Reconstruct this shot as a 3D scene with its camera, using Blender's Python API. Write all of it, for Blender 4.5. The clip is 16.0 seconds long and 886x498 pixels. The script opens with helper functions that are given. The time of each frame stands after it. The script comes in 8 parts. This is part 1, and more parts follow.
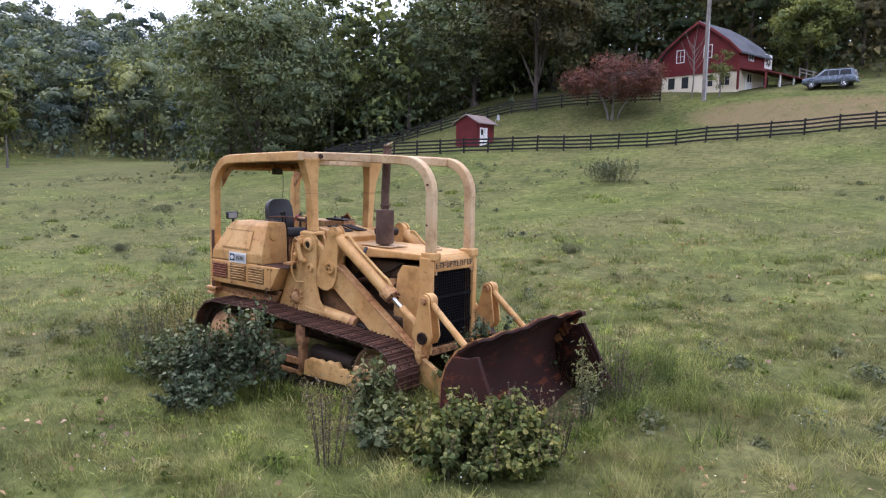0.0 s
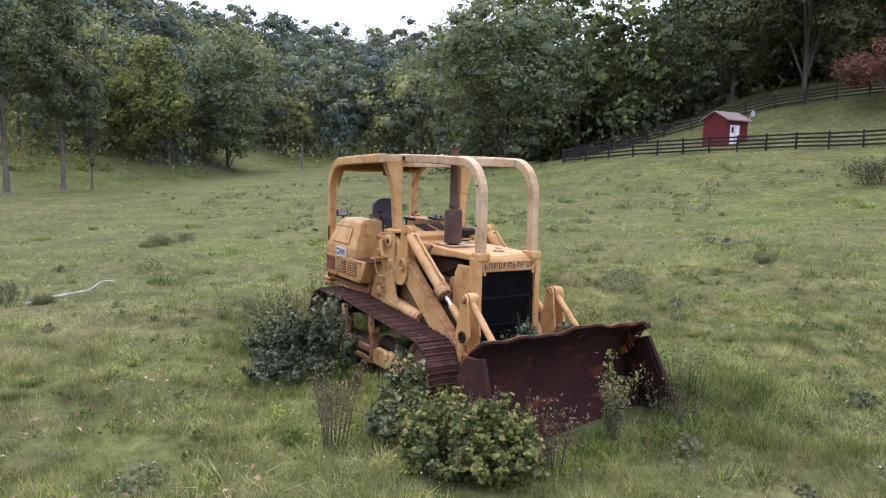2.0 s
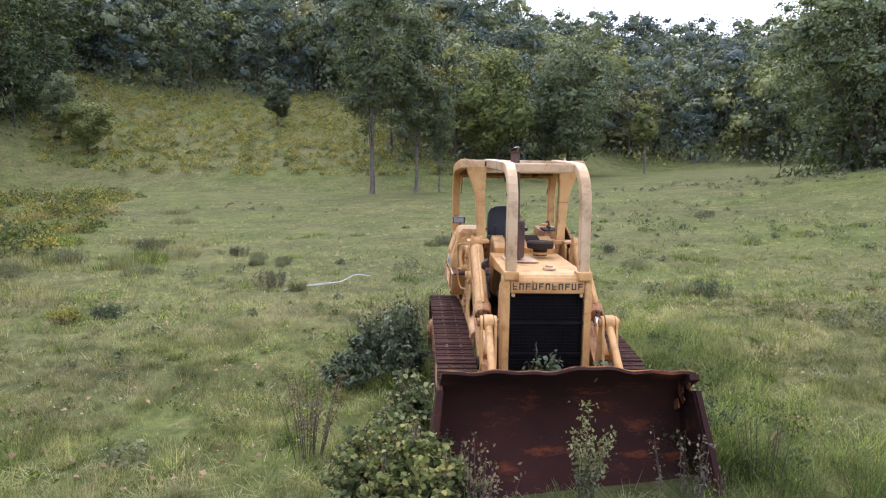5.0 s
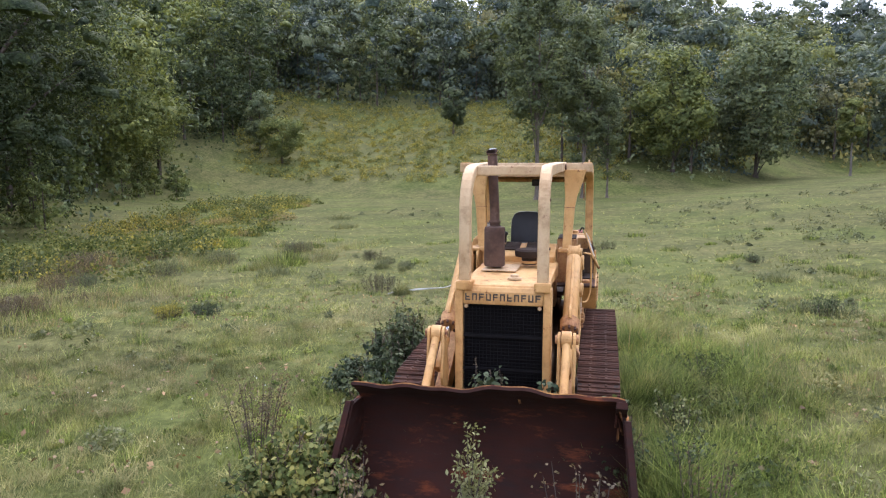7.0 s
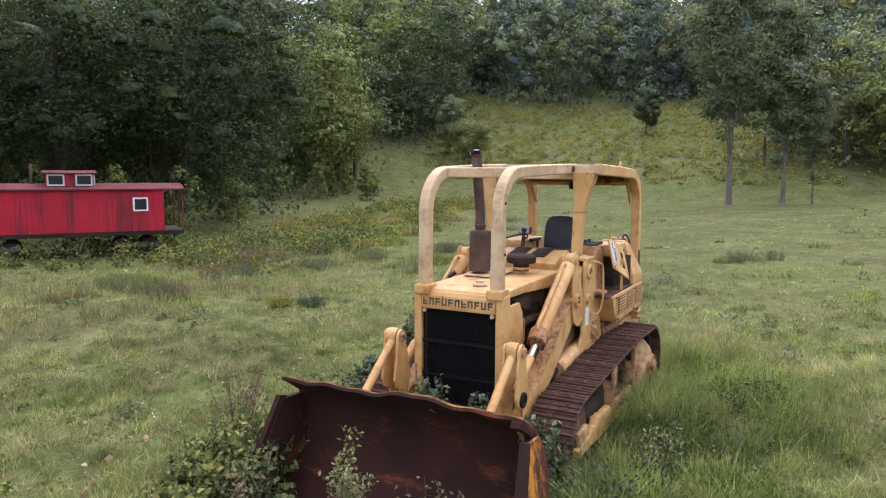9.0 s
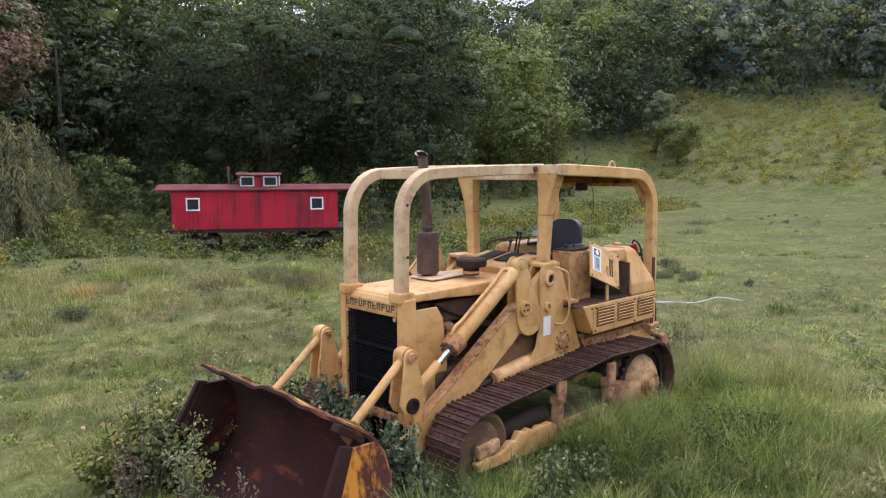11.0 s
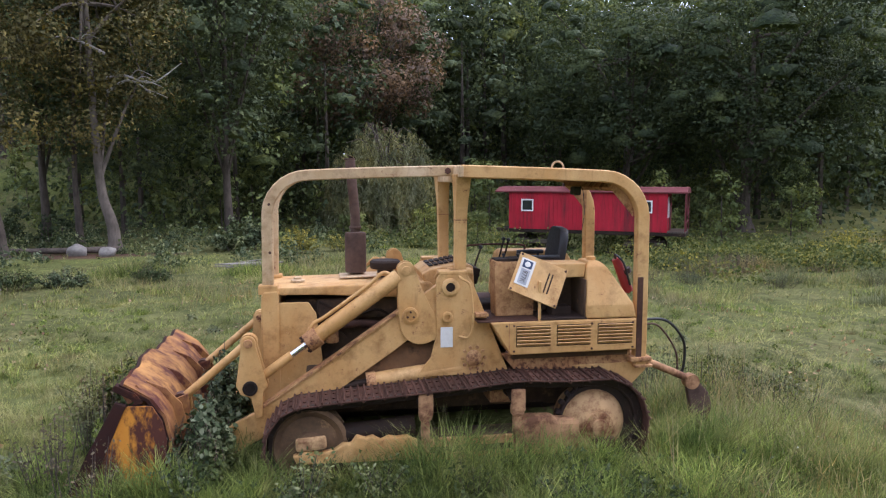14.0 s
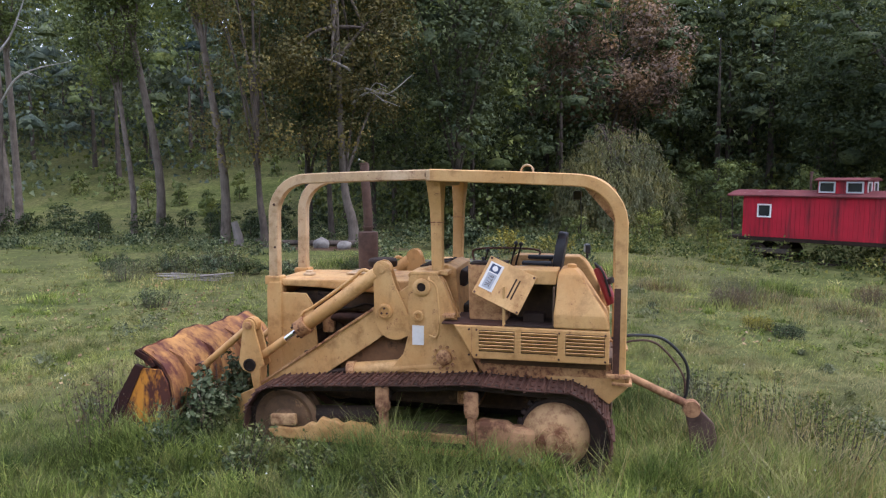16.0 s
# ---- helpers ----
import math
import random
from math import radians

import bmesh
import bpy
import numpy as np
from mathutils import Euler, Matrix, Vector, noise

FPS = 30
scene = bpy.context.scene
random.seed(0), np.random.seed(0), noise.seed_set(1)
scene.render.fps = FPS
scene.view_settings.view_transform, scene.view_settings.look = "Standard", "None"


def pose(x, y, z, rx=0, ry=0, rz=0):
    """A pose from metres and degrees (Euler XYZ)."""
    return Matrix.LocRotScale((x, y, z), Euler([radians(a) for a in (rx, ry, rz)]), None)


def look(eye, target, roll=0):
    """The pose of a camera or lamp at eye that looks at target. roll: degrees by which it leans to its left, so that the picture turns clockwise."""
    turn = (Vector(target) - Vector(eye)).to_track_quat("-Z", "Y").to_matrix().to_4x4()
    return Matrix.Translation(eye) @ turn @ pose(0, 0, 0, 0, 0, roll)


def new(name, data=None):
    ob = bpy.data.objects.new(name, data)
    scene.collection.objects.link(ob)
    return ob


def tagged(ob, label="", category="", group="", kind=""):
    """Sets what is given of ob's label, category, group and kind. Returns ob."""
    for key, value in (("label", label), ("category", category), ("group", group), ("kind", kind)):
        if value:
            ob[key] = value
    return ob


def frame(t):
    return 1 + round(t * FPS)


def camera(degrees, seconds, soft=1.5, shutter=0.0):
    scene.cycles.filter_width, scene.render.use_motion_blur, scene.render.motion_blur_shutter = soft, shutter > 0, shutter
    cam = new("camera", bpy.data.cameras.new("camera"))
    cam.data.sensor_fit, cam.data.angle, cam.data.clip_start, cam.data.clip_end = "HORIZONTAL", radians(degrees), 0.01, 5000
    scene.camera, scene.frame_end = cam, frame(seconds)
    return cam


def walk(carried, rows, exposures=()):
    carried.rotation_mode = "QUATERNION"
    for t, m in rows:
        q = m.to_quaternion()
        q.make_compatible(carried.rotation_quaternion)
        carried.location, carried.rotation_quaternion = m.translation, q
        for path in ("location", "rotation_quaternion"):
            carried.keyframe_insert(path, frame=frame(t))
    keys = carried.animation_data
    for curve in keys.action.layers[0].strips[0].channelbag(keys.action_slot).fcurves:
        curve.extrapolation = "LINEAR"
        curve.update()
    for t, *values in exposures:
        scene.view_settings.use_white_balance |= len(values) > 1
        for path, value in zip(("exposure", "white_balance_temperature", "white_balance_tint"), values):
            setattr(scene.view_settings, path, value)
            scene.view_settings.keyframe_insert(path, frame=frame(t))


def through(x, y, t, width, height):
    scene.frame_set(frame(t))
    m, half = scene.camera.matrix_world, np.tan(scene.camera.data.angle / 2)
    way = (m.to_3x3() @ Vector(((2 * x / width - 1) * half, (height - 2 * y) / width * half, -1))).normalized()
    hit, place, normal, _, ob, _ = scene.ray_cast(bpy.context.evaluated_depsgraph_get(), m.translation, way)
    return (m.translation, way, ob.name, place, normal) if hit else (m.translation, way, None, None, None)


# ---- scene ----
cam = camera(63.93, 16.0, 1.2)
PATH = [
    (0, 6.779, -7.282, 2.878, 37.87, -5.96, -1.32),
    (0.5, 7.305, -6.817, 2.888, 43.28, -6.05, -1.28),
    (1, 7.796, -6.353, 2.905, 49.00, -6.16, -1.29),
    (1.5, 8.233, -5.868, 2.917, 54.35, -6.25, -1.27),
    (2, 8.614, -5.375, 2.933, 59.11, -6.34, -1.25),
    (2.5, 8.889, -4.814, 2.942, 64.08, -6.40, -1.21),
    (3, 9.046, -4.184, 2.960, 69.01, -6.49, -1.24),
    (3.5, 9.115, -3.519, 2.981, 74.05, -6.56, -1.23),
    (4, 9.099, -2.834, 3.005, 78.92, -6.62, -1.23),
    (4.2, 9.090, -2.564, 3.022, 80.86, -6.65, -1.25),
    (6.3, 8.753, 0.150, 3.046, 97.19, -6.26, -0.02),
    (6.5, 8.684, 0.385, 3.040, 98.72, -6.25, -0.01),
    (7, 8.507, 0.967, 3.034, 102.55, -6.22, -0.04),
    (7.5, 8.331, 1.529, 3.033, 106.36, -6.15, -0.15),
    (8, 8.090, 2.085, 3.033, 110.23, -6.11, -0.20),
    (8.5, 7.870, 2.646, 3.038, 114.31, -6.11, -0.20),
    (9, 7.545, 3.205, 3.035, 118.53, -6.08, -0.24),
    (9.5, 7.161, 3.770, 3.026, 122.72, -6.05, -0.24),
    (9.7, 7.007, 4.007, 3.024, 124.39, -6.03, -0.25),
    (11.8, 4.502, 6.458, 3.066, 144.32, -6.07, 0.10),
    (12, 4.163, 6.668, 3.051, 146.56, -6.04, 0.02),
    (12.5, 3.334, 7.120, 3.035, 152.16, -5.93, 0.01),
    (13, 2.451, 7.478, 3.032, 158.00, -5.92, 0.03),
    (13.5, 1.559, 7.748, 3.030, 164.16, -5.88, -0.02),
    (14, 0.659, 7.973, 3.037, 170.65, -5.84, -0.01),
    (14.5, -0.198, 8.116, 3.038, 176.93, -5.78, -0.02),
    (15, -1.027, 8.171, 3.043, 182.80, -5.77, -0.08),
    (15.5, -1.815, 8.163, 3.048, 188.64, -5.71, -0.08),
    (16, -2.546, 8.095, 3.058, 193.02, -5.70, -0.05),
]
walk(cam, [(t, pose(x, y, z, 90 + p, r, w)) for t, x, y, z, w, p, r in PATH], [(0, 2.27, 5760, 23), (4, 2.37, 5740, 24), (9, 2.34, 5930, 19), (16, 2.06, 5680, 20)])

# ---- world, sun, exposure ----
SUN_AZ, SUN_EL = 95.0, 52.0          # degrees left of +y, and up
world = bpy.data.worlds.new("world")
scene.world = world
world.use_nodes = True
sky = world.node_tree.nodes.new("ShaderNodeTexSky")
sky.sky_type, sky.sun_disc = "NISHITA", False
sky.sun_elevation, sky.sun_rotation = radians(SUN_EL), radians(-SUN_AZ)
sky.air_density, sky.dust_density, sky.ozone_density = 1.0, 2.0, 0.6
back = world.node_tree.nodes["Background"]
back.inputs["Strength"].default_value = 0.15
# a high, even deck of cloud in front of the clear sky
deck = world.node_tree.nodes.new("ShaderNodeMix")
deck.data_type = "RGBA"
deck.inputs["Factor"].default_value = 0.85
deck.inputs["B"].default_value = (3.0, 3.1, 3.3, 1)
world.node_tree.links.new(sky.outputs["Color"], deck.inputs["A"])
world.node_tree.links.new(deck.outputs["Result"], back.inputs["Color"])
sun = new("sun", bpy.data.lights.new("sun", "SUN"))
sun.data.energy, sun.data.angle, sun.data.color = 0.6, radians(50), (1.0, 0.94, 0.86)
sun.matrix_world = look((0, 0, 40), (40 * math.sin(radians(SUN_AZ)), -40 * math.cos(radians(SUN_AZ)), 40 - 40 * math.tan(radians(SUN_EL))))

rng = np.random.default_rng(7)


# ---- materials ----
def nodes_of(name):
    m = bpy.data.materials.new(name)
    m.use_nodes = True
    return m, m.node_tree, m.node_tree.nodes["Principled BSDF"]


def add_node(tree, kind, **inputs):
    n = tree.nodes.new(kind)
    for k, v in inputs.items():
        n.inputs[k].default_value = v
    return n


def noise_of(tree, scale, detail=6.0, rough=0.6, stretch=(1, 1, 1), world_space=False):
    """A noise in metres of the object's (or the world's) space."""
    if world_space:
        where = tree.nodes.new("ShaderNodeNewGeometry").outputs["Position"]
    else:
        where = tree.nodes.new("ShaderNodeTexCoord").outputs["Object"]
    mp = add_node(tree, "ShaderNodeMapping", Scale=stretch)
    tree.links.new(where, mp.inputs["Vector"])
    n = add_node(tree, "ShaderNodeTexNoise", Scale=scale, Detail=detail, Roughness=rough)
    tree.links.new(mp.outputs["Vector"], n.inputs["Vector"])
    return n.outputs["Fac"]


def ramp(tree, fac, *stops):
    r = tree.nodes.new("ShaderNodeValToRGB")
    el = r.color_ramp.elements
    while len(el) < len(stops):
        el.new(0.5)
    for e, (p, c) in zip(el, stops):
        e.position, e.color = p, (*c, 1) if len(c) == 3 else c
    tree.links.new(fac, r.inputs["Fac"])
    return r.outputs["Color"]


def grey(v):
    return (v, v, v)


def mix(tree, fac, a, b, how="MIX"):
    m = tree.nodes.new("ShaderNodeMix")
    m.data_type, m.blend_type = "RGBA", how
    for sock, v in ((m.inputs["Factor"], fac), (m.inputs["A"], a), (m.inputs["B"], b)):
        if isinstance(v, (int, float)):
            sock.default_value = v
        elif isinstance(v, tuple):
            sock.default_value = (*v, 1)
        else:
            tree.links.new(v, sock)
    return m.outputs["Result"]


def relief(tree, bsdf, height, strength=0.3, distance=0.01):
    b = add_node(tree, "ShaderNodeBump", Strength=strength, Distance=distance)
    tree.links.new(height, b.inputs["Height"])
    tree.links.new(b.outputs["Normal"], bsdf.inputs["Normal"])


def surface(name, dark, light, scale=8.0, rough=0.7, metal=0.0, bump=0.2, depth=0.01, second=None, amount=(0.55, 0.7), second_scale=3.0, stretch=(1, 1, 1), world_space=False, per_piece=0.0):
    """A two-scale surface: dark to light by grain and stains, with patches of a second colour and relief."""
    m, tree, bsdf = nodes_of(name)
    a, b = noise_of(tree, scale, 8, 0.65, stretch, world_space), noise_of(tree, scale * 0.17, 4, 0.55, (1, 1, 1), world_space)
    base = ramp(tree, mix(tree, 0.5, a, b), (0.35, dark), (0.65, light))
    if second:
        c = noise_of(tree, second_scale, 9, 0.72, stretch, world_space)
        base = mix(tree, ramp(tree, c, (amount[0], grey(0)), (amount[1], grey(1))), base, second)
    if per_piece:
        info = tree.nodes.new("ShaderNodeObjectInfo")
        base = mix(tree, 1.0, base, ramp(tree, info.outputs["Random"], (0, grey(1 - per_piece)), (1, grey(1.0))), "MULTIPLY")
    tree.links.new(base, bsdf.inputs["Base Color"])
    tree.links.new(ramp(tree, a, (0.3, grey(max(0, rough - 0.15))), (0.7, grey(min(1, rough + 0.12)))), bsdf.inputs["Roughness"])
    bsdf.inputs["Metallic"].default_value = metal
    if rough > 0.7:
        bsdf.inputs["Specular IOR Level"].default_value = 0.25
    relief(tree, bsdf, a, bump, depth)
    return m


def paint_of(name, base, faded, rust, edge=(0.60, 0.70), rough=0.55):
    """Old machine paint: sun-faded, with rust bleeding through in specks, runs and patches."""
    m, tree, bsdf = nodes_of(name)
    fade = noise_of(tree, 2.2, 5, 0.6, (1, 1, 0.6))
    grain = noise_of(tree, 60, 4, 0.6)
    runs = noise_of(tree, 7.0, 9, 0.75, (1, 1, 0.22))
    spots = noise_of(tree, 13.0, 10, 0.78)
    big = noise_of(tree, 1.3, 3, 0.5)
    colour = ramp(tree, fade, (0.36, base), (0.66, faded))
    colour = mix(tree, ramp(tree, grain, (0.35, grey(0.16)), (0.7, grey(0.0))), colour, tuple(0.6 * v for v in base))
    streak = ramp(tree, runs, (edge[0] - 0.02, grey(0)), (edge[1], grey(0.65)))
    speck = ramp(tree, spots, (edge[0] + 0.02, grey(0)), (edge[1] - 0.01, grey(1)))
    patch = ramp(tree, big, (0.38, grey(0.3)), (0.60, grey(1)))
    grime = noise_of(tree, 4.5, 7, 0.7)
    colour = mix(tree, 1.0, colour, ramp(tree, grime, (0.32, (0.62, 0.56, 0.48)), (0.50, grey(1)), (0.74, (1.08, 1.08, 1.10))), "MULTIPLY")
    halo = ramp(tree, spots, (edge[0] - 0.04, grey(0)), (edge[1] - 0.02, grey(0.6)))
    colour = mix(tree, mix(tree, 1.0, halo, patch, "MULTIPLY"), colour, tuple(2.6 * v for v in rust))
    rusty = ramp(tree, grain, (0.3, tuple(0.45 * v for v in rust)), (0.7, rust))
    colour = mix(tree, mix(tree, 1.0, streak, patch, "MULTIPLY"), colour, mix(tree, 0.5, rusty, base))
    colour = mix(tree, mix(tree, 1.0, speck, patch, "MULTIPLY"), colour, rusty)
    tree.links.new(colour, bsdf.inputs["Base Color"])
    tree.links.new(ramp(tree, spots, (0.3, grey(rough - 0.08)), (0.7, grey(rough + 0.25))), bsdf.inputs["Roughness"])
    relief(tree, bsdf, spots, 0.25, 0.004)
    return m


def leaf_mat(name, dark, mid, light, rough=0.55, through=0.25, far=False, cells=0.0):
    """Leaves: each one its own shade, in drifts of colour over the plant."""
    m, tree, bsdf = nodes_of(name)
    geo = tree.nodes.new("ShaderNodeNewGeometry")
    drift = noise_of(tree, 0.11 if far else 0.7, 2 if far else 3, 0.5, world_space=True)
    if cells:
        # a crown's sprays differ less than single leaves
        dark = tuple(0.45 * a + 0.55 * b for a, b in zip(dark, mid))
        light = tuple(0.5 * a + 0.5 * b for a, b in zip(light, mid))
    each = ramp(tree, geo.outputs["Random Per Island"], (0.0, dark), (0.5, mid), (1.0, light))
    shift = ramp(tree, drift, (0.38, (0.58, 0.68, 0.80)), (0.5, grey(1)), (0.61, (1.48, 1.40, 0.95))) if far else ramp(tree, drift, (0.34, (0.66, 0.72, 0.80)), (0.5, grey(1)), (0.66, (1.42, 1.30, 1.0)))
    colour = mix(tree, 1.0, each, shift, "MULTIPLY")
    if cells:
        # cells of random tone: single leaves within a spray, and shaded gaps painted darker
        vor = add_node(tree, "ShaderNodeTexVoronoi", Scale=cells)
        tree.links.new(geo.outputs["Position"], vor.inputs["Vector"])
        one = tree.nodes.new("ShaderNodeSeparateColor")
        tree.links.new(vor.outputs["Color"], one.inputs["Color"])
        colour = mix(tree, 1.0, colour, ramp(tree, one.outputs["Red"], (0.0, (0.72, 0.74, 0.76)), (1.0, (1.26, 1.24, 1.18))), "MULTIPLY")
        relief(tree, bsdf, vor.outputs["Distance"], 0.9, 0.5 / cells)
    tree.links.new(colour, bsdf.inputs["Base Color"])
    bsdf.inputs["Roughness"].default_value = max(rough, 0.65)
    bsdf.inputs["Specular IOR Level"].default_value = 0.12
    if through:
        tr = tree.nodes.new("ShaderNodeBsdfTranslucent")
        tree.links.new(mix(tree, 1.0, colour, (1.3, 1.25, 0.6), "MULTIPLY"), tr.inputs["Color"])
        ms = add_node(tree, "ShaderNodeMixShader", Fac=through)
        tree.links.new(bsdf.outputs["BSDF"], ms.inputs[1])
        tree.links.new(tr.outputs["BSDF"], ms.inputs[2])
        tree.links.new(ms.outputs["Shader"], tree.nodes["Material Output"].inputs["Surface"])
    return m


YELLOW = paint_of("faded_yellow_paint", (0.50, 0.265, 0.080), (0.60, 0.37, 0.145), (0.11, 0.038, 0.016), (0.585, 0.69))
YELLOW_WORN = paint_of("worn_yellow_paint", (0.44, 0.22, 0.08), (0.54, 0.32, 0.135), (0.12, 0.042, 0.018), (0.47, 0.60), 0.65)
PALE = paint_of("bleached_paint", (0.47, 0.31, 0.15), (0.58, 0.43, 0.26), (0.13, 0.055, 0.030), (0.56, 0.68), 0.6)
PINKISH = surface("rust_washed_paint", (0.26, 0.130, 0.064), (0.50, 0.285, 0.14), 5, 0.8, 0, 0.4, 0.005, (0.13, 0.058, 0.030), (0.46, 0.62), 4.5)
DRIVE_TAN = surface("worn_tan_casting", (0.30, 0.165, 0.075), (0.54, 0.345, 0.165), 4, 0.75, 0, 0.4, 0.005, (0.15, 0.062, 0.028), (0.47, 0.62), 3.6)
IDLER_MUD = surface("dried_mud_on_iron", (0.060, 0.036, 0.021), (0.20, 0.12, 0.062), 9, 0.85, 0, 0.5, 0.006, (0.34, 0.20, 0.09), (0.60, 0.70), 5)
BELLY = surface("oil_browned_panel", (0.10, 0.050, 0.024), (0.25, 0.135, 0.062), 6, 0.8, 0, 0.4, 0.005, (0.035, 0.022, 0.015), (0.52, 0.66), 3.5)
TRACK_RUST = surface("brown_rusty_steel", (0.045, 0.022, 0.016), (0.135, 0.066, 0.045), 22, 0.75, 0.2, 0.5, 0.006, (0.20, 0.10, 0.06), (0.58, 0.72), 9, per_piece=0.35)
CHAIN_DARK = surface("oily_steel_and_hole_shade", (0.012, 0.008, 0.006), (0.05, 0.026, 0.018), 25, 0.7, 0.3, 0.4)
EXT_RED = surface("dull_red_canister", (0.16, 0.008, 0.010), (0.24, 0.016, 0.016), 20, 0.5, 0, 0.1, 0.002)
ROOF_DUST = surface("dirt_stained_roof_paint", (0.10, 0.066, 0.040), (0.34, 0.21, 0.105), 7, 0.85, 0, 0.4, 0.006, (0.075, 0.05, 0.035), (0.48, 0.64), 4)
FADED_RED = surface("faded_red_primer", (0.26, 0.09, 0.05), (0.42, 0.18, 0.11), 14, 0.8, 0, 0.2, 0.003)
ENGINE = surface("oily_brown_iron", (0.028, 0.019, 0.014), (0.13, 0.080, 0.048), 12, 0.75, 0.1, 0.5, 0.006, (0.20, 0.12, 0.06), (0.58, 0.70), 6)
MUD_AND_SHADE = surface("mud_cake_and_recess_shade", (0.045, 0.028, 0.017), (0.145, 0.085, 0.040), 14, 0.85, 0, 0.6, 0.006, (0.09, 0.05, 0.03), (0.48, 0.62), 5)
BUCKET_RUST = surface("deep_brown_rust", (0.014, 0.005, 0.004), (0.045, 0.014, 0.009), 7, 0.88, 0.0, 0.6, 0.008, (0.19, 0.050, 0.016), (0.55, 0.72), 2.8, (1, 0.5, 1.6))
BUCKET_BACK = surface("streaked_bucket_rust", (0.15, 0.052, 0.022), (0.46, 0.235, 0.072), 5, 0.8, 0, 0.4, 0.005, (0.085, 0.026, 0.018), (0.44, 0.60), 2.4, (1.2, 1.6, 0.8))
BUCKET_SIDE = surface("flaking_orange_paint", (0.42, 0.15, 0.012), (0.58, 0.26, 0.035), 4, 0.75, 0, 0.4, 0.005, (0.070, 0.022, 0.014), (0.43, 0.52), 2.2, (1.5, 1.0, 0.7))
GRILLE = surface("black_mesh_paint", (0.006, 0.006, 0.007), (0.014, 0.013, 0.013), 14, 0.9, 0, 0.2, 0.003)
GRILLE.node_tree.nodes["Principled BSDF"].inputs["Specular IOR Level"].default_value = 0.05
MUFFLER = surface("scaly_brown_steel", (0.06, 0.036, 0.028), (0.15, 0.095, 0.075), 18, 0.8, 0.3, 0.5, 0.005, (0.22, 0.14, 0.11), (0.58, 0.7), 6)
BLACK = surface("black_vinyl", (0.010, 0.010, 0.012), (0.026, 0.026, 0.030), 40, 0.5, 0, 0.25, 0.002)
RUBBER = surface("black_rubber", (0.008, 0.008, 0.008), (0.02, 0.02, 0.02), 30, 0.55)
DARK_IN = surface("greasy_iron_and_gap_shade", (0.010, 0.007, 0.006), (0.045, 0.027, 0.018), 10, 0.75, 0.2, 0.4)
CHROME = surface("chromed_steel", (0.60, 0.61, 0.62), (0.78, 0.78, 0.78), 40, 0.18, 1.0, 0.05)
WHITE_DECAL = surface("white_decal", (0.60, 0.58, 0.53), (0.72, 0.70, 0.66), 30, 0.5, 0, 0.05, 0.001)
GREY_DECAL = surface("grey_decal", (0.30, 0.31, 0.33), (0.40, 0.41, 0.42), 30, 0.5, 0, 0.05, 0.001)
BLUE_DECAL = surface("dark_blue_decal", (0.02, 0.035, 0.08), (0.04, 0.06, 0.12), 30, 0.5, 0, 0.05, 0.001)
LETTER = surface("worn_black_letter_paint", (0.03, 0.024, 0.02), (0.09, 0.065, 0.045), 50, 0.6, 0, 0.1, 0.001)


# ---- mesh helpers ----
def finish(bm, name):
    me = bpy.data.meshes.new(name)
    bmesh.ops.recalc_face_normals(bm, faces=bm.faces)
    bm.to_mesh(me)
    bm.free()
    return me


def part(name, bm, material, parent=None, label="", smooth=False):
    """Links a bmesh (or a ready mesh) as one mesh object, under parent where one is given."""
    me = finish(bm, name) if isinstance(bm, bmesh.types.BMesh) else bm
    if material and not me.materials:
        me.materials.append(material)
    if smooth:
        me.shade_smooth()
        me.set_sharp_from_angle(angle=radians(38))
    ob = new(name, me)
    ob.parent = parent
    if label:
        ob["label"] = label
    return ob


def thing(name, at, label, category, group="", kind=""):
    ob = new(name)
    ob.empty_display_size = 0.2
    ob.matrix_world = at if isinstance(at, Matrix) else Matrix.Translation(at)
    return tagged(ob, label, category, group, kind)


def bevel(bm, width, seg=2, sharp=35):
    es = [e for e in bm.edges if len(e.link_faces) == 2 and e.calc_face_angle(0) > radians(sharp)]
    if width > 0 and es:
        bmesh.ops.bevel(bm, geom=es, offset=width, segments=seg, affect="EDGES", profile=0.6, clamp_overlap=True)
    return bm


def box(size, at=(0, 0, 0), turn=(0, 0, 0), b=0.012, bm=None, seg=2):
    """A box with rounded edges; size and centre in metres, turn in degrees."""
    t = bmesh.new()
    bmesh.ops.create_cube(t, size=1, matrix=Matrix.Diagonal((*size, 1)))
    bevel(t, min(b, 0.45 * min(size)), seg)
    bmesh.ops.transform(t, matrix=pose(*at, *turn), verts=t.verts)
    return join(bm, t)


def join(bm, t):
    if bm is None:
        return t
    me = bpy.data.meshes.new("tmp")
    t.to_mesh(me)
    t.free()
    bm.from_mesh(me)
    bpy.data.meshes.remove(me)
    return bm


def prism(outline, y0, y1, b=0.01, bm=None, taper=1.0):
    """A plate: an outline of (x, z) carried from y0 to y1, with rounded edges."""
    t = bmesh.new()
    cx = sum(p[0] for p in outline) / len(outline)
    lo = [t.verts.new((x, y0, z)) for x, z in outline]
    hi = [t.verts.new((x + (1 - taper) * (cx - x), y1, z)) for x, z in outline]
    t.faces.new(lo)
    t.faces.new(hi[::-1])
    n = len(outline)
    for i in range(n):
        t.faces.new((lo[i], hi[i], hi[(i + 1) % n], lo[(i + 1) % n]))
    bmesh.ops.recalc_face_normals(t, faces=t.faces)
    bevel(t, b, 2)
    return join(bm, t)


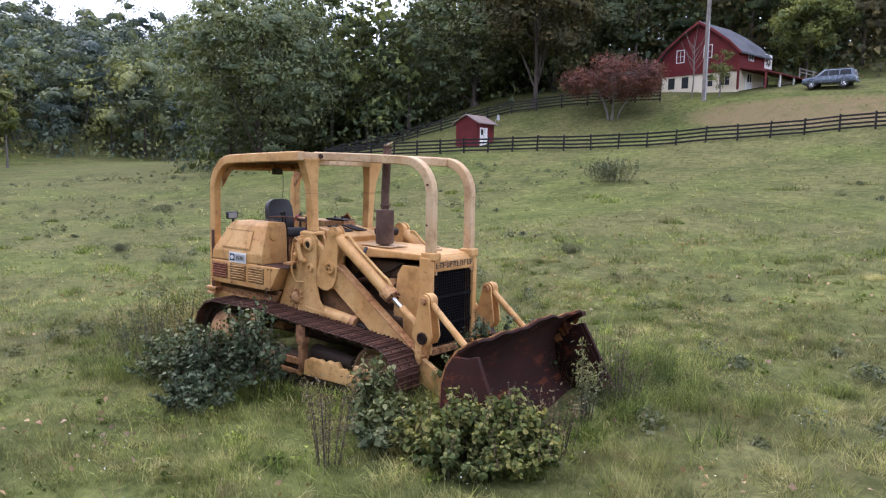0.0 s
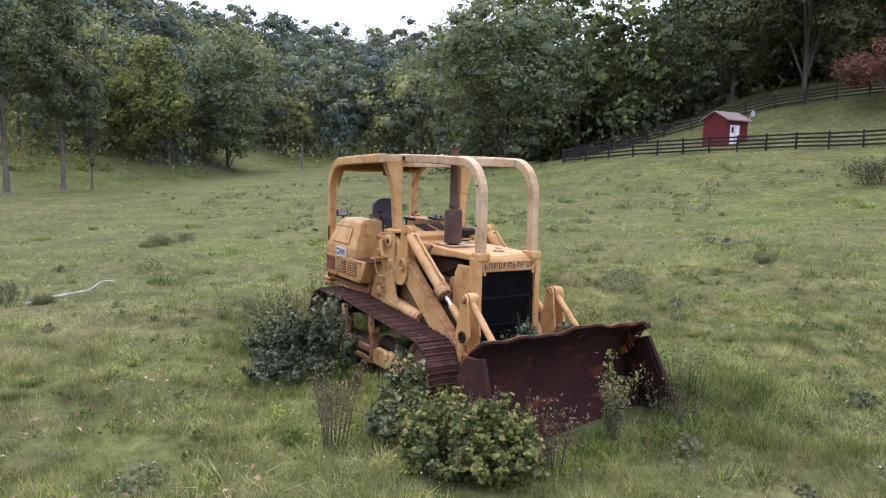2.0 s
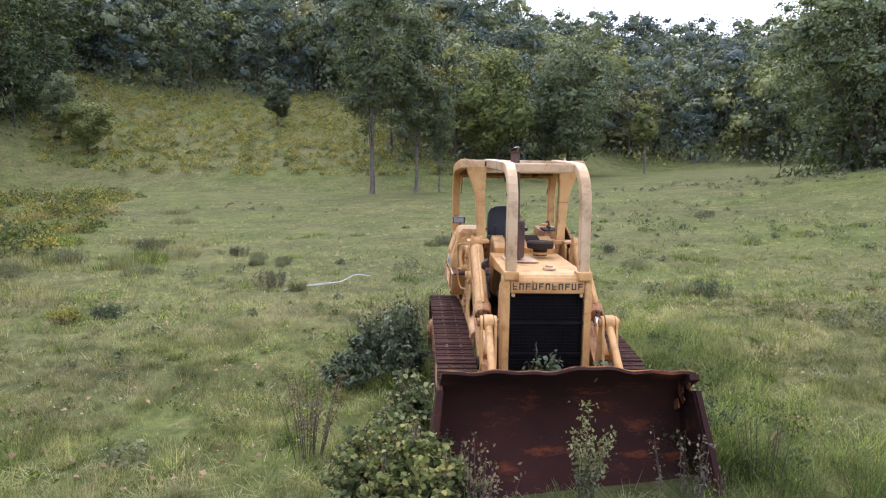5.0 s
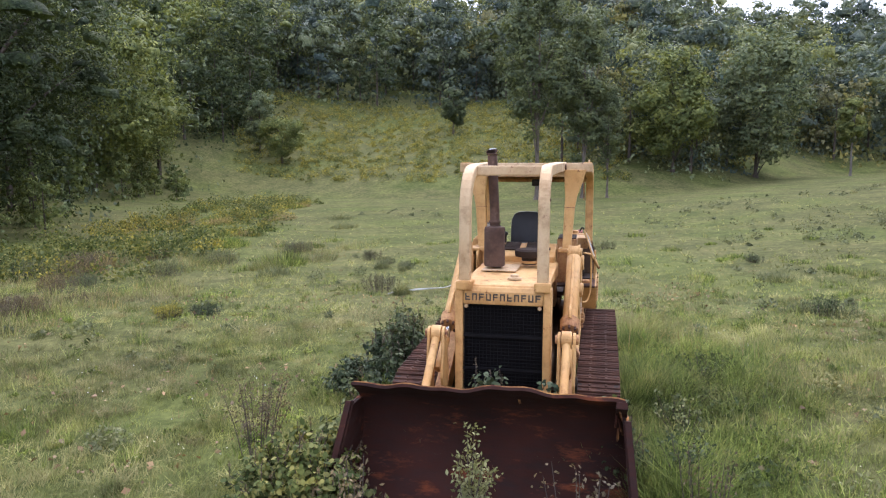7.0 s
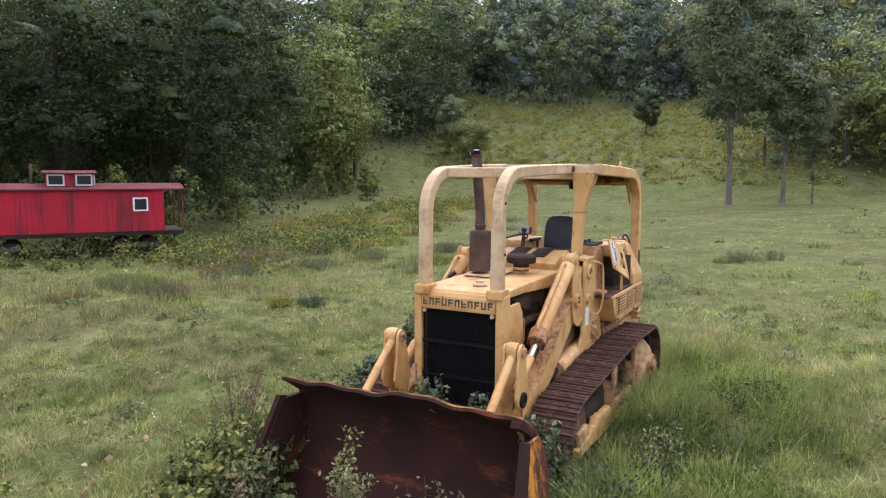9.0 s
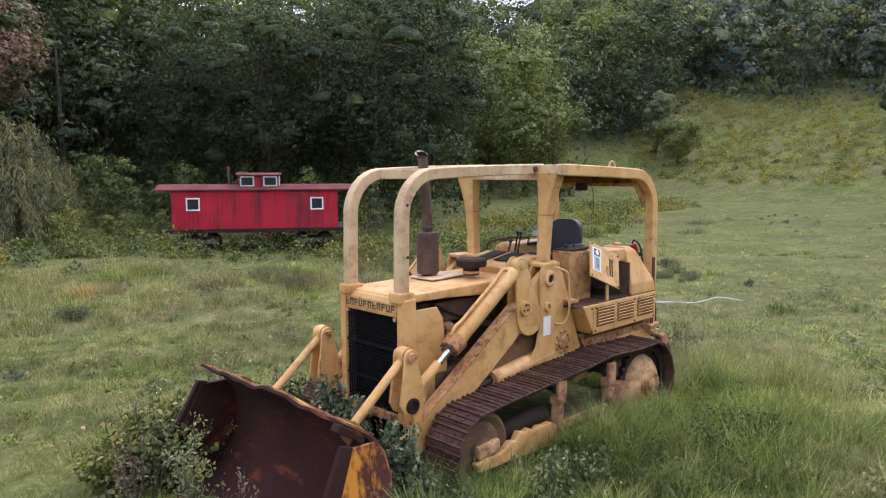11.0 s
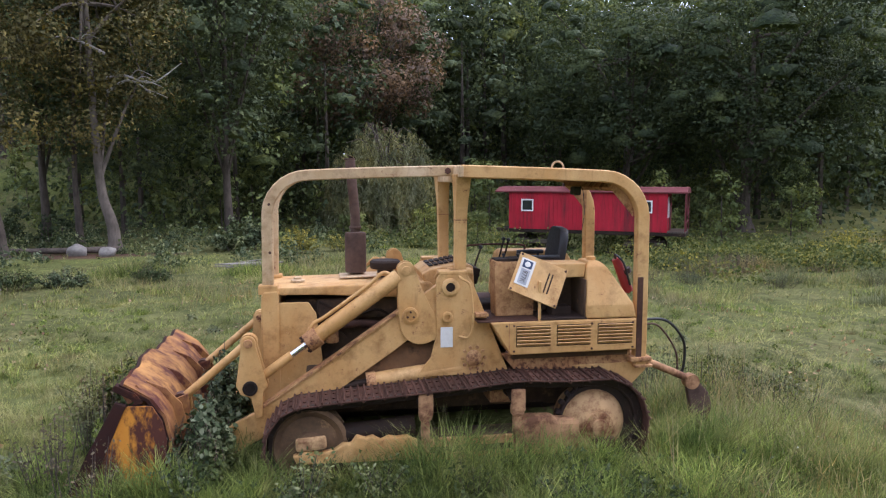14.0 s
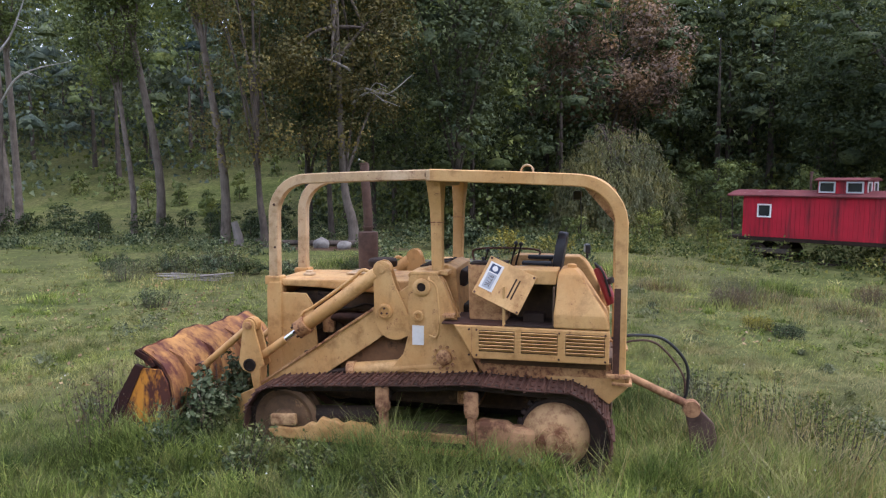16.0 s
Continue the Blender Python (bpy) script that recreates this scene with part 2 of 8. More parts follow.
def rod(p0, p1, r0, r1=None, seg=16, b=0.0, bm=None):
    """A round bar from p0 to p1."""
    p0, p1 = Vector(p0), Vector(p1)
    t = bmesh.new()
    bmesh.ops.create_cone(t, cap_ends=True, segments=seg, radius1=r0, radius2=r0 if r1 is None else r1, depth=(p1 - p0).length)
    bevel(t, b, 2, 60)
    m = Matrix.Translation((p0 + p1) / 2) @ (p1 - p0).to_track_quat("Z", "Y").to_matrix().to_4x4()
    bmesh.ops.transform(t, matrix=m, verts=t.verts)
    return join(bm, t)


def smooth_path(points, n=8):
    """Catmull-Rom through the points."""
    p = [Vector(q) for q in points]
    p = [2 * p[0] - p[1]] + p + [2 * p[-1] - p[-2]]
    out = []
    for i in range(1, len(p) - 2):
        for k in range(n):
            t = k / n
            out.append(0.5 * (2 * p[i] + (p[i + 1] - p[i - 1]) * t + (2 * p[i - 1] - 5 * p[i] + 4 * p[i + 1] - p[i + 2]) * t * t + (3 * p[i] - 3 * p[i + 1] + p[i + 2] - p[i - 1]) * t ** 3))
    return out + [p[-2]]


def tube(points, radius, seg=8, bm=None, end=None, square=None, up=(0, 0, 1), b=0.0):
    """A round (or, with square=(width, height), boxed) bar along a line of points; end: the radius at its far end."""
    bm = bmesh.new() if bm is None else bm
    pts = [Vector(p) for p in points]
    rings = []
    ref = Vector(up)
    for i, p in enumerate(pts):
        d = (pts[min(i + 1, len(pts) - 1)] - pts[max(i - 1, 0)]).normalized()
        if i == 0:
            side = d.cross(ref)
            if side.length < 0.3:
                side = d.cross(Vector((0, 1, 0)) if abs(d.y) < 0.7 else Vector((1, 0, 0)))
        else:
            side = last - d * last.dot(d)
        side.normalize()
        last = side
        top = side.cross(d).normalized()
        r = radius + ((end if end is not None else radius) - radius) * i / max(1, len(pts) - 1)
        if square:
            w, h = square[0] / 2, square[1] / 2
            c = min(w, h) * 0.18
            ring = [(w - c, h), (-w + c, h), (-w, h - c), (-w, -h + c), (-w + c, -h), (w - c, -h), (w, -h + c), (w, h - c)]
            rings.append([bm.verts.new(p + side * u + top * v) for u, v in ring])
        else:
            rings.append([bm.verts.new(p + (side * math.cos(a) + top * math.sin(a)) * r) for a in (2 * math.pi * k / seg for k in range(seg))])
    for a, c in zip(rings, rings[1:]):
        n = len(a)
        for k in range(n):
            bm.faces.new((a[k], a[(k + 1) % n], c[(k + 1) % n], c[k]))
    bm.faces.new(rings[0][::-1])
    bm.faces.new(rings[-1])
    return bm


def lathe(profile, seg=24, at=(0, 0, 0), axis="z", bm=None):
    """A turned piece: (radius, height) points spun about an axis."""
    t = bmesh.new()
    rings = [[t.verts.new((r * math.cos(a), r * math.sin(a), h)) for a in (2 * math.pi * k / seg for k in range(seg))] for r, h in profile]
    for a, c in zip(rings, rings[1:]):
        for k in range(seg):
            t.faces.new((a[k], a[(k + 1) % seg], c[(k + 1) % seg], c[k]))
    t.faces.new(rings[0][::-1])
    t.faces.new(rings[-1])
    m = pose(*at, *{"z": (0, 0, 0), "y": (-90, 0, 0), "-y": (90, 0, 0), "x": (0, 90, 0)}[axis])
    bmesh.ops.transform(t, matrix=m, verts=t.verts)
    return join(bm, t)


def rounded(cx, cz, r, a0, a1, n=7):
    """Points of an arc, degrees, for outlines in (x, z)."""
    return [(cx + r * math.cos(radians(a0 + (a1 - a0) * k / (n - 1))), cz + r * math.sin(radians(a0 + (a1 - a0) * k / (n - 1)))) for k in range(n)]


def soup(name, corners, material):
    """A mesh of loose faces from an array (faces, corners each, 3)."""
    n, k, _ = corners.shape
    me = bpy.data.meshes.new(name)
    me.vertices.add(n * k)
    me.vertices.foreach_set("co", np.ascontiguousarray(corners, np.float32).ravel())
    me.loops.add(n * k)
    me.loops.foreach_set("vertex_index", np.arange(n * k, dtype=np.int32))
    me.polygons.add(n)
    me.polygons.foreach_set("loop_start", np.arange(0, n * k, k, dtype=np.int32))
    me.update(calc_edges=True)
    me.materials.append(material)
    return me


def unit(v):
    return v / np.maximum(np.linalg.norm(v, axis=-1, keepdims=True), 1e-9)


def leaves(centres, normals, size, long=1.7, fold=0.18, spread=0.4):
    """Leaf-shaped folded faces (two triangles each) at the centres, facing about along the normals."""
    n = len(centres)
    nor = unit(normals + spread * rng.normal(size=(n, 3)))
    along = unit(np.cross(nor, rng.normal(size=(n, 3))))
    side = np.cross(nor, along)
    s = (np.asarray(size) * rng.uniform(0.65, 1.35, n))[:, None] if np.ndim(size) == 0 else (size * rng.uniform(0.65, 1.35, n))[:, None]
    a = centres - along * s * long / 2
    c = centres + along * s * long / 2 - nor * s * fold * 0.6
    b = centres + side * s / 2 + nor * s * fold - along * s * 0.1
    d = centres - side * s / 2 + nor * s * fold - along * s * 0.1
    return np.stack([a, b, c, d], 1)


def sprays(centres, normals, size, spread=0.3, seed=1):
    """Small three-cornered leaf sprays at the centres, for crowns seen from afar."""
    rnd = np.random.default_rng(seed)
    n = len(centres)
    nor = unit(normals + spread * rnd.normal(size=(n, 3)))
    along = unit(np.cross(nor, rnd.normal(size=(n, 3))))
    side = np.cross(nor, along)
    s = (size * rnd.uniform(0.6, 1.4, n))[:, None]
    return np.stack([centres - along * s * 0.8, centres + along * s * 0.6 - side * s * 0.5, centres + along * s * 0.5 + side * s * 0.6], 1)


def smoothstep(a, b, x):
    t = np.clip((x - a) / (b - a), 0, 1)
    return t * t * (3 - 2 * t)


# ---- the lie of the land ----
PROFILE_Y = [-400, -120, -70, -48, -30, -12, -4, 0, 4, 8, 12, 24, 36, 46, 51, 57, 61, 65, 70, 80, 110, 160, 400]
PROFILE_Z = [90, 20, 6, -0.2, -0.5, -0.35, -0.08, 0, 0.1, 0.33, 0.7, 1.6, 3.1, 5.2, 6.45, 9.3, 11.4, 11.8, 12.4, 15.0, 30, 52, 110]


def land(x, y):
    """The ground's height, for numbers or arrays."""
    x, y = np.asarray(x, float), np.asarray(y, float)
    z = np.zeros(np.broadcast(x, y).shape)
    for d in (-2.4, -0.8, 0.8, 2.4):
        z = z + np.interp(y + d * (1 + np.abs(y) * 0.012), PROFILE_Y, PROFILE_Z) / 4
    west = smoothstep(-3, -14, x)
    z = z - 0.6 * west * smoothstep(-60, -35, x - 25 * smoothstep(0, 40, y)) * smoothstep(-45, -20, y) * smoothstep(38, 24, y)
    z = z + 0.75 * smoothstep(-14, -34, x) * smoothstep(26, 38, y)
    flat = smoothstep(-38, -62, x) * smoothstep(20, 40, y)          # the hollow beyond the lower fence
    z = z * (1 - 0.8 * flat) + 1.4 * flat
    rise = np.maximum(0, -x - 80 - 60 * smoothstep(0, 55, y))
    z = z + 0.24 * rise + 0.0009 * np.maximum(0, rise - 45) ** 2 * (rise < 400)
    r = np.hypot(x, y)
    gap = np.exp(-((np.degrees(np.arctan2(-x, y)) - 69) / 9.0) ** 2)         # the saddle in the ridge
    z = np.minimum(z, (0.175 - 0.04 * gap) * r + 2) * smoothstep(520, 300, r)
    z = z + 0.05 * np.sin(x * 0.9 + 1.3 * np.sin(y * 0.5)) * np.cos(y * 0.8) * smoothstep(4, 9, np.hypot(x + 0.5, y)) * 0.6
    z = z + 0.045 * np.sin(3.9 * x + 1.7 * np.sin(2.1 * y)) * np.sin(3.4 * y + 1.5 * np.sin(2.6 * x)) * smoothstep(2.8, 5.0, np.hypot(x * 0.8, y * 1.25)) * smoothstep(34, 16, r)
    return z

# ---- ground ----
def ground_mat():
    m, tree, bsdf = nodes_of("pasture")
    fine = noise_of(tree, 9, 8, 0.7, world_space=True)
    mid = noise_of(tree, 0.9, 6, 0.65, world_space=True)
    big = noise_of(tree, 0.11, 4, 0.55, world_space=True)
    green = ramp(tree, fine, (0.30, (0.058, 0.062, 0.026)), (0.55, (0.104, 0.108, 0.046)), (0.75, (0.156, 0.154, 0.074)))
    dry = ramp(tree, fine, (0.3, (0.095, 0.085, 0.044)), (0.7, (0.205, 0.180, 0.098)))
    lush = ramp(tree, fine, (0.3, (0.060, 0.074, 0.024)), (0.7, (0.122, 0.142, 0.048)))
    c = mix(tree, ramp(tree, mid, (0.50, grey(0)), (0.75, grey(0.6))), green, dry)
    c = mix(tree, ramp(tree, big, (0.45, grey(0)), (0.62, grey(0.8))), c, lush)
    c = mix(tree, 1.0, c, ramp(tree, noise_of(tree, 2.6, 7, 0.7, (1, 1, 1), True), (0.33, (0.56, 0.60, 0.55)), (0.66, (1.34, 1.30, 1.26))), "MULTIPLY")
    c = mix(tree, 1.0, c, ramp(tree, noise_of(tree, 0.35, 6, 0.65, (1, 1, 1), True), (0.36, (0.72, 0.76, 0.7)), (0.64, (1.2, 1.16, 1.1))), "MULTIPLY")
    # dead grass and fallen leaves on the bank below the house
    where = tree.nodes.new("ShaderNodeNewGeometry").outputs["Position"]
    mp = add_node(tree, "ShaderNodeMapping", Location=(5.5 / 10.5, -55.2 / 4.2, 0), Scale=(1 / 10.5, 1 / 4.2, 0))
    tree.links.new(where, mp.inputs["Vector"])
    ln = tree.nodes.new("ShaderNodeVectorMath")
    ln.operation = "LENGTH"
    tree.links.new(mp.outputs["Vector"], ln.inputs[0])
    bank = mix(tree, 1.0, ramp(tree, ln.outputs["Value"], (0.75, grey(1)), (1.0, grey(0))), ramp(tree, mid, (0.35, grey(0.4)), (0.55, grey(1))), "MULTIPLY")
    litter = ramp(tree, fine, (0.3, (0.075, 0.060, 0.030)), (0.7, (0.195, 0.150, 0.080)))
    c = mix(tree, bank, c, litter)
    # trodden red-brown earth under the creek trees
    mp2 = add_node(tree, "ShaderNodeMapping", Location=(-11.5 / 5.5, 25.4 / 1.5, 0), Scale=(1 / 5.5, 1 / 1.5, 0))
    tree.links.new(where, mp2.inputs["Vector"])
    ln2 = tree.nodes.new("ShaderNodeVectorMath")
    ln2.operation = "LENGTH"
    tree.links.new(mp2.outputs["Vector"], ln2.inputs[0])
    bare = mix(tree, 1.0, ramp(tree, ln2.outputs["Value"], (0.6, grey(1)), (1.0, grey(0))), ramp(tree, mid, (0.38, grey(0.2)), (0.52, grey(1))), "MULTIPLY")
    c = mix(tree, bare, c, ramp(tree, fine, (0.3, (0.050, 0.030, 0.022)), (0.7, (0.125, 0.075, 0.055))))
    tree.links.new(c, bsdf.inputs["Base Color"])
    bsdf.inputs["Roughness"].default_value = 0.95
    bsdf.inputs["Specular IOR Level"].default_value = 0.03
    relief(tree, bsdf, mix(tree, 0.5, fine, mid), 0.6, 0.08)
    return m


GROUND = ground_mat()


def ground_sheet():
    """One sheet to the horizon: fine round the loader, coarse far off."""
    def axis(near, far):
        a = [0.0]
        step = 0.34
        while a[-1] < far:
            a.append(a[-1] + step)
            step = step * (1.0 if a[-1] < near else 1.075)
        a = np.array(a)
        return np.r_[-a[:0:-1], a]
    xs, ys = axis(14, 900), axis(14, 900)
    X, Y = np.meshgrid(xs, ys)
    Z = land(X, Y)
    v = np.stack([X, Y, Z], -1).reshape(-1, 3)
    ny, nx = X.shape
    i = (np.arange(ny - 1)[:, None] * nx + np.arange(nx - 1)[None]).ravel()
    f = np.stack([i, i + 1, i + nx + 1, i + nx], 1)
    me = bpy.data.meshes.new("ground")
    me.from_pydata(v.tolist(), [], f.tolist())
    me.shade_smooth()
    me.materials.append(GROUND)
    return me


tagged(new("ground", ground_sheet()), "rolling pasture of uneven green and dry grass", "ground", kind="structure")

# ---- the track loader ----
loader = thing("track_loader", (0, 0, 0), "old faded yellow crawler loader rusting in tall pasture grass", "track loader")


def both(fn):
    for s in (1, -1):
        fn(s)


# undercarriage: the track's line, sagging between its carriers
SPROCKET, IDLER = (-2.14, 0.46), (0.86, 0.40)


def track_line(front):
    """Points and directions along the middle of the track plates, evenly stepped, the whole way round."""
    top = smooth_path([(front, 0, 0.82), (0.45, 0, 0.855), (-0.3, 0, 0.905), (-0.75, 0, 0.935), (-1.25, 0, 0.975), (-1.75, 0, 0.955), (-2.14, 0, 0.955)], 12)
    pts = [(p.x, p.z) for p in top]
    pts += [(SPROCKET[0] + 0.495 * math.cos(radians(a)), SPROCKET[1] + 0.495 * math.sin(radians(a))) for a in range(96, 271, 6)]
    pts += [(x, -0.03) for x in np.linspace(-2.0, 0.75, 24)]
    pts += [(front + 0.42 * math.cos(radians(a)), IDLER[1] + 0.42 * math.sin(radians(a))) for a in range(-84, 88, 6)]
    pts = np.array(pts + pts[:1])
    seg = np.hypot(*np.diff(pts, axis=0).T)
    at = np.r_[0, seg.cumsum()]
    n = 42
    where = np.linspace(0, at[-1], n, endpoint=False)
    x, z = np.interp(where, at, pts[:, 0]), np.interp(where, at, pts[:, 1])
    x2, z2 = np.interp((where + 0.06) % at[-1], at, pts[:, 0]), np.interp((where + 0.06) % at[-1], at, pts[:, 1])
    return [(x[i], z[i], math.degrees(math.atan2(z2[i] - z[i], x2[i] - x[i]))) for i in range(n)], at[-1] / n


LINES = {1: track_line(IDLER[0])[0], -1: track_line(IDLER[0] + 0.12)[0]}
PITCH = track_line(IDLER[0])[1]


def shoe_mesh():
    """One track plate: overlapping lip, three low bars and bolt heads; outside is +z."""
    bm = box((PITCH * 0.99, 0.46, 0.018), (0, 0, 0), b=0.005)
    for x, h in ((-0.075, 0.034), (0.0, 0.026), (0.075, 0.034)):
        box((0.018, 0.455, h), (x, 0, h / 2), b=0.006, bm=bm, seg=1)
    box((0.03, 0.455, 0.022), (PITCH * 0.47, 0, -0.014), (0, 18, 0), 0.004, bm, 1)
    for x in (-0.038, 0.038):
        for y in (-0.085, 0.085):
            rod((x, y, 0.0), (x, y, 0.024), 0.016, seg=6, bm=bm)
    n = len(bm.faces)
    # dark pads on the plate stand in for its shaded rectangular holes
    for x in (-0.038, 0.038):
        for y in (-0.19, 0.19):
            box((0.034, 0.046, 0.006), (x, y, 0.0085), b=0.0, bm=bm)
    bm.faces.ensure_lookup_table()
    for f in bm.faces[n:]:
        f.material_index = 1
    return finish(bm, "track_shoe")


SHOE = shoe_mesh()
SHOE.materials.append(TRACK_RUST)
SHOE.materials.append(CHAIN_DARK)


def link_mesh():
    """One chain link: two side bars and the pin between them."""
    bm = bmesh.new()
    for y in (-0.085, 0.085):
        box((PITCH * 1.02, 0.045, 0.09), (0, y, -0.055), b=0.012, bm=bm, seg=1)
    rod((PITCH / 2, -0.12, -0.055), (PITCH / 2, 0.12, -0.055), 0.03, seg=8, bm=bm)
    return finish(bm, "chain_link")


LINK = link_mesh()
LINK.materials.append(CHAIN_DARK)


def track(s):
    line, line_front = LINES[s], IDLER[0] + (0.12 if s < 0 else 0.0)
    band = tube([(x - 0.05 * math.sin(radians(a)), s * 0.98, z + 0.05 * math.cos(radians(a))) for x, z, a in line + line[:1]], 0.02, square=(0.012, 0.10), up=(0, 1, 0))
    tr = part("track", band, CHAIN_DARK, loader, "brown rusty crawler track with three-bar plates")
    for x, z, a in line:
        ob = part("chain_link", LINK, None, tr)
        ob.matrix_basis = Matrix.Translation((x, s * 0.98, z)) @ Euler((0, radians(180 - a), 0)).to_matrix().to_4x4()
    for x, z, a in line:
        ob = part("track_shoe", SHOE, None, tr)
        ob.matrix_basis = Matrix.Translation((x, s * 0.98, z)) @ Euler((0, radians(180 - a), 0)).to_matrix().to_4x4()
    # frame, wheels and guards inside the track
    y = s * 0.98
    fr = prism([(-1.95, 0.14), (0.70, 0.14), (0.82, 0.24), (0.70, 0.36), (-0.2, 0.37), (-0.3, 0.43), (-1.9, 0.43), (-2.02, 0.30)], y - 0.13, y + 0.13, 0.02)
    part("track_frame", fr, ENGINE, loader)
    guard = prism([(-2.0, 0.18), (-1.27, 0.18), (-1.27, 0.57), (-1.34, 0.595), (-1.60, 0.585), (-1.66, 0.55), (-2.0, 0.54)], y + s * 0.02, y + s * 0.19, 0.05)
    part("roller_guard", guard, PINKISH, loader)
    low = prism([(-0.22, 0.22), (0.98, 0.24), (1.02, 0.33), (0.90, 0.37), (0.74, 0.35), (0.62, 0.37), (0.53, 0.43), (0.46, 0.42), (0.40, 0.50), (0.31, 0.47), (0.24, 0.49), (0.16, 0.44), (0.08, 0.475), (0.0, 0.46), (-0.10, 0.47), (-0.2, 0.42)], y + s * 0.12, y + s * 0.20, 0.02)
    part("idler_bearing", box((0.30, 0.07, 0.13), (0.84, y + s * 0.17, 0.44), (0, 4, 0), 0.03), DRIVE_TAN, loader, "tan idler bearing block")
    part("roller_guard", low, YELLOW, loader, "torn yellow roller guard with a ragged edge")
    rail = box((0.9, 0.05, 0.09), (-0.75, y + s * 0.15, 0.37), b=0.015)
    box((0.9, 0.04, 0.07), (-0.75, y + s * 0.15, 0.22), b=0.015, bm=rail)
    part("frame_rail", rail, YELLOW_WORN, loader)
    for x in (-0.29, -1.24):
        br = box((0.085, 0.11, 0.46), (x, y + s * 0.14, 0.47), b=0.02)
        box((0.13, 0.13, 0.10), (x, y + s * 0.14, 0.66), b=0.025, bm=br)
        box((0.15, 0.05, 0.24), (x, y + s * 0.185, 0.77), b=0.03, bm=br)
        for zz in (0.36, 0.58):
            rod((x, y + s * 0.19, zz), (x, y + s * 0.215, zz), 0.022, seg=6, bm=br)
        cb = part("carrier_bracket", br, PINKISH, loader)
        part("carrier_roller", lathe([(0.05, -0.16), (0.085, -0.15), (0.085, -0.10), (0.065, -0.09), (0.065, 0.09), (0.085, 0.10), (0.085, 0.15), (0.05, 0.16)], 18, (x, y, 0.80), "y"), CHAIN_DARK, cb, smooth=True)
    for x in np.linspace(-1.75, 0.45, 6):
        part("track_roller", lathe([(0.06, -0.17), (0.12, -0.15), (0.12, -0.11), (0.09, -0.09), (0.09, 0.09), (0.12, 0.11), (0.12, 0.15), (0.06, 0.17)], 18, (x, y, 0.16), "y"), CHAIN_DARK, loader, smooth=True)
    # drive wheel with its domed housing and toothed rim
    bm = bmesh.new()
    for k in range(25):
        a = 2 * math.pi * k / 25
        box((0.055, 0.07, 0.08), (SPROCKET[0] + 0.42 * math.cos(a), y, SPROCKET[1] + 0.42 * math.sin(a)), (0, 90 - math.degrees(a), 0), 0.012, bm, 1)
    lathe([(0.40, -0.05), (0.415, -0.03), (0.415, 0.03), (0.40, 0.05)], 36, (SPROCKET[0], y, SPROCKET[1]), "y", bm)
    sp = part("sprocket", bm, CHAIN_DARK, loader)
    dome = [(0.36, -0.18), (0.355, 0.02), (0.33, 0.09), (0.27, 0.15), (0.20, 0.19), (0.16, 0.20), (0.155, 0.235), (0.09, 0.245), (0.085, 0.27), (0.03, 0.275)]
    dm = lathe(dome, 32, (SPROCKET[0] + 0.05, y, SPROCKET[1]), "-y" if s < 0 else "y")
    for k in range(6):
        a = math.pi * k / 3
        rod((SPROCKET[0] + 0.05 + 0.12 * math.cos(a), y + s * 0.235, SPROCKET[1] + 0.12 * math.sin(a)), (SPROCKET[0] + 0.05 + 0.12 * math.cos(a), y + s * 0.262, SPROCKET[1] + 0.12 * math.sin(a)), 0.016, seg=6, bm=dm)
    part("final_drive_cover", dm, DRIVE_TAN, sp, "domed tan rust-stained cover", smooth=True)
    part("bearing_cap", box((0.24, 0.05, 0.13), (SPROCKET[0], y + s * 0.235, SPROCKET[1] - 0.17), b=0.04), MUD_AND_SHADE, sp)
    idl = [(0.10, -0.15), (0.36, -0.12), (0.38, -0.09), (0.38, -0.05), (0.33, -0.04), (0.33, 0.04), (0.38, 0.05), (0.38, 0.09), (0.34, 0.12), (0.28, 0.07), (0.14, 0.09), (0.13, 0.16), (0.05, 0.165)]
    part("idler", lathe(idl, 32, (line_front, y, IDLER[1]), "y" if s > 0 else "-y"), IDLER_MUD, loader, "mud-brown front idler wheel", smooth=True)
    # spring housing that lies along the frame above the guard
    part("recoil_housing", rod((-0.2, y, 0.5), (0.55, y, 0.46), 0.11, 0.10, 16, 0.02), DARK_IN, loader, smooth=True)


both(track)

# main frame between the tracks
bm = box((3.5, 1.0, 0.55), (-0.85, 0, 0.78), b=0.05)
box((0.9, 0.80, 0.7), (-2.2, 0, 0.80), b=0.06, bm=bm)
part("main_frame", bm, ENGINE, loader)
for x in (-1.15, -2.3):
    part("cross_beam", box((0.26, 1.66, 0.16), (x, 0, 0.72), b=0.03), YELLOW_WORN, loader)
# side skirts under the fenders
def skirt(s):
    bm = prism([(-1.15, 1.16), (-2.62, 1.16), (-2.62, 1.00), (-2.42, 0.98), (-2.36, 0.90), (-1.3, 0.98)], s * 0.70, s * 0.76, 0.01)
    part("side_frame", bm, YELLOW_WORN, loader)
    # raised dark strip in place of the shaded recess below the fender
    part("frame_recess", box((1.30, 0.03, 0.09), (-1.92, s * 0.775, 1.145), b=0.006), MUD_AND_SHADE, loader, "dark strip standing in for the shade under the fender")
    bm = prism([(-1.95, 1.0), (-2.62, 1.01), (-2.80, 0.93), (-2.61, 0.74), (-2.49, 0.82), (-2.05, 0.89)], s * 0.60, s * 0.78, 0.015)
    part("rear_bracket", bm, YELLOW, loader)
    bm = box((0.20, 0.22, 0.03), (-2.73, s * 0.76, 0.98), b=0.008)
    box((0.15, 0.17, 0.10), (-2.73, s * 0.76, 1.04), b=0.015, bm=bm)
    part("roof_post_mount", bm, YELLOW_WORN, loader)


both(skirt)

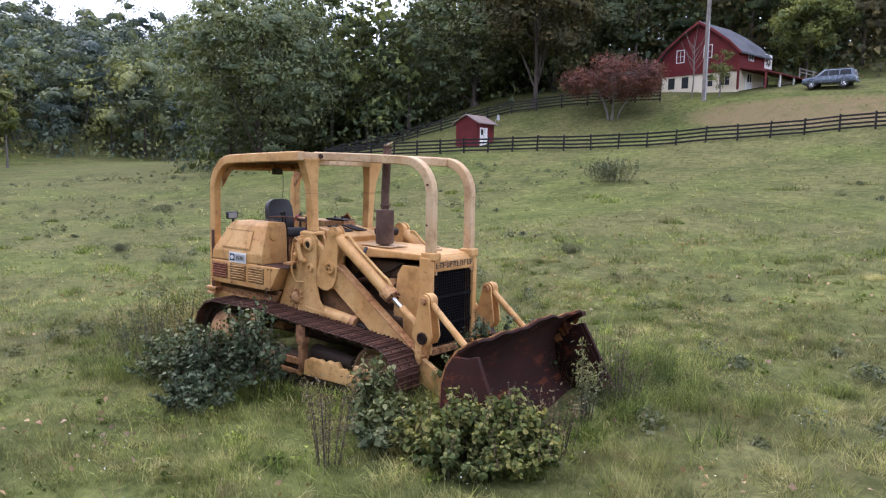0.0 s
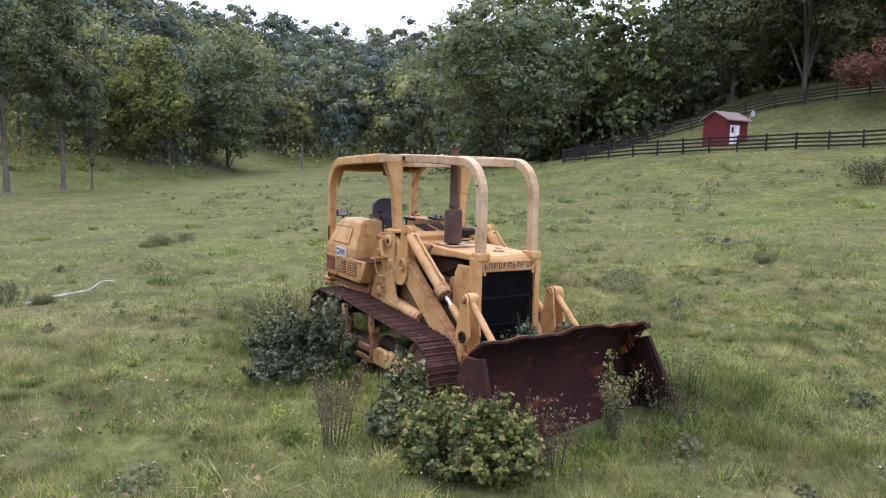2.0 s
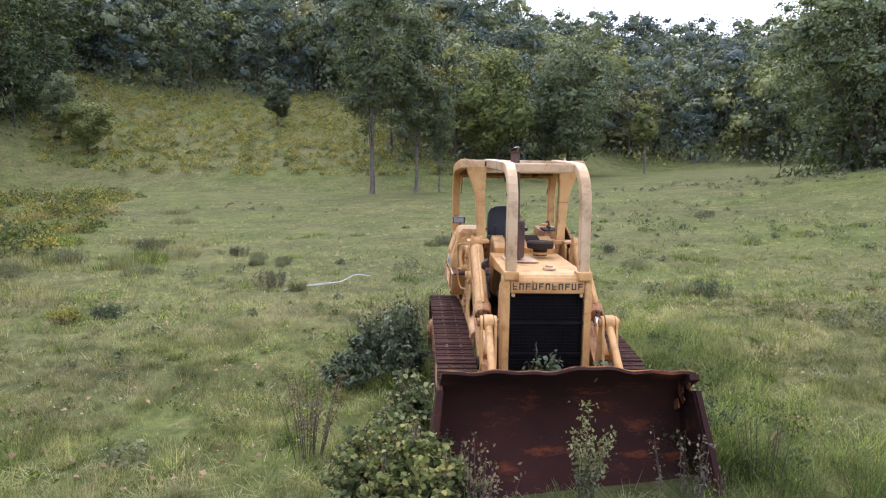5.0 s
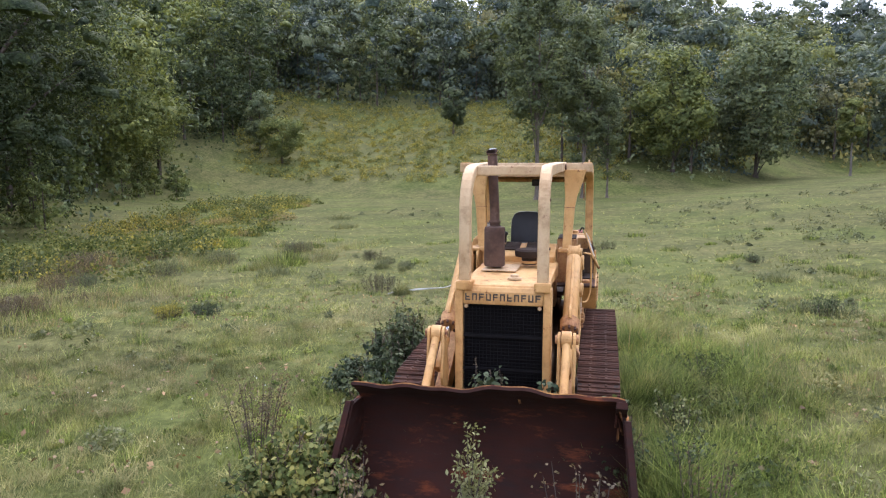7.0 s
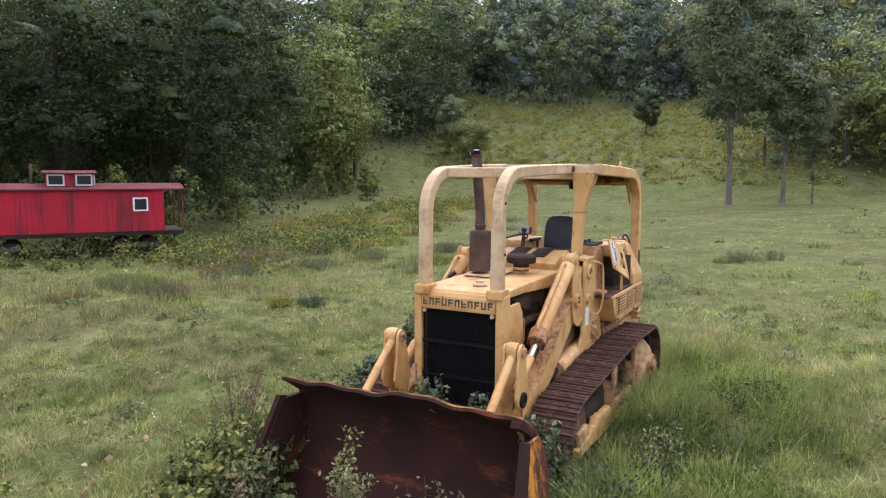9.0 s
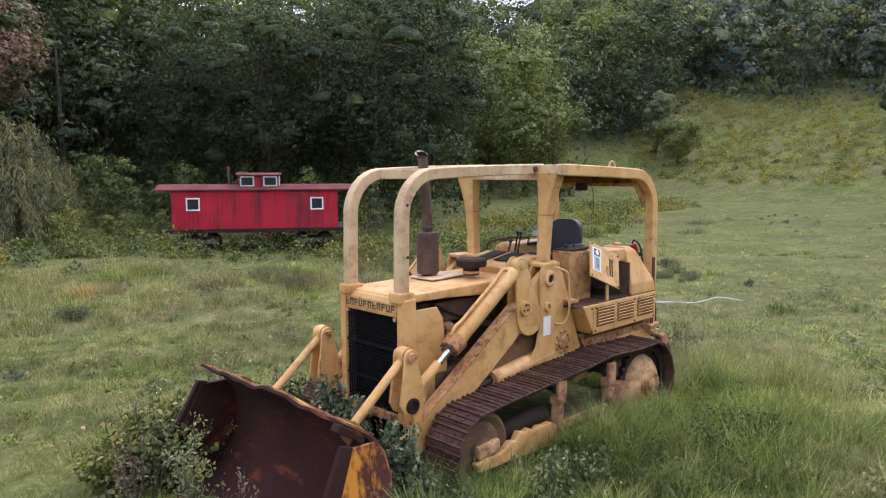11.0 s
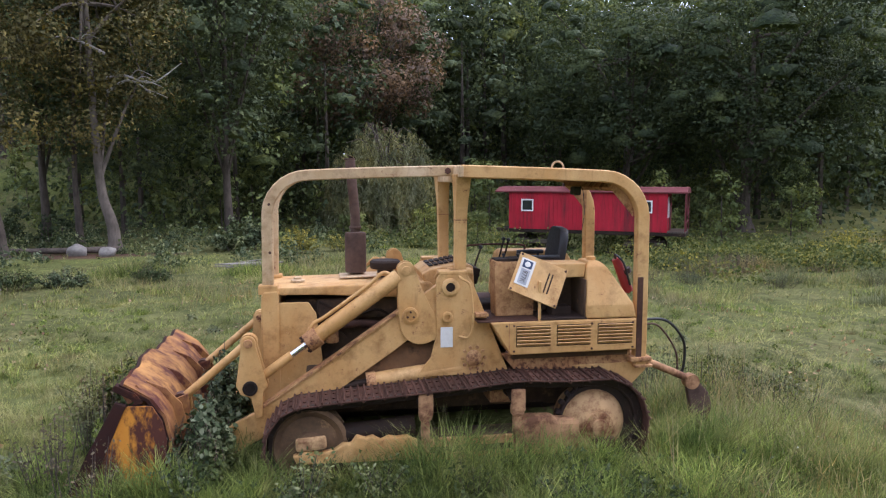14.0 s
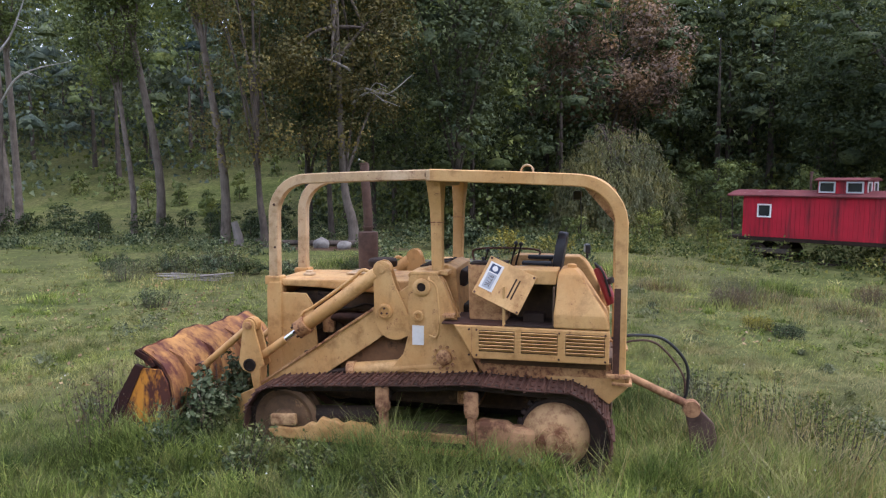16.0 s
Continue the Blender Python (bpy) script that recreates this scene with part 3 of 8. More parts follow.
# nose: cheeks, cap, grille
nose = part("radiator_guard", prism([(1.16, 0.62), (1.34, 0.62), (1.345, 1.70), (1.335, 1.80), (1.31, 1.845), (1.16, 1.85)], -0.50, -0.415, 0.018), YELLOW, loader)
part("cheek", prism([(1.16, 0.62), (1.34, 0.62), (1.345, 1.70), (1.335, 1.80), (1.31, 1.845), (1.16, 1.85)], 0.415, 0.50, 0.018), YELLOW, nose)
part("name_band", prism([(1.15, 1.665), (1.34, 1.665), (1.345, 1.72), (1.338, 1.80), (1.31, 1.845), (1.15, 1.85)], -0.412, 0.412, 0.014), YELLOW, nose)
part("sill", box((0.16, 0.82, 0.10), (1.24, 0, 0.64), b=0.02), YELLOW_WORN, nose)
part("radiator", box((0.03, 0.83, 0.96), (1.20, 0, 1.17), b=0.004), GRILLE, nose)
bm = bmesh.new()
for k in range(22):
    box((0.012, 0.010, 0.95), (1.300, -0.40 + 0.80 * k / 21, 1.175), b=0.0, bm=bm)
for k in range(26):
    box((0.010, 0.825, 0.006), (1.309, 0, 0.72 + 0.93 * k / 25), b=0.0, bm=bm)
for z in (0.98, 1.33):
    box((0.018, 0.825, 0.03), (1.315, 0, z), b=0.004, bm=bm)
part("grille", bm, GRILLE, nose, "black steel mesh grille")
for s in (1, -1):
    part("grille_bolt", rod((1.32, s * 0.38, 1.645), (1.345, s * 0.38, 1.645), 0.022, seg=6), PALE, nose)


def words(name, text, height, m, material, parent, width=None, deep=0.004):
    """Raised lettering in the built-in font, centred at the pose m."""
    cu = bpy.data.curves.new(name, "FONT")
    cu.body, cu.size, cu.align_x, cu.align_y, cu.extrude = text, height / 0.70, "CENTER", "CENTER", deep
    ob = new(name, cu)
    dg = bpy.context.evaluated_depsgraph_get()
    me = bpy.data.meshes.new_from_object(ob.evaluated_get(dg))
    bpy.data.objects.remove(ob)
    xs = [v.co.x for v in me.vertices]
    ys = [v.co.y for v in me.vertices]
    k = width / (max(xs) - min(xs)) if width else 1
    me.transform(m @ Matrix.Diagonal((k, 1, 1, 1)) @ Matrix.Translation((-(max(xs) + min(xs)) / 2, -(max(ys) + min(ys)) / 2, 0)))
    me.materials.clear()
    return part(name, me, material, parent)


def bars(name, height, width, n, m, material, parent):
    """Blocks in place of a maker's name, one for each worn letter."""
    step = width / n
    for k in range(n):
        bm = bmesh.new()
        x = -width / 2 + step * (k + 0.5)
        box((step * 0.20, height, 0.008), (x - step * 0.26, 0, 0), b=0.002, bm=bm, seg=1)
        box((step * 0.72, height * 0.22, 0.008), (x, height * 0.39 * (1 if k % 3 else -1), 0), b=0.002, bm=bm, seg=1)
        if k % 2:
            box((step * 0.20, height, 0.008), (x + step * 0.26, 0, 0), b=0.002, bm=bm, seg=1)
        else:
            box((step * 0.60, height * 0.2, 0.008), (x, 0, 0), b=0.002, bm=bm, seg=1)
        bmesh.ops.transform(bm, matrix=m, verts=bm.verts)
        part(name, bm, material, parent, "worn dark raised block")


bars("name_block", 0.075, 0.80, 11, pose(1.346, 0.0, 1.745, 90, 0, 90), LETTER, nose)

# engine sides and hood
def cheek_panel(s):
    bm = prism([(0.80, 0.60), (1.17, 0.60), (1.17, 1.72), (0.86, 1.72), (0.78, 1.60), (0.72, 1.10)], s * 0.44, s * 0.475, 0.008)
    for z in (0.9, 1.4):
        rod((1.08, s * 0.475, z), (1.08, s * 0.485, z), 0.012, seg=6, bm=bm)
    part("side_panel", bm, YELLOW, loader)


both(cheek_panel)
hood = part("hood", prism([(-0.48, 1.72), (-0.48, 1.86), (-0.44, 1.905), (1.20, 1.875), (1.28, 1.865), (1.30, 1.83), (1.24, 1.80), (0.7, 1.79), (0.2, 1.76)], -0.46, 0.46, 0.028), YELLOW, loader)
part("hood_flap", box((0.52, 0.40, 0.012), (0.26, -0.16, 1.912), (0, 1, 0), 0.004), PALE, hood, "bleached sheet cover round the exhaust")
part("filler_cap", lathe([(0.075, 0), (0.075, 0.02), (0.045, 0.03), (0.045, 0.05), (0.02, 0.055)], 20, (0.98, 0.08, 1.885)), PALE, hood, smooth=True)
part("engine_block", box((1.55, 0.50, 0.75), (0.35, 0, 1.35), b=0.06), ENGINE, loader)
bm = bmesh.new()
for k in range(5):
    rod((0.75 - 0.22 * k, -0.30, 1.2 + 0.08 * (k % 3)), (0.75 - 0.22 * k, 0.30, 1.2 + 0.08 * (k % 3)), 0.07, seg=12, bm=bm)
tagged(part("engine_fittings", bm, ENGINE, loader), kind="stuff")
for s in (1, -1):
    part("engine_head", box((0.95, 0.10, 0.22), (0.30, s * 0.30, 1.62), b=0.03), ENGINE, loader)
    part("oil_filter", lathe([(0.02, 0), (0.07, 0.01), (0.075, 0.03), (0.075, 0.24), (0.06, 0.26)], 16, (0.62, s * 0.36, 1.25)), YELLOW_WORN, loader, smooth=True)
    part("fuel_line", tube(smooth_path([(0.75, s * 0.36, 1.70), (0.4, s * 0.38, 1.55), (0.1, s * 0.37, 1.60), (-0.2, s * 0.36, 1.35)], 5), 0.014, 6), DARK_IN, loader, smooth=True)
    part("manifold", tube(smooth_path([(0.70, s * 0.37, 1.42), (0.2, s * 0.39, 1.45), (-0.25, s * 0.37, 1.30)], 5), 0.045, 10), TRACK_RUST, loader, smooth=True)
# cowl with slots, behind the hood
cowl = part("cowl", prism([(-0.40, 1.80), (-0.36, 1.98), (-0.44, 2.03), (-0.82, 2.10), (-0.92, 2.06), (-0.98, 1.30), (-0.60, 1.30)], -0.40, 0.42, 0.02), YELLOW, loader)
for y0 in (-0.22, 0.06):
    for k in range(6):
        part("slot", box((0.045, 0.20, 0.016), (-0.48 - 0.058 * k, y0 + 0.08, 2.052 + 0.0105 * k), (0, 10.5, 0), 0.006), DARK_IN, cowl)

# exhaust and air cleaner
mf = part("muffler", lathe([(0.07, 0), (0.115, 0.01), (0.122, 0.03), (0.122, 0.44), (0.115, 0.465), (0.06, 0.475)], 24, (0.33, -0.235, 1.93)), MUFFLER, loader, "scaly brown exhaust silencer", smooth=True)
part("exhaust_pipe", tube([(0.33, -0.235, 2.39), (0.33, -0.238, 2.6), (0.365, -0.255, 3.0), (0.38, -0.262, 3.22)], 0.056, 16), MUFFLER, mf, smooth=True)
part("stack_clamp", lathe([(0.066, 0), (0.070, 0.015), (0.066, 0.03)], 16, (0.33, -0.235, 2.44)), MUFFLER, mf)
part("rain_cap", lathe([(0.062, 0), (0.066, 0.012), (0.03, 0.02)], 16, (0.385, -0.265, 3.225)), MUFFLER, mf)
flap = lathe([(0.07, 0), (0.072, 0.006), (0.02, 0.014)], 16, (0, 0, 0))
bmesh.ops.transform(flap, matrix=pose(0.40, -0.265, 3.262, 0, -24, 30), verts=flap.verts)
part("rain_flap", flap, CHROME, mf, "tilted bare-metal rain flap")
ac = part("air_cleaner", lathe([(0.09, 0), (0.09, 0.08), (0.165, 0.095), (0.172, 0.12), (0.172, 0.165), (0.15, 0.185), (0.05, 0.19)], 28, (0.02, 0.14, 1.93)), DARK_IN, loader, "dark round air cleaner bowl", smooth=True)
part("neck_band", lathe([(0.095, 0), (0.10, 0.015), (0.095, 0.03)], 24, (0.02, 0.14, 1.945)), YELLOW, ac)

# roof frame
def hoop(s):
    y = s * 0.405
    line = [(1.27, y, 1.88), (1.268, y, 2.2), (1.262, y, 2.55)]
    line += [(1.262 - 0.42 + 0.42 * math.cos(radians(a)), y, 2.63 + 0.42 * math.sin(radians(a))) for a in range(6, 91, 12)]
    line += [(0.6, y + s * 0.012, 3.062), (0.0, y + s * 0.03, 3.082), (-0.78, y + s * 0.055, 3.10)]
    hp = part("front_hoop", tube(line, 0.06, square=(0.115, 0.115), up=(0, 1, 0)), PALE, loader)
    part("foot_plate", box((0.20, 0.17, 0.10), (1.27, y, 1.86), b=0.02), YELLOW, hp)
    part("hoop_bolt", rod((-0.62, y + s * 0.10, 3.095), (-0.62, y + s * 0.125, 3.095), 0.035, seg=6), TRACK_RUST, hp)
    for z in (2.25, 2.75):
        part("hoop_bolt", rod((1.26 - 0.02, y + s * 0.05, z), (1.26 - 0.02, y + s * 0.068, z), 0.016, seg=6), TRACK_RUST, hp)
    # tapered middle post
    t = bmesh.new()
    rings = []
    for z, w, d, yy in ((2.04, 0.12, 0.11, 0.545), (2.58, 0.125, 0.13, 0.575), (2.72, 0.13, 0.15, 0.59), (2.98, 0.15, 0.26, 0.63), (3.06, 0.17, 0.28, 0.64)):
        rings.append([t.verts.new((-0.745 + u * w / 2, s * yy + v * d / 2, z)) for u, v in ((1, 1), (-1, 1), (-1, -1), (1, -1))])
    for a, c in zip(rings, rings[1:]):
        for k in range(4):
            t.faces.new((a[k], a[(k + 1) % 4], c[(k + 1) % 4], c[k]))
    t.faces.new(rings[0][::-1])
    t.faces.new(rings[-1])
    bmesh.ops.recalc_face_normals(t, faces=t.faces)
    bevel(t, 0.012)
    mp = part("middle_post", t, YELLOW, loader)
    part("post_foot", box((0.26, 0.20, 0.05), (-0.745, s * 0.545, 2.03), b=0.012), YELLOW, mp)
    part("post_collar", box((0.132, 0.138, 0.010), (-0.745, s * 0.575, 2.58), b=0.003), YELLOW_WORN, mp)
    # rear post, curving into the roof's edge
    y = s * 0.79
    line = [(-2.70, y, 0.98), (-2.70, y, 1.6), (-2.695, y, 2.45)]
    line += [(-2.695 + 0.46 - 0.46 * math.cos(radians(a)), y, 2.58 + 0.46 * math.sin(radians(a))) for a in range(4, 91, 12)]
    line += [(-1.6, y, 3.065), (-0.72, y, 3.09)]
    rear = part("rear_post", tube(line, 0.06, square=(0.13, 0.115), up=(0, 1, 0)), YELLOW, loader, "worn yellow rear roof post")
    part("post_channel", box((0.065, 0.012, 0.92), (-2.668, y + s * 0.064, 1.50), b=0.004), TRACK_RUST, rear, "rust-brown steel channel on the post")
    part("post_flange", box((0.24, 0.20, 0.05), (-2.69, y, 1.06), b=0.015), YELLOW_WORN, rear)


both(hoop)
roof = part("roof_plate", prism([(-0.70, 3.10), (-2.24, 3.055), (-2.42, 3.03), (-2.55, 2.95), (-2.54, 2.935), (-2.41, 3.01), (-2.24, 3.035), (-0.70, 3.078)], -0.745, 0.745, 0.0), ROOF_DUST, loader, "dented, dirt-stained sheet-steel canopy roof")
part("roof_edge", box((0.05, 1.70, 0.115), (-0.705, 0, 3.088), b=0.012), PALE, roof)
part("roof_beam", box((0.07, 1.50, 0.09), (-2.40, 0, 2.93), (0, -38, 0), 0.015), YELLOW_WORN, roof)
for s in (1, -1):
    part("gusset", prism([(-2.63, 2.60), (-2.63, 2.95), (-2.30, 2.98)], s * 0.70, s * 0.715, 0.003), YELLOW_WORN, roof)
part("cross_tube", box((0.10, 0.72, 0.105), (0.86, 0, 3.045), b=0.016), PALE, loader)
part("cross_tube", box((0.10, 1.05, 0.10), (-0.72, 0, 3.02), b=0.016), PALE, loader)
part("lifting_eye", tube([(-1.74 - 0.062 * math.cos(radians(a)), 0.79, 3.13 + 0.062 * math.sin(radians(a))) for a in range(-10, 191, 20)], 0.011, 8), PALE, loader, smooth=True)
wl = part("work_lamp", box((0.09, 0.15, 0.10), (-2.22, 0.02, 2.87), b=0.02), BLACK, loader, "black work lamp under the roof")
part("lamp_wire", tube(smooth_path([(-2.25, 0.08, 2.93), (-2.26, 0.16, 2.86), (-2.27, 0.18, 2.6), (-2.26, 0.15, 2.45)], 5), 0.005, 6), RUBBER, wl)

# lift towers with their bolted bosses
def tower(s):
    face = [(-0.50, 2.03), (-0.78, 2.03), (-0.85, 1.92), (-1.04, 1.46), (-1.25, 0.94), (-0.24, 0.94), (-0.40, 1.14), (-0.46, 1.36), (-0.46, 1.97)]
    inner = part("lift_tower", prism(face, s * 0.565, s * 0.595, 0.008), YELLOW, loader)
    outer = part("tower_plate", prism(face, s * 0.715, s * 0.745, 0.008), YELLOW, inner)
    part("tower_cap", box((0.30, 0.19, 0.04), (-0.64, s * 0.655, 2.035), b=0.012), YELLOW, inner)
    part("tower_back", prism([(-0.80, 2.0), (-1.23, 0.95), (-1.20, 0.95), (-0.77, 2.0)], s * 0.597, s * 0.713, 0.004), YELLOW, inner)
    ring = [(0.095, 0), (0.095, 0.02), (0.085, 0.028), (0.052, 0.03), (0.05, 0.004), (0.01, 0.003)]
    ax = "y" if s > 0 else "-y"
    part("pin_boss", lathe(ring, 24, (-0.61, s * 0.745, 1.885), ax), YELLOW, inner, smooth=True)
    part("pin_end", lathe([(0.048, 0), (0.046, 0.012), (0.02, 0.014)], 18, (-0.61, s * 0.746, 1.885), ax), DARK_IN, inner)
    part("pin_boss", lathe([(r * 0.62, h) for r, h in ring], 20, (-0.575, s * 0.745, 1.57), ax), YELLOW, inner, smooth=True)
    bm = lathe([(0.085, 0), (0.085, 0.025), (0.05, 0.045), (0.03, 0.05)], 16, (-0.86, s * 0.745, 1.125), ax)
    for k in range(10):
        a = 2 * math.pi * k / 10
        rod((-0.86 + 0.12 * math.cos(a), s * 0.745, 1.125 + 0.12 * math.sin(a)), (-0.86 + 0.12 * math.cos(a), s * 0.775, 1.125 + 0.12 * math.sin(a)), 0.018, seg=6, bm=bm)
    part("bolt_circle", bm, YELLOW_WORN, inner, "rust-stained ring of bolts")
    part("step", box((0.13, 0.14, 0.035), (-0.93, s * 0.80, 1.60), b=0.008), YELLOW_WORN, inner)
    grab = smooth_path([(-0.70, s * 0.76, 2.0), (-0.72, s * 0.85, 1.98), (-0.80, s * 0.86, 1.9), (-0.83, s * 0.86, 1.55), (-0.80, s * 0.82, 1.37), (-0.70, s * 0.755, 1.36)], 5)
    part("grab_rail", tube(grab, 0.012, 8), YELLOW, inner, smooth=True)
    if s > 0:
        part("paper_sticker", box((0.13, 0.004, 0.215), (-0.57, 0.748, 1.355), b=0.0), WHITE_DECAL, inner, "torn white paper sticker")
    else:
        for x, z, r in ((-0.78, 1.90, 0.06), (-0.84, 1.70, 0.055), (-0.70, 1.66, 0.05)):
            part("valve_boss", lathe([(r, 0), (r, 0.07), (r * 0.7, 0.08), (r * 0.65, 0.05), (0.01, 0.05)], 18, (x, s * 0.745, z), ax), YELLOW, inner, smooth=True)
        part("valve_link", tube([(-0.78, -0.80, 1.9), (-0.74, -0.82, 1.8), (-0.70, -0.80, 1.66)], 0.035, square=(0.05, 0.09)), YELLOW, inner)


both(tower)


def arm(s):
    # boom from the tower pin down to the bucket hinge
    up = [(-0.72, 1.95), (-0.55, 1.96), (-0.03, 1.60), (1.40, 0.63), (1.95, 0.36), (2.16, 0.26), (2.20, 0.16), (2.10, 0.10), (1.70, 0.16), (0.80, 0.66), (-0.02, 1.22), (-0.40, 1.50), (-0.72, 1.76)]
    ar = part("lift_arm", prism(up, s * 0.625, s * 0.705, 0.012), YELLOW, loader, "long yellow lift arm with bare scuffed patches")
    part("arm_flange", tube([(-0.10, s * 0.665, 1.655), (0.6, s * 0.665, 1.18), (1.40, s * 0.665, 0.645)], 0.02, square=(0.13, 0.025)), YELLOW_WORN, ar)
    # tilt lever at the arm's top
    lever = rounded(-0.15, 2.065, 0.095, -10, 170, 9) + [(-0.30, 1.90), (-0.46, 1.56), (-0.56, 1.36)] + rounded(-0.30, 1.50, 0.215, 235, 350, 9) + [(-0.065, 1.62)]
    ax = "y" if s > 0 else "-y"
    tl = part("tilt_lever", prism(lever, s * 0.71, s * 0.735, 0.006), YELLOW, loader)
    part("lever_plate", prism(lever, s * 0.595, s * 0.62, 0.006), YELLOW, tl)
    part("pin_cap", lathe([(0.05, 0), (0.048, 0.014), (0.02, 0.018)], 18, (-0.15, s * 0.735, 2.065), ax), YELLOW, tl, smooth=True)
    part("hub", lathe([(0.085, 0), (0.083, 0.03), (0.06, 0.036), (0.055, 0.02), (0.02, 0.022)], 22, (-0.19, s * 0.735, 1.60), ax), YELLOW, tl, smooth=True)
    for k in range(3):
        a = radians(90 + 120 * k)
        part("hub_bolt", rod((-0.19 + 0.035 * math.cos(a), s * 0.755, 1.60 + 0.035 * math.sin(a)), (-0.19 + 0.035 * math.cos(a), s * 0.768, 1.60 + 0.035 * math.sin(a)), 0.012, seg=6), TRACK_RUST, tl)
    # tilt cylinder: barrel, gland, rod, oil line
    a0, a1 = Vector((-0.16, s * 0.665, 2.06)), Vector((1.44, s * 0.665, 0.92))
    d = (a1 - a0).normalized()
    cy = part("tilt_cylinder", rod(a0 + d * 0.10, a0 + d * 1.17, 0.082, seg=24, b=0.012), YELLOW, loader, "hydraulic cylinder in faded yellow paint", smooth=True)
    part("rod_eye", lathe([(0.085, -0.045), (0.085, 0.045)], 20, a0, "y"), YELLOW, cy)
    gl = rod(a0 + d * 1.12, a0 + d * 1.27, 0.108, 0.10, 20, 0.015)
    for k in range(8):
        t = Vector((0, math.cos(k * math.pi / 4), 0)) + d.cross(Vector((0, 1, 0))) * math.sin(k * math.pi / 4)
        part("gland_bolt", rod(a0 + d * 1.25 + t * 0.085, a0 + d * 1.30 + t * 0.085, 0.014, seg=6), TRACK_RUST, cy)
    part("gland", gl, YELLOW_WORN, cy)
    part("piston_rod", rod(a0 + d * 1.26, a0 + d * 1.62, 0.036, seg=18), CHROME, cy, "bright chromed rod", smooth=True)
    part("rod_end", rod(a0 + d * 1.46, a0 + d * 1.90, 0.048, seg=16, b=0.01), YELLOW, cy, smooth=True)
    n = d.cross(Vector((0, 1, 0)))
    n = n if n.z > 0 else -n
    line = smooth_path([a0 + d * 0.16 + n * 0.07, a0 + d * 0.22 + n * 0.13, a0 + d * 0.4 + n * 0.115, a0 + d * 0.95 + n * 0.115, a0 + d * 1.08 + n * 0.13, a0 + d * 1.17 + n * 0.10], 6)
    part("oil_line", tube(line, 0.02, 10), YELLOW, cy, smooth=True)
    if s < 0:
        part("oil_hose", tube(smooth_path([(0.30, -0.56, 1.90), (0.33, -0.62, 1.84), (0.30, -0.60, 1.70), (0.45, -0.55, 1.45)], 6), 0.026, 8), RUBBER, cy)
    # lift cylinder low behind the tower
    lc = part("lift_cylinder", rod((-0.95, s * 0.665, 1.04), (0.22, s * 0.665, 0.90), 0.085, seg=22, b=0.012), YELLOW, loader, smooth=True)
    part("cylinder_head", rod((0.17, s * 0.665, 0.905), (0.27, s * 0.665, 0.893), 0.10, seg=22, b=0.012), YELLOW_WORN, lc)
    part("piston_rod", rod((0.25, s * 0.665, 0.895), (0.75, s * 0.665, 0.82), 0.036, seg=14), DARK_IN, lc)
    # front tilt bracket and bucket link
    br = [(1.38, 1.33)] + rounded(1.455, 1.365, 0.075, 170, 0, 8) + [(1.53, 1.30), (1.585, 0.93), (1.54, 0.84), (1.44, 0.80), (1.40, 0.58), (1.33, 0.60), (1.32, 0.86), (1.27, 0.91)]
    tb = part("tilt_bracket", prism(br, s * 0.725, s * 0.755, 0.008), YELLOW, loader)
    part("bracket_plate", prism(br, s * 0.575, s * 0.605, 0.008), YELLOW, tb)
    part("top_pin", rod((1.455, s * 0.55, 1.365), (1.455, s * 0.785, 1.365), 0.045, seg=18, b=0.008), YELLOW_WORN, tb)
    part("low_pin", lathe([(0.075, 0), (0.075, 0.02), (0.055, 0.025), (0.05, 0.006), (0.01, 0.006)], 20, (1.445, s * 0.755, 0.905), ax), DARK_IN, tb)
    lk = part("bucket_link", rod((1.455, s * 0.665, 1.365), (2.13, s * 0.665, 0.80), 0.042, seg=16), YELLOW, loader, "round steel link to the bucket", smooth=True)
    part("link_eye", lathe([(0.085, -0.05), (0.085, 0.05)], 20, (1.455, s * 0.665, 1.365), "y"), YELLOW, lk)
    part("link_eye", lathe([(0.075, -0.05), (0.075, 0.05)], 20, (2.13, s * 0.665, 0.80), "y"), TRACK_RUST, lk)


both(arm)

# bucket: a rolled shell with side plates, lip and bent spill edge
SHELL = [(2.58, 1.13), (2.47, 1.06), (2.33, 0.96), (2.22, 0.80), (2.17, 0.60), (2.19, 0.36), (2.28, 0.16), (2.45, 0.03), (2.75, -0.01), (3.05, -0.02)]


def bucket_shell(offset, y0, y1, n=40):
    """A strip of the rolled shell, wavy along its bent upper edge."""
    bm = bmesh.new()
    grid = []
    for j in range(n + 1):
        y = y0 + (y1 - y0) * j / n
        row = []
        for i, (x, z) in enumerate(SHELL):
            k = max(0, 1 - i / 3)
            w = k * (0.026 * math.sin(3.1 * y + 0.6) + 0.018 * math.sin(7.3 * y) + 0.010 * math.sin(17 * y + 1) - 0.03 * max(0, y - 0.8))
            row.append(bm.verts.new((x + offset + 0.4 * w, y, z + w)))
        grid.append(row)
    for a, c in zip(grid, grid[1:]):
        for i in range(len(SHELL) - 1):
            bm.faces.new((a[i], a[i + 1], c[i + 1], c[i]))
    bmesh.ops.recalc_face_normals(bm, faces=bm.faces)
    bmesh.ops.solidify(bm, geom=list(bm.faces), thickness=0.028)
    return bm


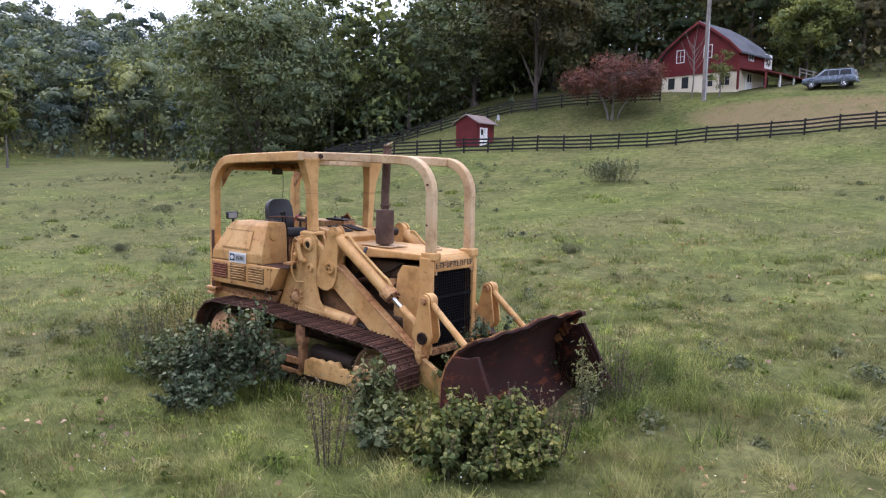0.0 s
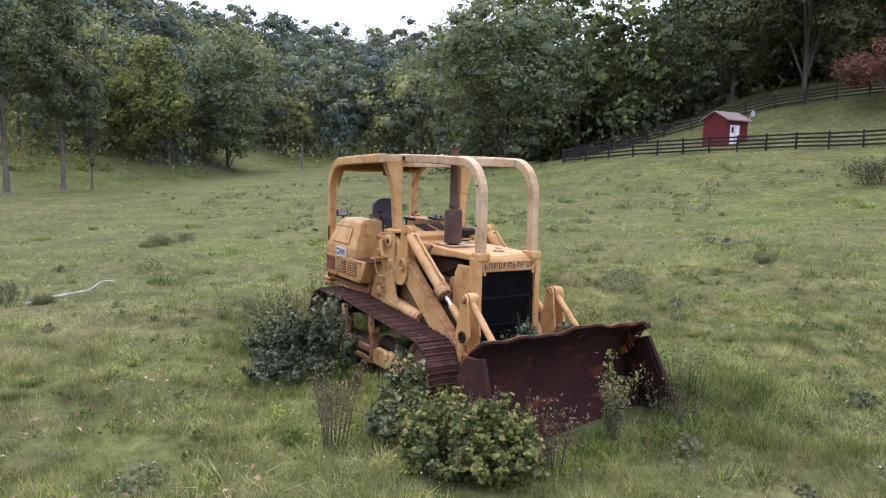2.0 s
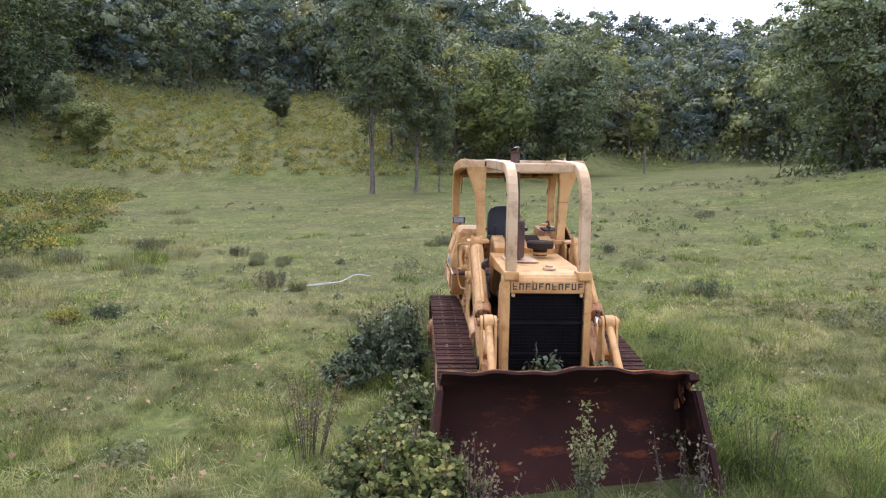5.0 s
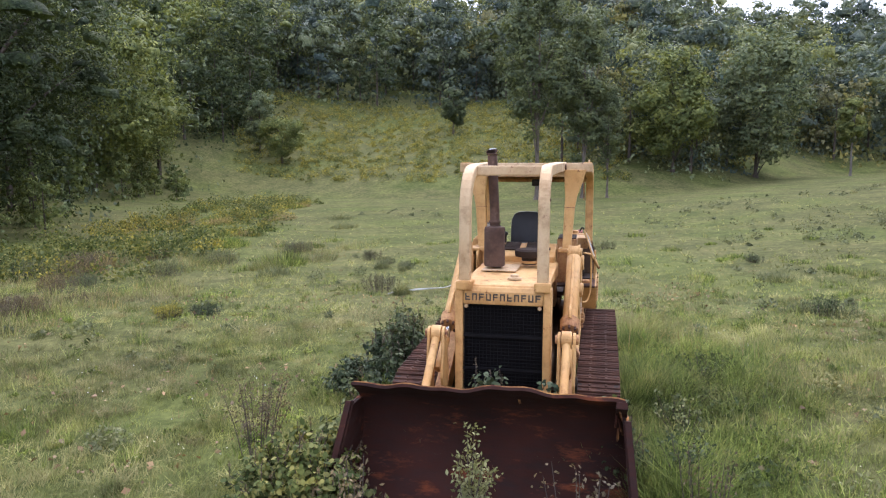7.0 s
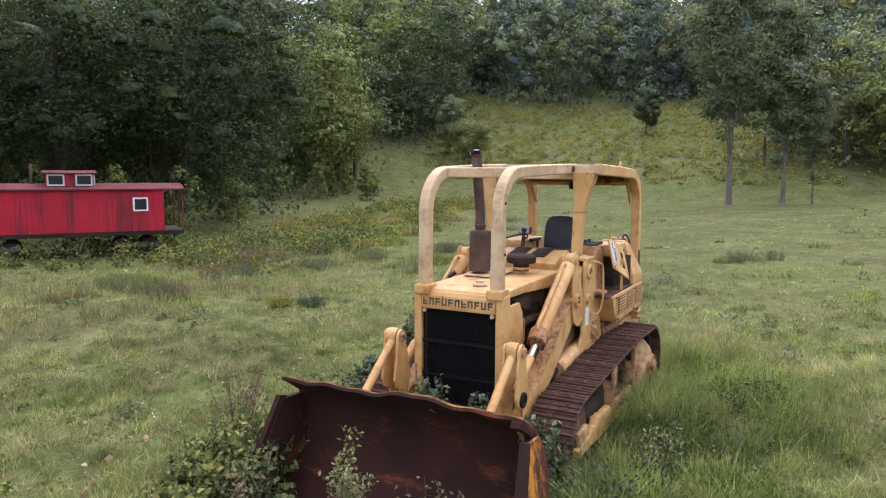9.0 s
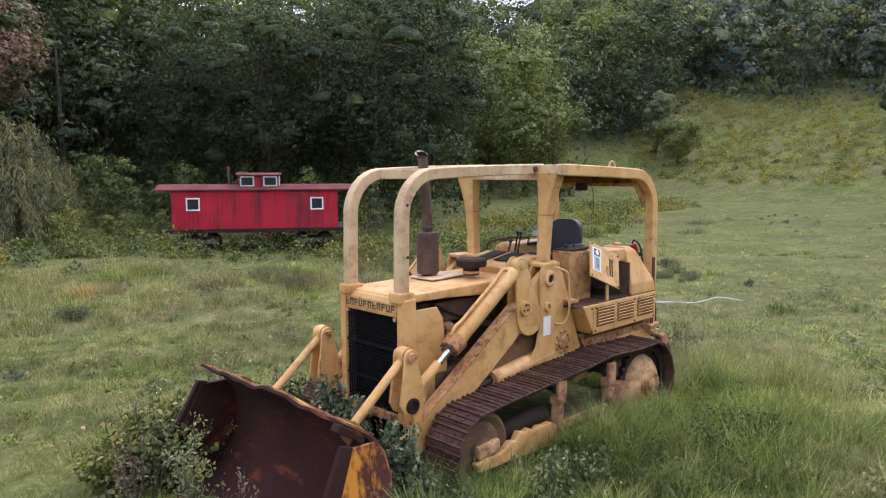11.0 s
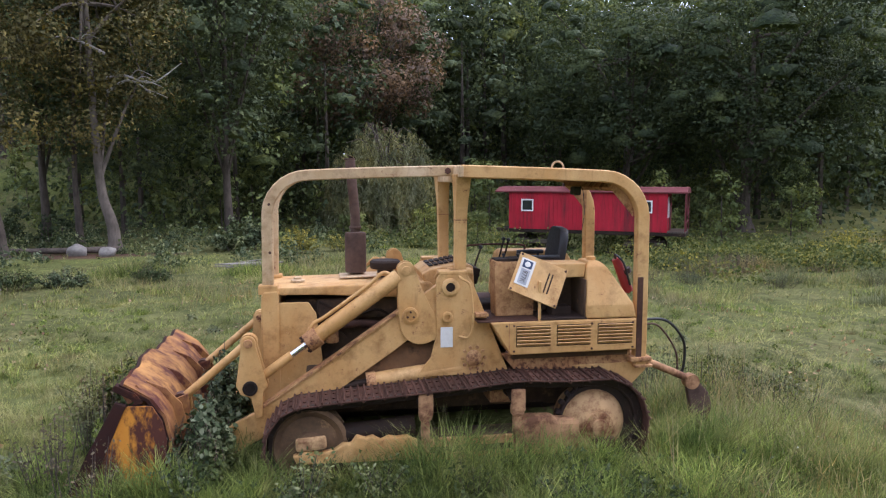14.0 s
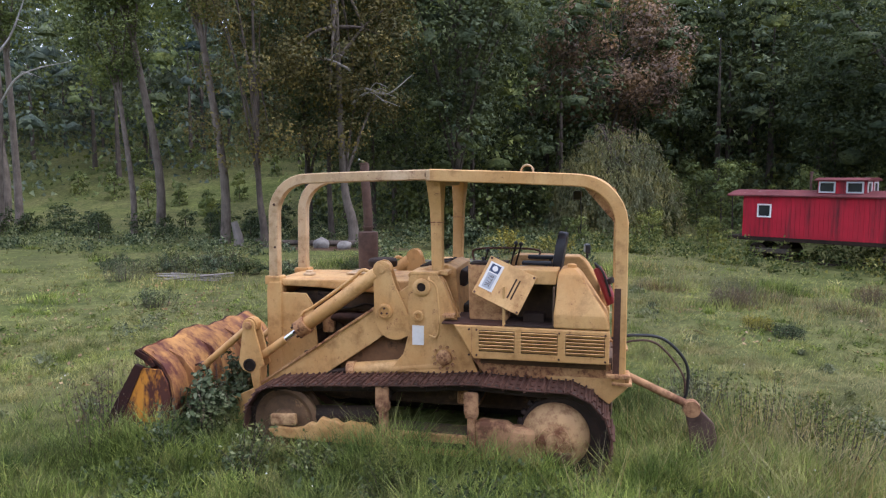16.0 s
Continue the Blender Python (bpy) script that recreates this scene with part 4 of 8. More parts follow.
bucket = part("bucket", bucket_shell(0.0, -1.21, 1.21), BUCKET_RUST, loader, "deep brown rusted loader bucket with a bent top edge", smooth=True)
bm = bucket_shell(-0.034, -1.20, 1.20)
part("bucket_back", bm, BUCKET_BACK, bucket, "rust-streaked orange paint on the bucket's back", smooth=True)
for s in (1, -1):
    side = [(2.57, 0.93), (2.28, 0.92), (2.19, 0.78), (2.15, 0.60), (2.17, 0.35), (2.26, 0.14), (2.44, 0.01), (3.0, -0.02), (2.99, 0.10), (2.80, 0.46)]
    part("side_plate", prism(side, s * 1.21, s * 1.235, 0.006), BUCKET_SIDE if s > 0 else BUCKET_RUST, bucket, "orange side plate with flaking paint" if s > 0 else "rusted brown side plate")
    part("side_cutter", prism([(2.50, 0.94), (2.60, 0.97), (2.85, 0.50), (3.06, 0.06), (2.94, 0.02), (2.72, 0.42)], s * 1.195, s * 1.25, 0.006), BUCKET_RUST, bucket)
    part("inside_plate", prism(side, s * 1.182, s * 1.206, 0.004), BUCKET_RUST, bucket)
    if s > 0:
        part("corner_fold", prism([(2.60, 1.13), (2.42, 1.04), (2.36, 0.96), (2.40, 0.93), (2.47, 0.99), (2.63, 1.08)], s * 1.13, s * 1.225, 0.006), BUCKET_RUST, bucket)
    for y in (0.60, 0.73):
        part("hinge_plate", prism([(2.16, 0.84), (2.05, 0.88), (2.03, 0.72), (2.07, 0.40), (2.05, 0.20), (2.10, 0.08), (2.18, 0.12), (2.12, 0.40)], s * y - 0.014, s * y + 0.014, 0.006), BUCKET_BACK, bucket)
part("cutting_edge", box((0.22, 2.46, 0.03), (3.02, 0, -0.005), (0, 3, 0), 0.006), BUCKET_RUST, bucket)
for y in (-0.88, -0.34, 0.30, 0.90):
    part("back_rib", prism([(2.41, 1.02), (2.40, 1.07), (2.22, 0.99), (2.08, 0.84), (2.03, 0.64), (2.05, 0.54), (2.12, 0.56), (2.15, 0.76), (2.26, 0.92)], y - 0.010, y + 0.010, 0.003), BUCKET_BACK, bucket, "thin bent stiffening rib")
# the crumpled near corner
crumple = bmesh.new()
for k in range(4):
    box((0.16 - 0.02 * k, 0.014, 0.11), (2.46 - 0.07 * k, 1.16 - 0.03 * (k % 2), 1.02 - 0.10 * k), (14 * (-1) ** k, 34 + 8 * k, 10 * (-1) ** k), 0.004, crumple, 1)
part("crumpled_corner", crumple, BUCKET_BACK, bucket, "crumpled rusty plate corner")

def flare(ob):
    """Widens a bucket piece toward its cutting edge."""
    for v in ob.data.vertices:
        v.co.y *= 1 + 0.085 * min(1, max(0, (1.0 - v.co.z) / 0.9))


for ob in (bucket, *bucket.children):
    flare(ob)

# fenders, tanks and operator's place
def fender(s):
    lower = [(-1.00, 1.53), (-2.60, 1.53), (-2.60, 1.19), (-1.22, 1.18), (-1.06, 1.44)]
    fd = part("fender", prism(lower, s * 0.50, s * 0.93, 0.014), YELLOW, loader, "louvred yellow fender box")
    for k, (x0, w) in enumerate(((-1.46, 0.36), (-1.90, 0.36), (-2.36, 0.38)) if s > 0 else ((-1.52, 0.34), (-1.95, 0.36), (-2.38, 0.35))):
        for j in range(6):
            t = box((w, 0.040, 0.010), (x0, s * 0.938, 1.285 + 0.036 * j), (s * 48, 0, 0), 0.003)
            part("louvre", t, FADED_RED if s < 0 and k == 2 else YELLOW, fd)
        # dark sheet on the fender face paints the shadowed gaps between slats
        part("louvre_back", box((w + 0.01, 0.006, 0.225), (x0, s * 0.929, 1.375), b=0.0), DARK_IN, fd)
    for x in (-1.17, -1.25, -2.10, -2.56):
        for z in (1.22, 1.49):
            part("bolt", rod((x, s * 0.93, z), (x, s * 0.942, z), 0.012, seg=6), TRACK_RUST, fd)
    part("tread_plate", box((0.66, 0.62, 0.02), (-1.20, s * 0.60, 1.535), b=0.004), TRACK_RUST, fd, "worn brown footplate")
    part("seam", box((0.008, 0.01, 0.32), (-1.20, s * 0.929, 1.355), b=0.0), YELLOW_WORN, fd)
    return fd


FL, FR = fender(1), fender(-1)


def tank(name, s, x_front, notch):
    """A tank with sloped outer, front and rear faces."""
    lo = [(x_front, 0.45), (-2.60, 0.45), (-2.60, 0.925), (x_front, 0.925)]
    levels = [(1.54, 0.0, 0.0, 0.0), (1.68, 0.0, 0.03, 0.0), (2.08, 0.03, 0.30, 0.12), (2.13, 0.07, 0.36, 0.17)]
    bm = bmesh.new()
    rings = []
    for z, f, r, o in levels:
        rings.append([bm.verts.new(p) for p in ((x_front - f, s * 0.45, z), (-2.60 + r, s * 0.45, z), (-2.60 + r, s * (0.925 - o), z), (x_front - f, s * (0.925 - o), z))])
    for a, c in zip(rings, rings[1:]):
        for k in range(4):
            bm.faces.new((a[k], a[(k + 1) % 4], c[(k + 1) % 4], c[k]))
    bm.faces.new(rings[0][::-1])
    bm.faces.new(rings[-1])
    bmesh.ops.recalc_face_normals(bm, faces=bm.faces)
    bevel(bm, 0.02, 2, 15)
    return bm


tk = part("fuel_tank", tank("fuel_tank", -1, -1.40, False), YELLOW, loader, "closed yellow side tank with a bolted cover")
tilt = math.degrees(math.atan2(0.12, 0.40))
cover = part("bolted_cover", box((0.66, 0.008, 0.30), (-2.02, -0.878, 1.875), (-tilt, 0, 0), 0.006), YELLOW, tk)
for k in range(12):
    for zz in (-0.125, 0.125):
        part("bolt", rod((-2.31 + 0.053 * k, -0.880 - zz * -0.3, 1.875 + zz), (-2.31 + 0.053 * k, -0.892 - zz * -0.3, 1.875 + zz), 0.009, seg=6), YELLOW_WORN, tk)
part("round_cover", lathe([(0.075, 0), (0.07, 0.014), (0.02, 0.018)], 20, (-1.405, -0.70, 1.95), "x"), YELLOW, tk, smooth=True)
# badge on the tank: a plain blue square, a white plate, and the model's number
def badge(m, parent):
    b = box((0.30, 0.155, 0.006), (0, 0, 0), b=0.002)
    bmesh.ops.transform(b, matrix=m, verts=b.verts)
    plate = part("badge", b, WHITE_DECAL, parent, "white and grey model badge")
    b = box((0.165, 0.10, 0.004), (0.05, 0, 0.005), b=0.001)
    bmesh.ops.transform(b, matrix=m, verts=b.verts)
    part("badge_field", b, GREY_DECAL, plate)
    b = box((0.085, 0.105, 0.004), (-0.09, 0, 0.005), b=0.001)
    bmesh.ops.transform(b, matrix=m, verts=b.verts)
    part("badge_square", b, BLUE_DECAL, plate)
    b = lathe([(0.030, 0.004), (0.030, 0.0095)], 18, (-0.09, 0, 0))
    bmesh.ops.transform(b, matrix=m, verts=b.verts)
    part("badge_disc", b, WHITE_DECAL, plate)
    words("model_number", "977K", 0.055, m @ pose(0.05, 0, 0.009), LETTER, plate, 0.13, 0.001)


badge(pose(-1.95, -0.934, 1.60, 90, 0, 0) @ Matrix.Diagonal((1.35, 1, 1, 1)), tk)
lamp = part("side_lamp", box((0.06, 0.20, 0.11), (-2.32, -0.76, 2.20), (0, 0, 8), 0.02), BLACK, loader, "small square work lamp")
part("lamp_glass", box((0.006, 0.16, 0.08), (-2.287, -0.765, 2.20), (0, 0, 8), 0.004), GREY_DECAL, lamp)
part("lamp_foot", box((0.03, 0.03, 0.08), (-2.32, -0.74, 2.12), b=0.004), BLACK, lamp)
# left tank with an open bay and its door hanging aslant
lt = part("hydraulic_tank", tank("hydraulic_tank", 1, -2.04, True), YELLOW, loader, "yellow side tank beside an open battery bay")
part("tank_cap", lathe([(0.05, 0), (0.05, 0.03), (0.03, 0.04)], 16, (-2.20, 0.60, 2.13)), YELLOW, lt, smooth=True)
bay = part("battery_bay", box((0.52, 0.02, 0.42), (-1.78, 0.47, 1.745), b=0.004), ENGINE, loader, "open bay with a dark battery tray")
part("bay_post", box((0.03, 0.03, 0.42), (-1.53, 0.90, 1.74), b=0.006), YELLOW, bay)
part("bay_lintel", prism([(-1.55, 1.965), (-2.05, 1.965), (-2.07, 2.115), (-1.57, 2.115)], 0.45, 0.80, 0.012), YELLOW, bay)
part("bay_floor", box((0.52, 0.45, 0.02), (-1.79, 0.69, 1.545), b=0.004), CHAIN_DARK, bay)
part("bay_side", box((0.02, 0.42, 0.42), (-2.035, 0.68, 1.74), b=0.004), ENGINE, bay)
part("battery", box((0.22, 0.18, 0.09), (-1.82, 0.66, 1.60), b=0.01), DARK_IN, bay)
cs = part("console", prism([(-1.12, 1.54), (-1.54, 1.54), (-1.55, 2.12), (-1.10, 2.14)], 0.40, 0.66, 0.02), YELLOW_WORN, loader, "dirt-browned yellow side console")
part("console_top", box((0.40, 0.24, 0.03), (-1.32, 0.53, 2.145), (0, 2, 0), 0.008), DARK_IN, cs)
for x in (-1.24, -1.40):
    part("console_knob", lathe([(0.010, 0), (0.012, 0.02), (0.020, 0.028), (0.018, 0.045), (0.01, 0.05)], 12, (x, 0.50, 2.155)), BLACK, cs, smooth=True)
dr = 24.0
dm = Matrix.Translation((-1.525, 0.855, 1.955)) @ Euler((radians(20), 0, 0)).to_matrix().to_4x4() @ Euler((0, radians(-dr), 0)).to_matrix().to_4x4()
b = box((0.54, 0.022, 0.44), (0, 0, 0), b=0.006)
bmesh.ops.transform(b, matrix=dm, verts=b.verts)
door = part("bay_door", b, YELLOW, loader, "unhooked bay door hanging at a slant")
b = box((0.50, 0.006, 0.40), (0, -0.014, 0), b=0.002)
bmesh.ops.transform(b, matrix=dm, verts=b.verts)
part("door_back", b, TRACK_RUST, door, "rusty inner face")
badge(dm @ pose(0.16, 0.0125, 0.02, 90, 0, 180) @ pose(0, 0, 0, 0, 0, -90), door)
for dx in (-0.09, -0.13):
    b = box((0.014, 0.012, 0.22), (dx, 0.014, 0.0), b=0.003)
    bmesh.ops.transform(b, matrix=dm, verts=b.verts)
    part("door_slot", b, DARK_IN, door)
for dx, dz in ((0.26, 0.21), (0.26, -0.21), (-0.26, 0.21), (-0.26, -0.21)):
    b = rod((dx * 0.95, 0.01, dz * 0.95), (dx * 0.95, 0.02, dz * 0.95), 0.013, seg=6)
    bmesh.ops.transform(b, matrix=dm, verts=b.verts)
    part("door_bolt", b, TRACK_RUST, door)
part("floor_plate", box((1.25, 0.95, 0.02), (-1.55, 0, 1.38), b=0.004), TRACK_RUST, loader)
part("transmission_cover", box((1.2, 0.34, 0.22), (-1.5, 0, 1.5), b=0.03), DARK_IN, loader)
part("rear_bulkhead", box((0.06, 0.95, 0.75), (-2.52, 0, 1.50), b=0.012), YELLOW_WORN, loader)
# seat
st = part("seat", box((0.50, 0.50, 0.13), (-1.78, -0.09, 1.95), (0, -4, 0), 0.045, seg=3), BLACK, loader, "black vinyl operator's seat")
bm = prism([(-0.24, -0.26), (0.24, -0.26), (0.245, 0.0), (0.235, 0.14), (0.20, 0.215), (0.13, 0.255), (0, 0.262), (-0.13, 0.255), (-0.20, 0.215), (-0.235, 0.14), (-0.245, 0.0)], -0.055, 0.055, 0.03)
bmesh.ops.transform(bm, matrix=pose(-2.03, -0.09, 2.19, 0, -9, 0) @ pose(0, 0, 0, 0, 0, 90), verts=bm.verts)
part("backrest", bm, BLACK, st, smooth=True)
part("seat_base", box((0.40, 0.36, 0.40), (-1.80, -0.09, 1.70), b=0.02), YELLOW_WORN, st)
for s in (1, -1):
    part("armrest", box((0.34, 0.06, 0.05), (-1.80, -0.09 + s * 0.31, 2.12), b=0.02), BLACK, st)
    part("armrest_strut", box((0.03, 0.03, 0.25), (-1.90, -0.09 + s * 0.31, 2.0), b=0.006), BLACK, st)
# controls
for x, y, h in ((-1.42, -0.45, 2.26), (-1.48, -0.45, 2.25), (-1.1, -0.30, 2.18)):
    lv = part("control_lever", tube(smooth_path([(x, y, 1.5), (x + 0.02, y, 1.9), (x - 0.06, y, h)], 5), 0.011, 8), DARK_IN, loader, smooth=True)
    part("knob", lathe([(0.012, 0), (0.026, 0.015), (0.026, 0.035), (0.012, 0.05)], 12, (x - 0.06, y, h - 0.01)), BLACK, lv, smooth=True)
part("grab_rail", tube(smooth_path([(-0.95, -0.50, 2.05), (-1.0, -0.50, 2.19), (-1.7, -0.50, 2.20), (-1.75, -0.50, 2.10)], 6), 0.013, 8), TRACK_RUST, loader, smooth=True)
dash = part("dashboard", box((0.10, 0.50, 0.18), (-0.97, 0.02, 1.93), (0, -15, 0), 0.02), DARK_IN, loader)
for y in (-0.16, 0.02, 0.20):
    part("dial", lathe([(0.05, 0), (0.05, 0.012), (0.03, 0.014)], 16, (-1.03, y, 1.95), "x"), BLACK, dash)
part("red_canister", tube([(-2.62, 0.66, 1.78), (-2.60, 0.66, 1.82), (-2.49, 0.66, 2.08), (-2.46, 0.66, 2.14)], 0.060, 16, end=0.045), EXT_RED, loader, "small red canister behind the tank", smooth=True)
part("canister_clamp", tube([(-2.585, 0.66, 1.98), (-2.565, 0.66, 2.03)], 0.062, 16), CHAIN_DARK, loader, smooth=True)
part("canister_hose", tube(smooth_path([(-2.46, 0.66, 2.14), (-2.44, 0.70, 2.19), (-2.52, 0.74, 2.10), (-2.60, 0.74, 1.86)], 6), 0.012, 8), RUBBER, loader, smooth=True)

# browned panels beside the engine, behind the lift arms
for s in (1, -1):
    panel = part("belly_panel", prism([(0.42, 0.78), (0.36, 1.00), (-0.02, 1.28), (-0.60, 1.30), (-0.62, 0.76)], s * 0.600, s * 0.615, 0.004), BELLY, loader, "oil-browned belly panel")
    part("panel_flap", prism([(0.30, 0.80), (0.26, 0.88), (-0.16, 0.98), (-0.30, 0.94), (-0.30, 0.84)], s * 0.72, s * 0.735, 0.006), YELLOW_WORN, panel, "bent yellow flap")
# ripper behind, with its hoses
rp = part("ripper_arm", rod((-2.66, 0.58, 1.06), (-3.44, 0.58, 0.72), 0.042, seg=14), PINKISH, loader, smooth=True)
part("arm_eye", lathe([(0.03, -0.06), (0.085, -0.055), (0.09, 0), (0.085, 0.055), (0.03, 0.06)], 18, (-3.44, 0.58, 0.70), "y"), PINKISH, rp, smooth=True)
part("shank", prism([(-3.36, 0.72), (-3.52, 0.70), (-3.66, 0.56), (-3.70, 0.40), (-3.66, 0.22), (-3.52, 0.14), (-3.44, 0.24), (-3.42, 0.46)], 0.545, 0.615, 0.02), MUFFLER, rp, "broad rust-brown shank")
part("hydraulic_hose", tube(smooth_path([(-2.62, 0.62, 1.40), (-2.85, 0.60, 1.44), (-3.15, 0.55, 1.40), (-3.38, 0.50, 1.15), (-3.40, 0.48, 0.85), (-3.36, 0.46, 0.74)], 8), 0.016, 8), RUBBER, loader, smooth=True)
part("hydraulic_hose", tube(smooth_path([(-2.62, 0.60, 1.30), (-2.85, 0.55, 1.37), (-3.10, 0.45, 1.32), (-3.36, 0.36, 1.0), (-3.40, 0.34, 0.72)], 8), 0.012, 8), MUFFLER, loader, smooth=True)

# ---- buildings, fences and vehicles ----
FENCE_BLACK = surface("black_fence_boards", (0.010, 0.009, 0.009), (0.035, 0.032, 0.030), 14, 0.75, 0, 0.3, 0.004, per_piece=0.4)
BARN_RED = surface("barn_red_boards", (0.085, 0.012, 0.014), (0.15, 0.022, 0.022), 5, 0.75, 0, 0.25, 0.006, (0.06, 0.012, 0.012), (0.55, 0.7), 2, (1, 1, 0.2))
RED_SIDING = surface("red_car_siding", (0.27, 0.010, 0.020), (0.46, 0.020, 0.038), 5, 0.78, 0, 0.2, 0.004, (0.10, 0.020, 0.022), (0.47, 0.64), 1.3, (1, 1, 0.10))
ROOF_RED = surface("weathered_red_roofing", (0.075, 0.014, 0.016), (0.16, 0.045, 0.045), 6, 0.85, 0, 0.3, 0.006, (0.24, 0.15, 0.14), (0.60, 0.70), 4)
CREAM = surface("cream_wall_paint", (0.55, 0.48, 0.36), (0.66, 0.60, 0.47), 4, 0.8, 0, 0.2, 0.004)
WHITE_TRIM = surface("white_trim_paint", (0.62, 0.61, 0.58), (0.76, 0.75, 0.72), 9, 0.6, 0, 0.1, 0.002)
GREY_TRIM = surface("greyed_window_paint", (0.34, 0.36, 0.37), (0.46, 0.48, 0.49), 9, 0.6, 0, 0.1, 0.002)
SHINGLE = surface("grey_shingles", (0.055, 0.058, 0.066), (0.12, 0.125, 0.14), 5, 0.85, 0, 0.5, 0.01)
SHED_ROOF = surface("tan_shingles", (0.13, 0.10, 0.09), (0.24, 0.19, 0.17), 9, 0.85, 0, 0.4, 0.01)
WINDOW = surface("dark_window_glass", (0.012, 0.015, 0.018), (0.03, 0.035, 0.04), 2, 0.12, 0, 0.02, 0.001)
WOOD_GREY = surface("silvered_wood", (0.11, 0.095, 0.082), (0.27, 0.245, 0.22), 10, 0.85, 0, 0.4, 0.01, stretch=(1, 1, 0.15))
BARK = surface("brown_grey_bark", (0.035, 0.028, 0.022), (0.115, 0.092, 0.075), 9, 0.9, 0, 0.8, 0.03, stretch=(1, 1, 0.25))
BARK_PALE = surface("pale_blotched_bark", (0.085, 0.075, 0.066), (0.24, 0.215, 0.195), 5, 0.85, 0, 0.5, 0.02, stretch=(1, 1, 0.3))
BARK_MID = surface("grey_brown_bark", (0.060, 0.049, 0.040), (0.19, 0.158, 0.130), 7, 0.9, 0, 0.7, 0.02, stretch=(1, 1, 0.25))
CAR_BLUE = surface("grey_blue_car_paint", (0.085, 0.105, 0.135), (0.10, 0.125, 0.155), 3, 0.28, 0.3, 0.0)
CAR_DARK = surface("car_trim_black", (0.012, 0.012, 0.013), (0.025, 0.025, 0.026), 20, 0.5)
ALLOY = surface("alloy_rim", (0.42, 0.43, 0.44), (0.55, 0.56, 0.57), 20, 0.35, 0.8, 0.05)
STONE = surface("grey_boulder", (0.12, 0.11, 0.10), (0.30, 0.28, 0.25), 6, 0.9, 0, 0.6, 0.02)
PIPE = surface("white_plastic_pipe", (0.34, 0.35, 0.37), (0.50, 0.51, 0.53), 8, 0.4, 0, 0.05, 0.001)


def on(x, y, up=0.0):
    return float(land(x, y)) + up


POST_MESH, BOARD_MESH = finish(box((0.13, 0.13, 1.40), (0, 0, 0.55), b=0.012, seg=1), "post"), finish(box((1.0, 0.03, 0.135), b=0.006, seg=1), "board")
POST_MESH.materials.append(FENCE_BLACK)
BOARD_MESH.materials.append(FENCE_BLACK)


def fence(corners, spacing, label):
    """A four-board fence that follows the ground."""
    f = thing("board_fence", (0, 0, 0), label, "fence", "black board fences")
    pts = []
    for (x0, y0), (x1, y1) in zip(corners, corners[1:]):
        n = max(1, round(math.hypot(x1 - x0, y1 - y0) / spacing))
        pts += [(x0 + (x1 - x0) * k / n, y0 + (y1 - y0) * k / n) for k in range(n)]
    pts.append(corners[-1])
    for x, y in pts:
        p = part("post", POST_MESH, None, f)
        p.matrix_basis = pose(x, y, on(x, y), random.uniform(-2, 2), random.uniform(-2, 2), 20)
    for (x0, y0), (x1, y1) in zip(pts, pts[1:]):
        a, b = Vector((x0, y0, on(x0, y0))), Vector((x1, y1, on(x1, y1)))
        d = b - a
        for h in (0.22, 0.51, 0.80, 1.09):
            p = part("board", BOARD_MESH, None, f)
            turn = d.to_track_quat("X", "Z").to_matrix().to_4x4()
            p.matrix_basis = Matrix.Translation((a + b) / 2 + Vector((0, 0, h + random.uniform(-0.015, 0.015))) + turn.to_3x3() @ Vector((0, -0.08, 0))) @ turn @ Matrix.Diagonal((d.length + 0.02, 1, 1, 1))
    return f


fence([(6.5, 52.5), (-0.3, 51.2), (-11.0, 48.0), (-23.0, 43.4), (-34.0, 38.3), (-39.5, 35.6)], 2.1, "black four-board pasture fence below the house")
fence([(-39.5, 35.6), (-40.2, 42.0), (-39.8, 48.3), (-37.2, 52.6), (-33.2, 55.4), (-25.8, 57.6), (-19.0, 59.0)], 2.4, "black four-board fence climbing along the wood's edge")


def window(parent, m, w, h, trim=WHITE_TRIM, bars_=(1, 1), depth=0.05):
    """A framed window with panes, facing -y of m."""
    bm = bmesh.new()
    t = 0.07
    for sx in (-1, 1):
        box((t, depth, h + 2 * t), (sx * (w / 2 + t / 2), 0, 0), b=0.006, bm=bm, seg=1)
    for sz in (-1, 1):
        box((w + 2 * t, depth, t), (0, 0.001, sz * (h / 2 + t / 2)), b=0.006, bm=bm, seg=1)
    for k in range(1, bars_[0] + 1):
        box((0.03, depth * 0.6, h), (-w / 2 + w * k / (bars_[0] + 1), 0, 0), b=0.0, bm=bm)
    for k in range(1, bars_[1] + 1):
        box((w, depth * 0.6, 0.03), (0, 0, -h / 2 + h * k / (bars_[1] + 1)), b=0.0, bm=bm)
    bmesh.ops.transform(bm, matrix=m, verts=bm.verts)
    wi = part("window", bm, trim, parent)
    g = box((w, 0.01, h), (0, 0.015, 0), b=0.0)
    bmesh.ops.transform(g, matrix=m, verts=g.verts)
    part("pane", g, WINDOW, wi)
    return wi


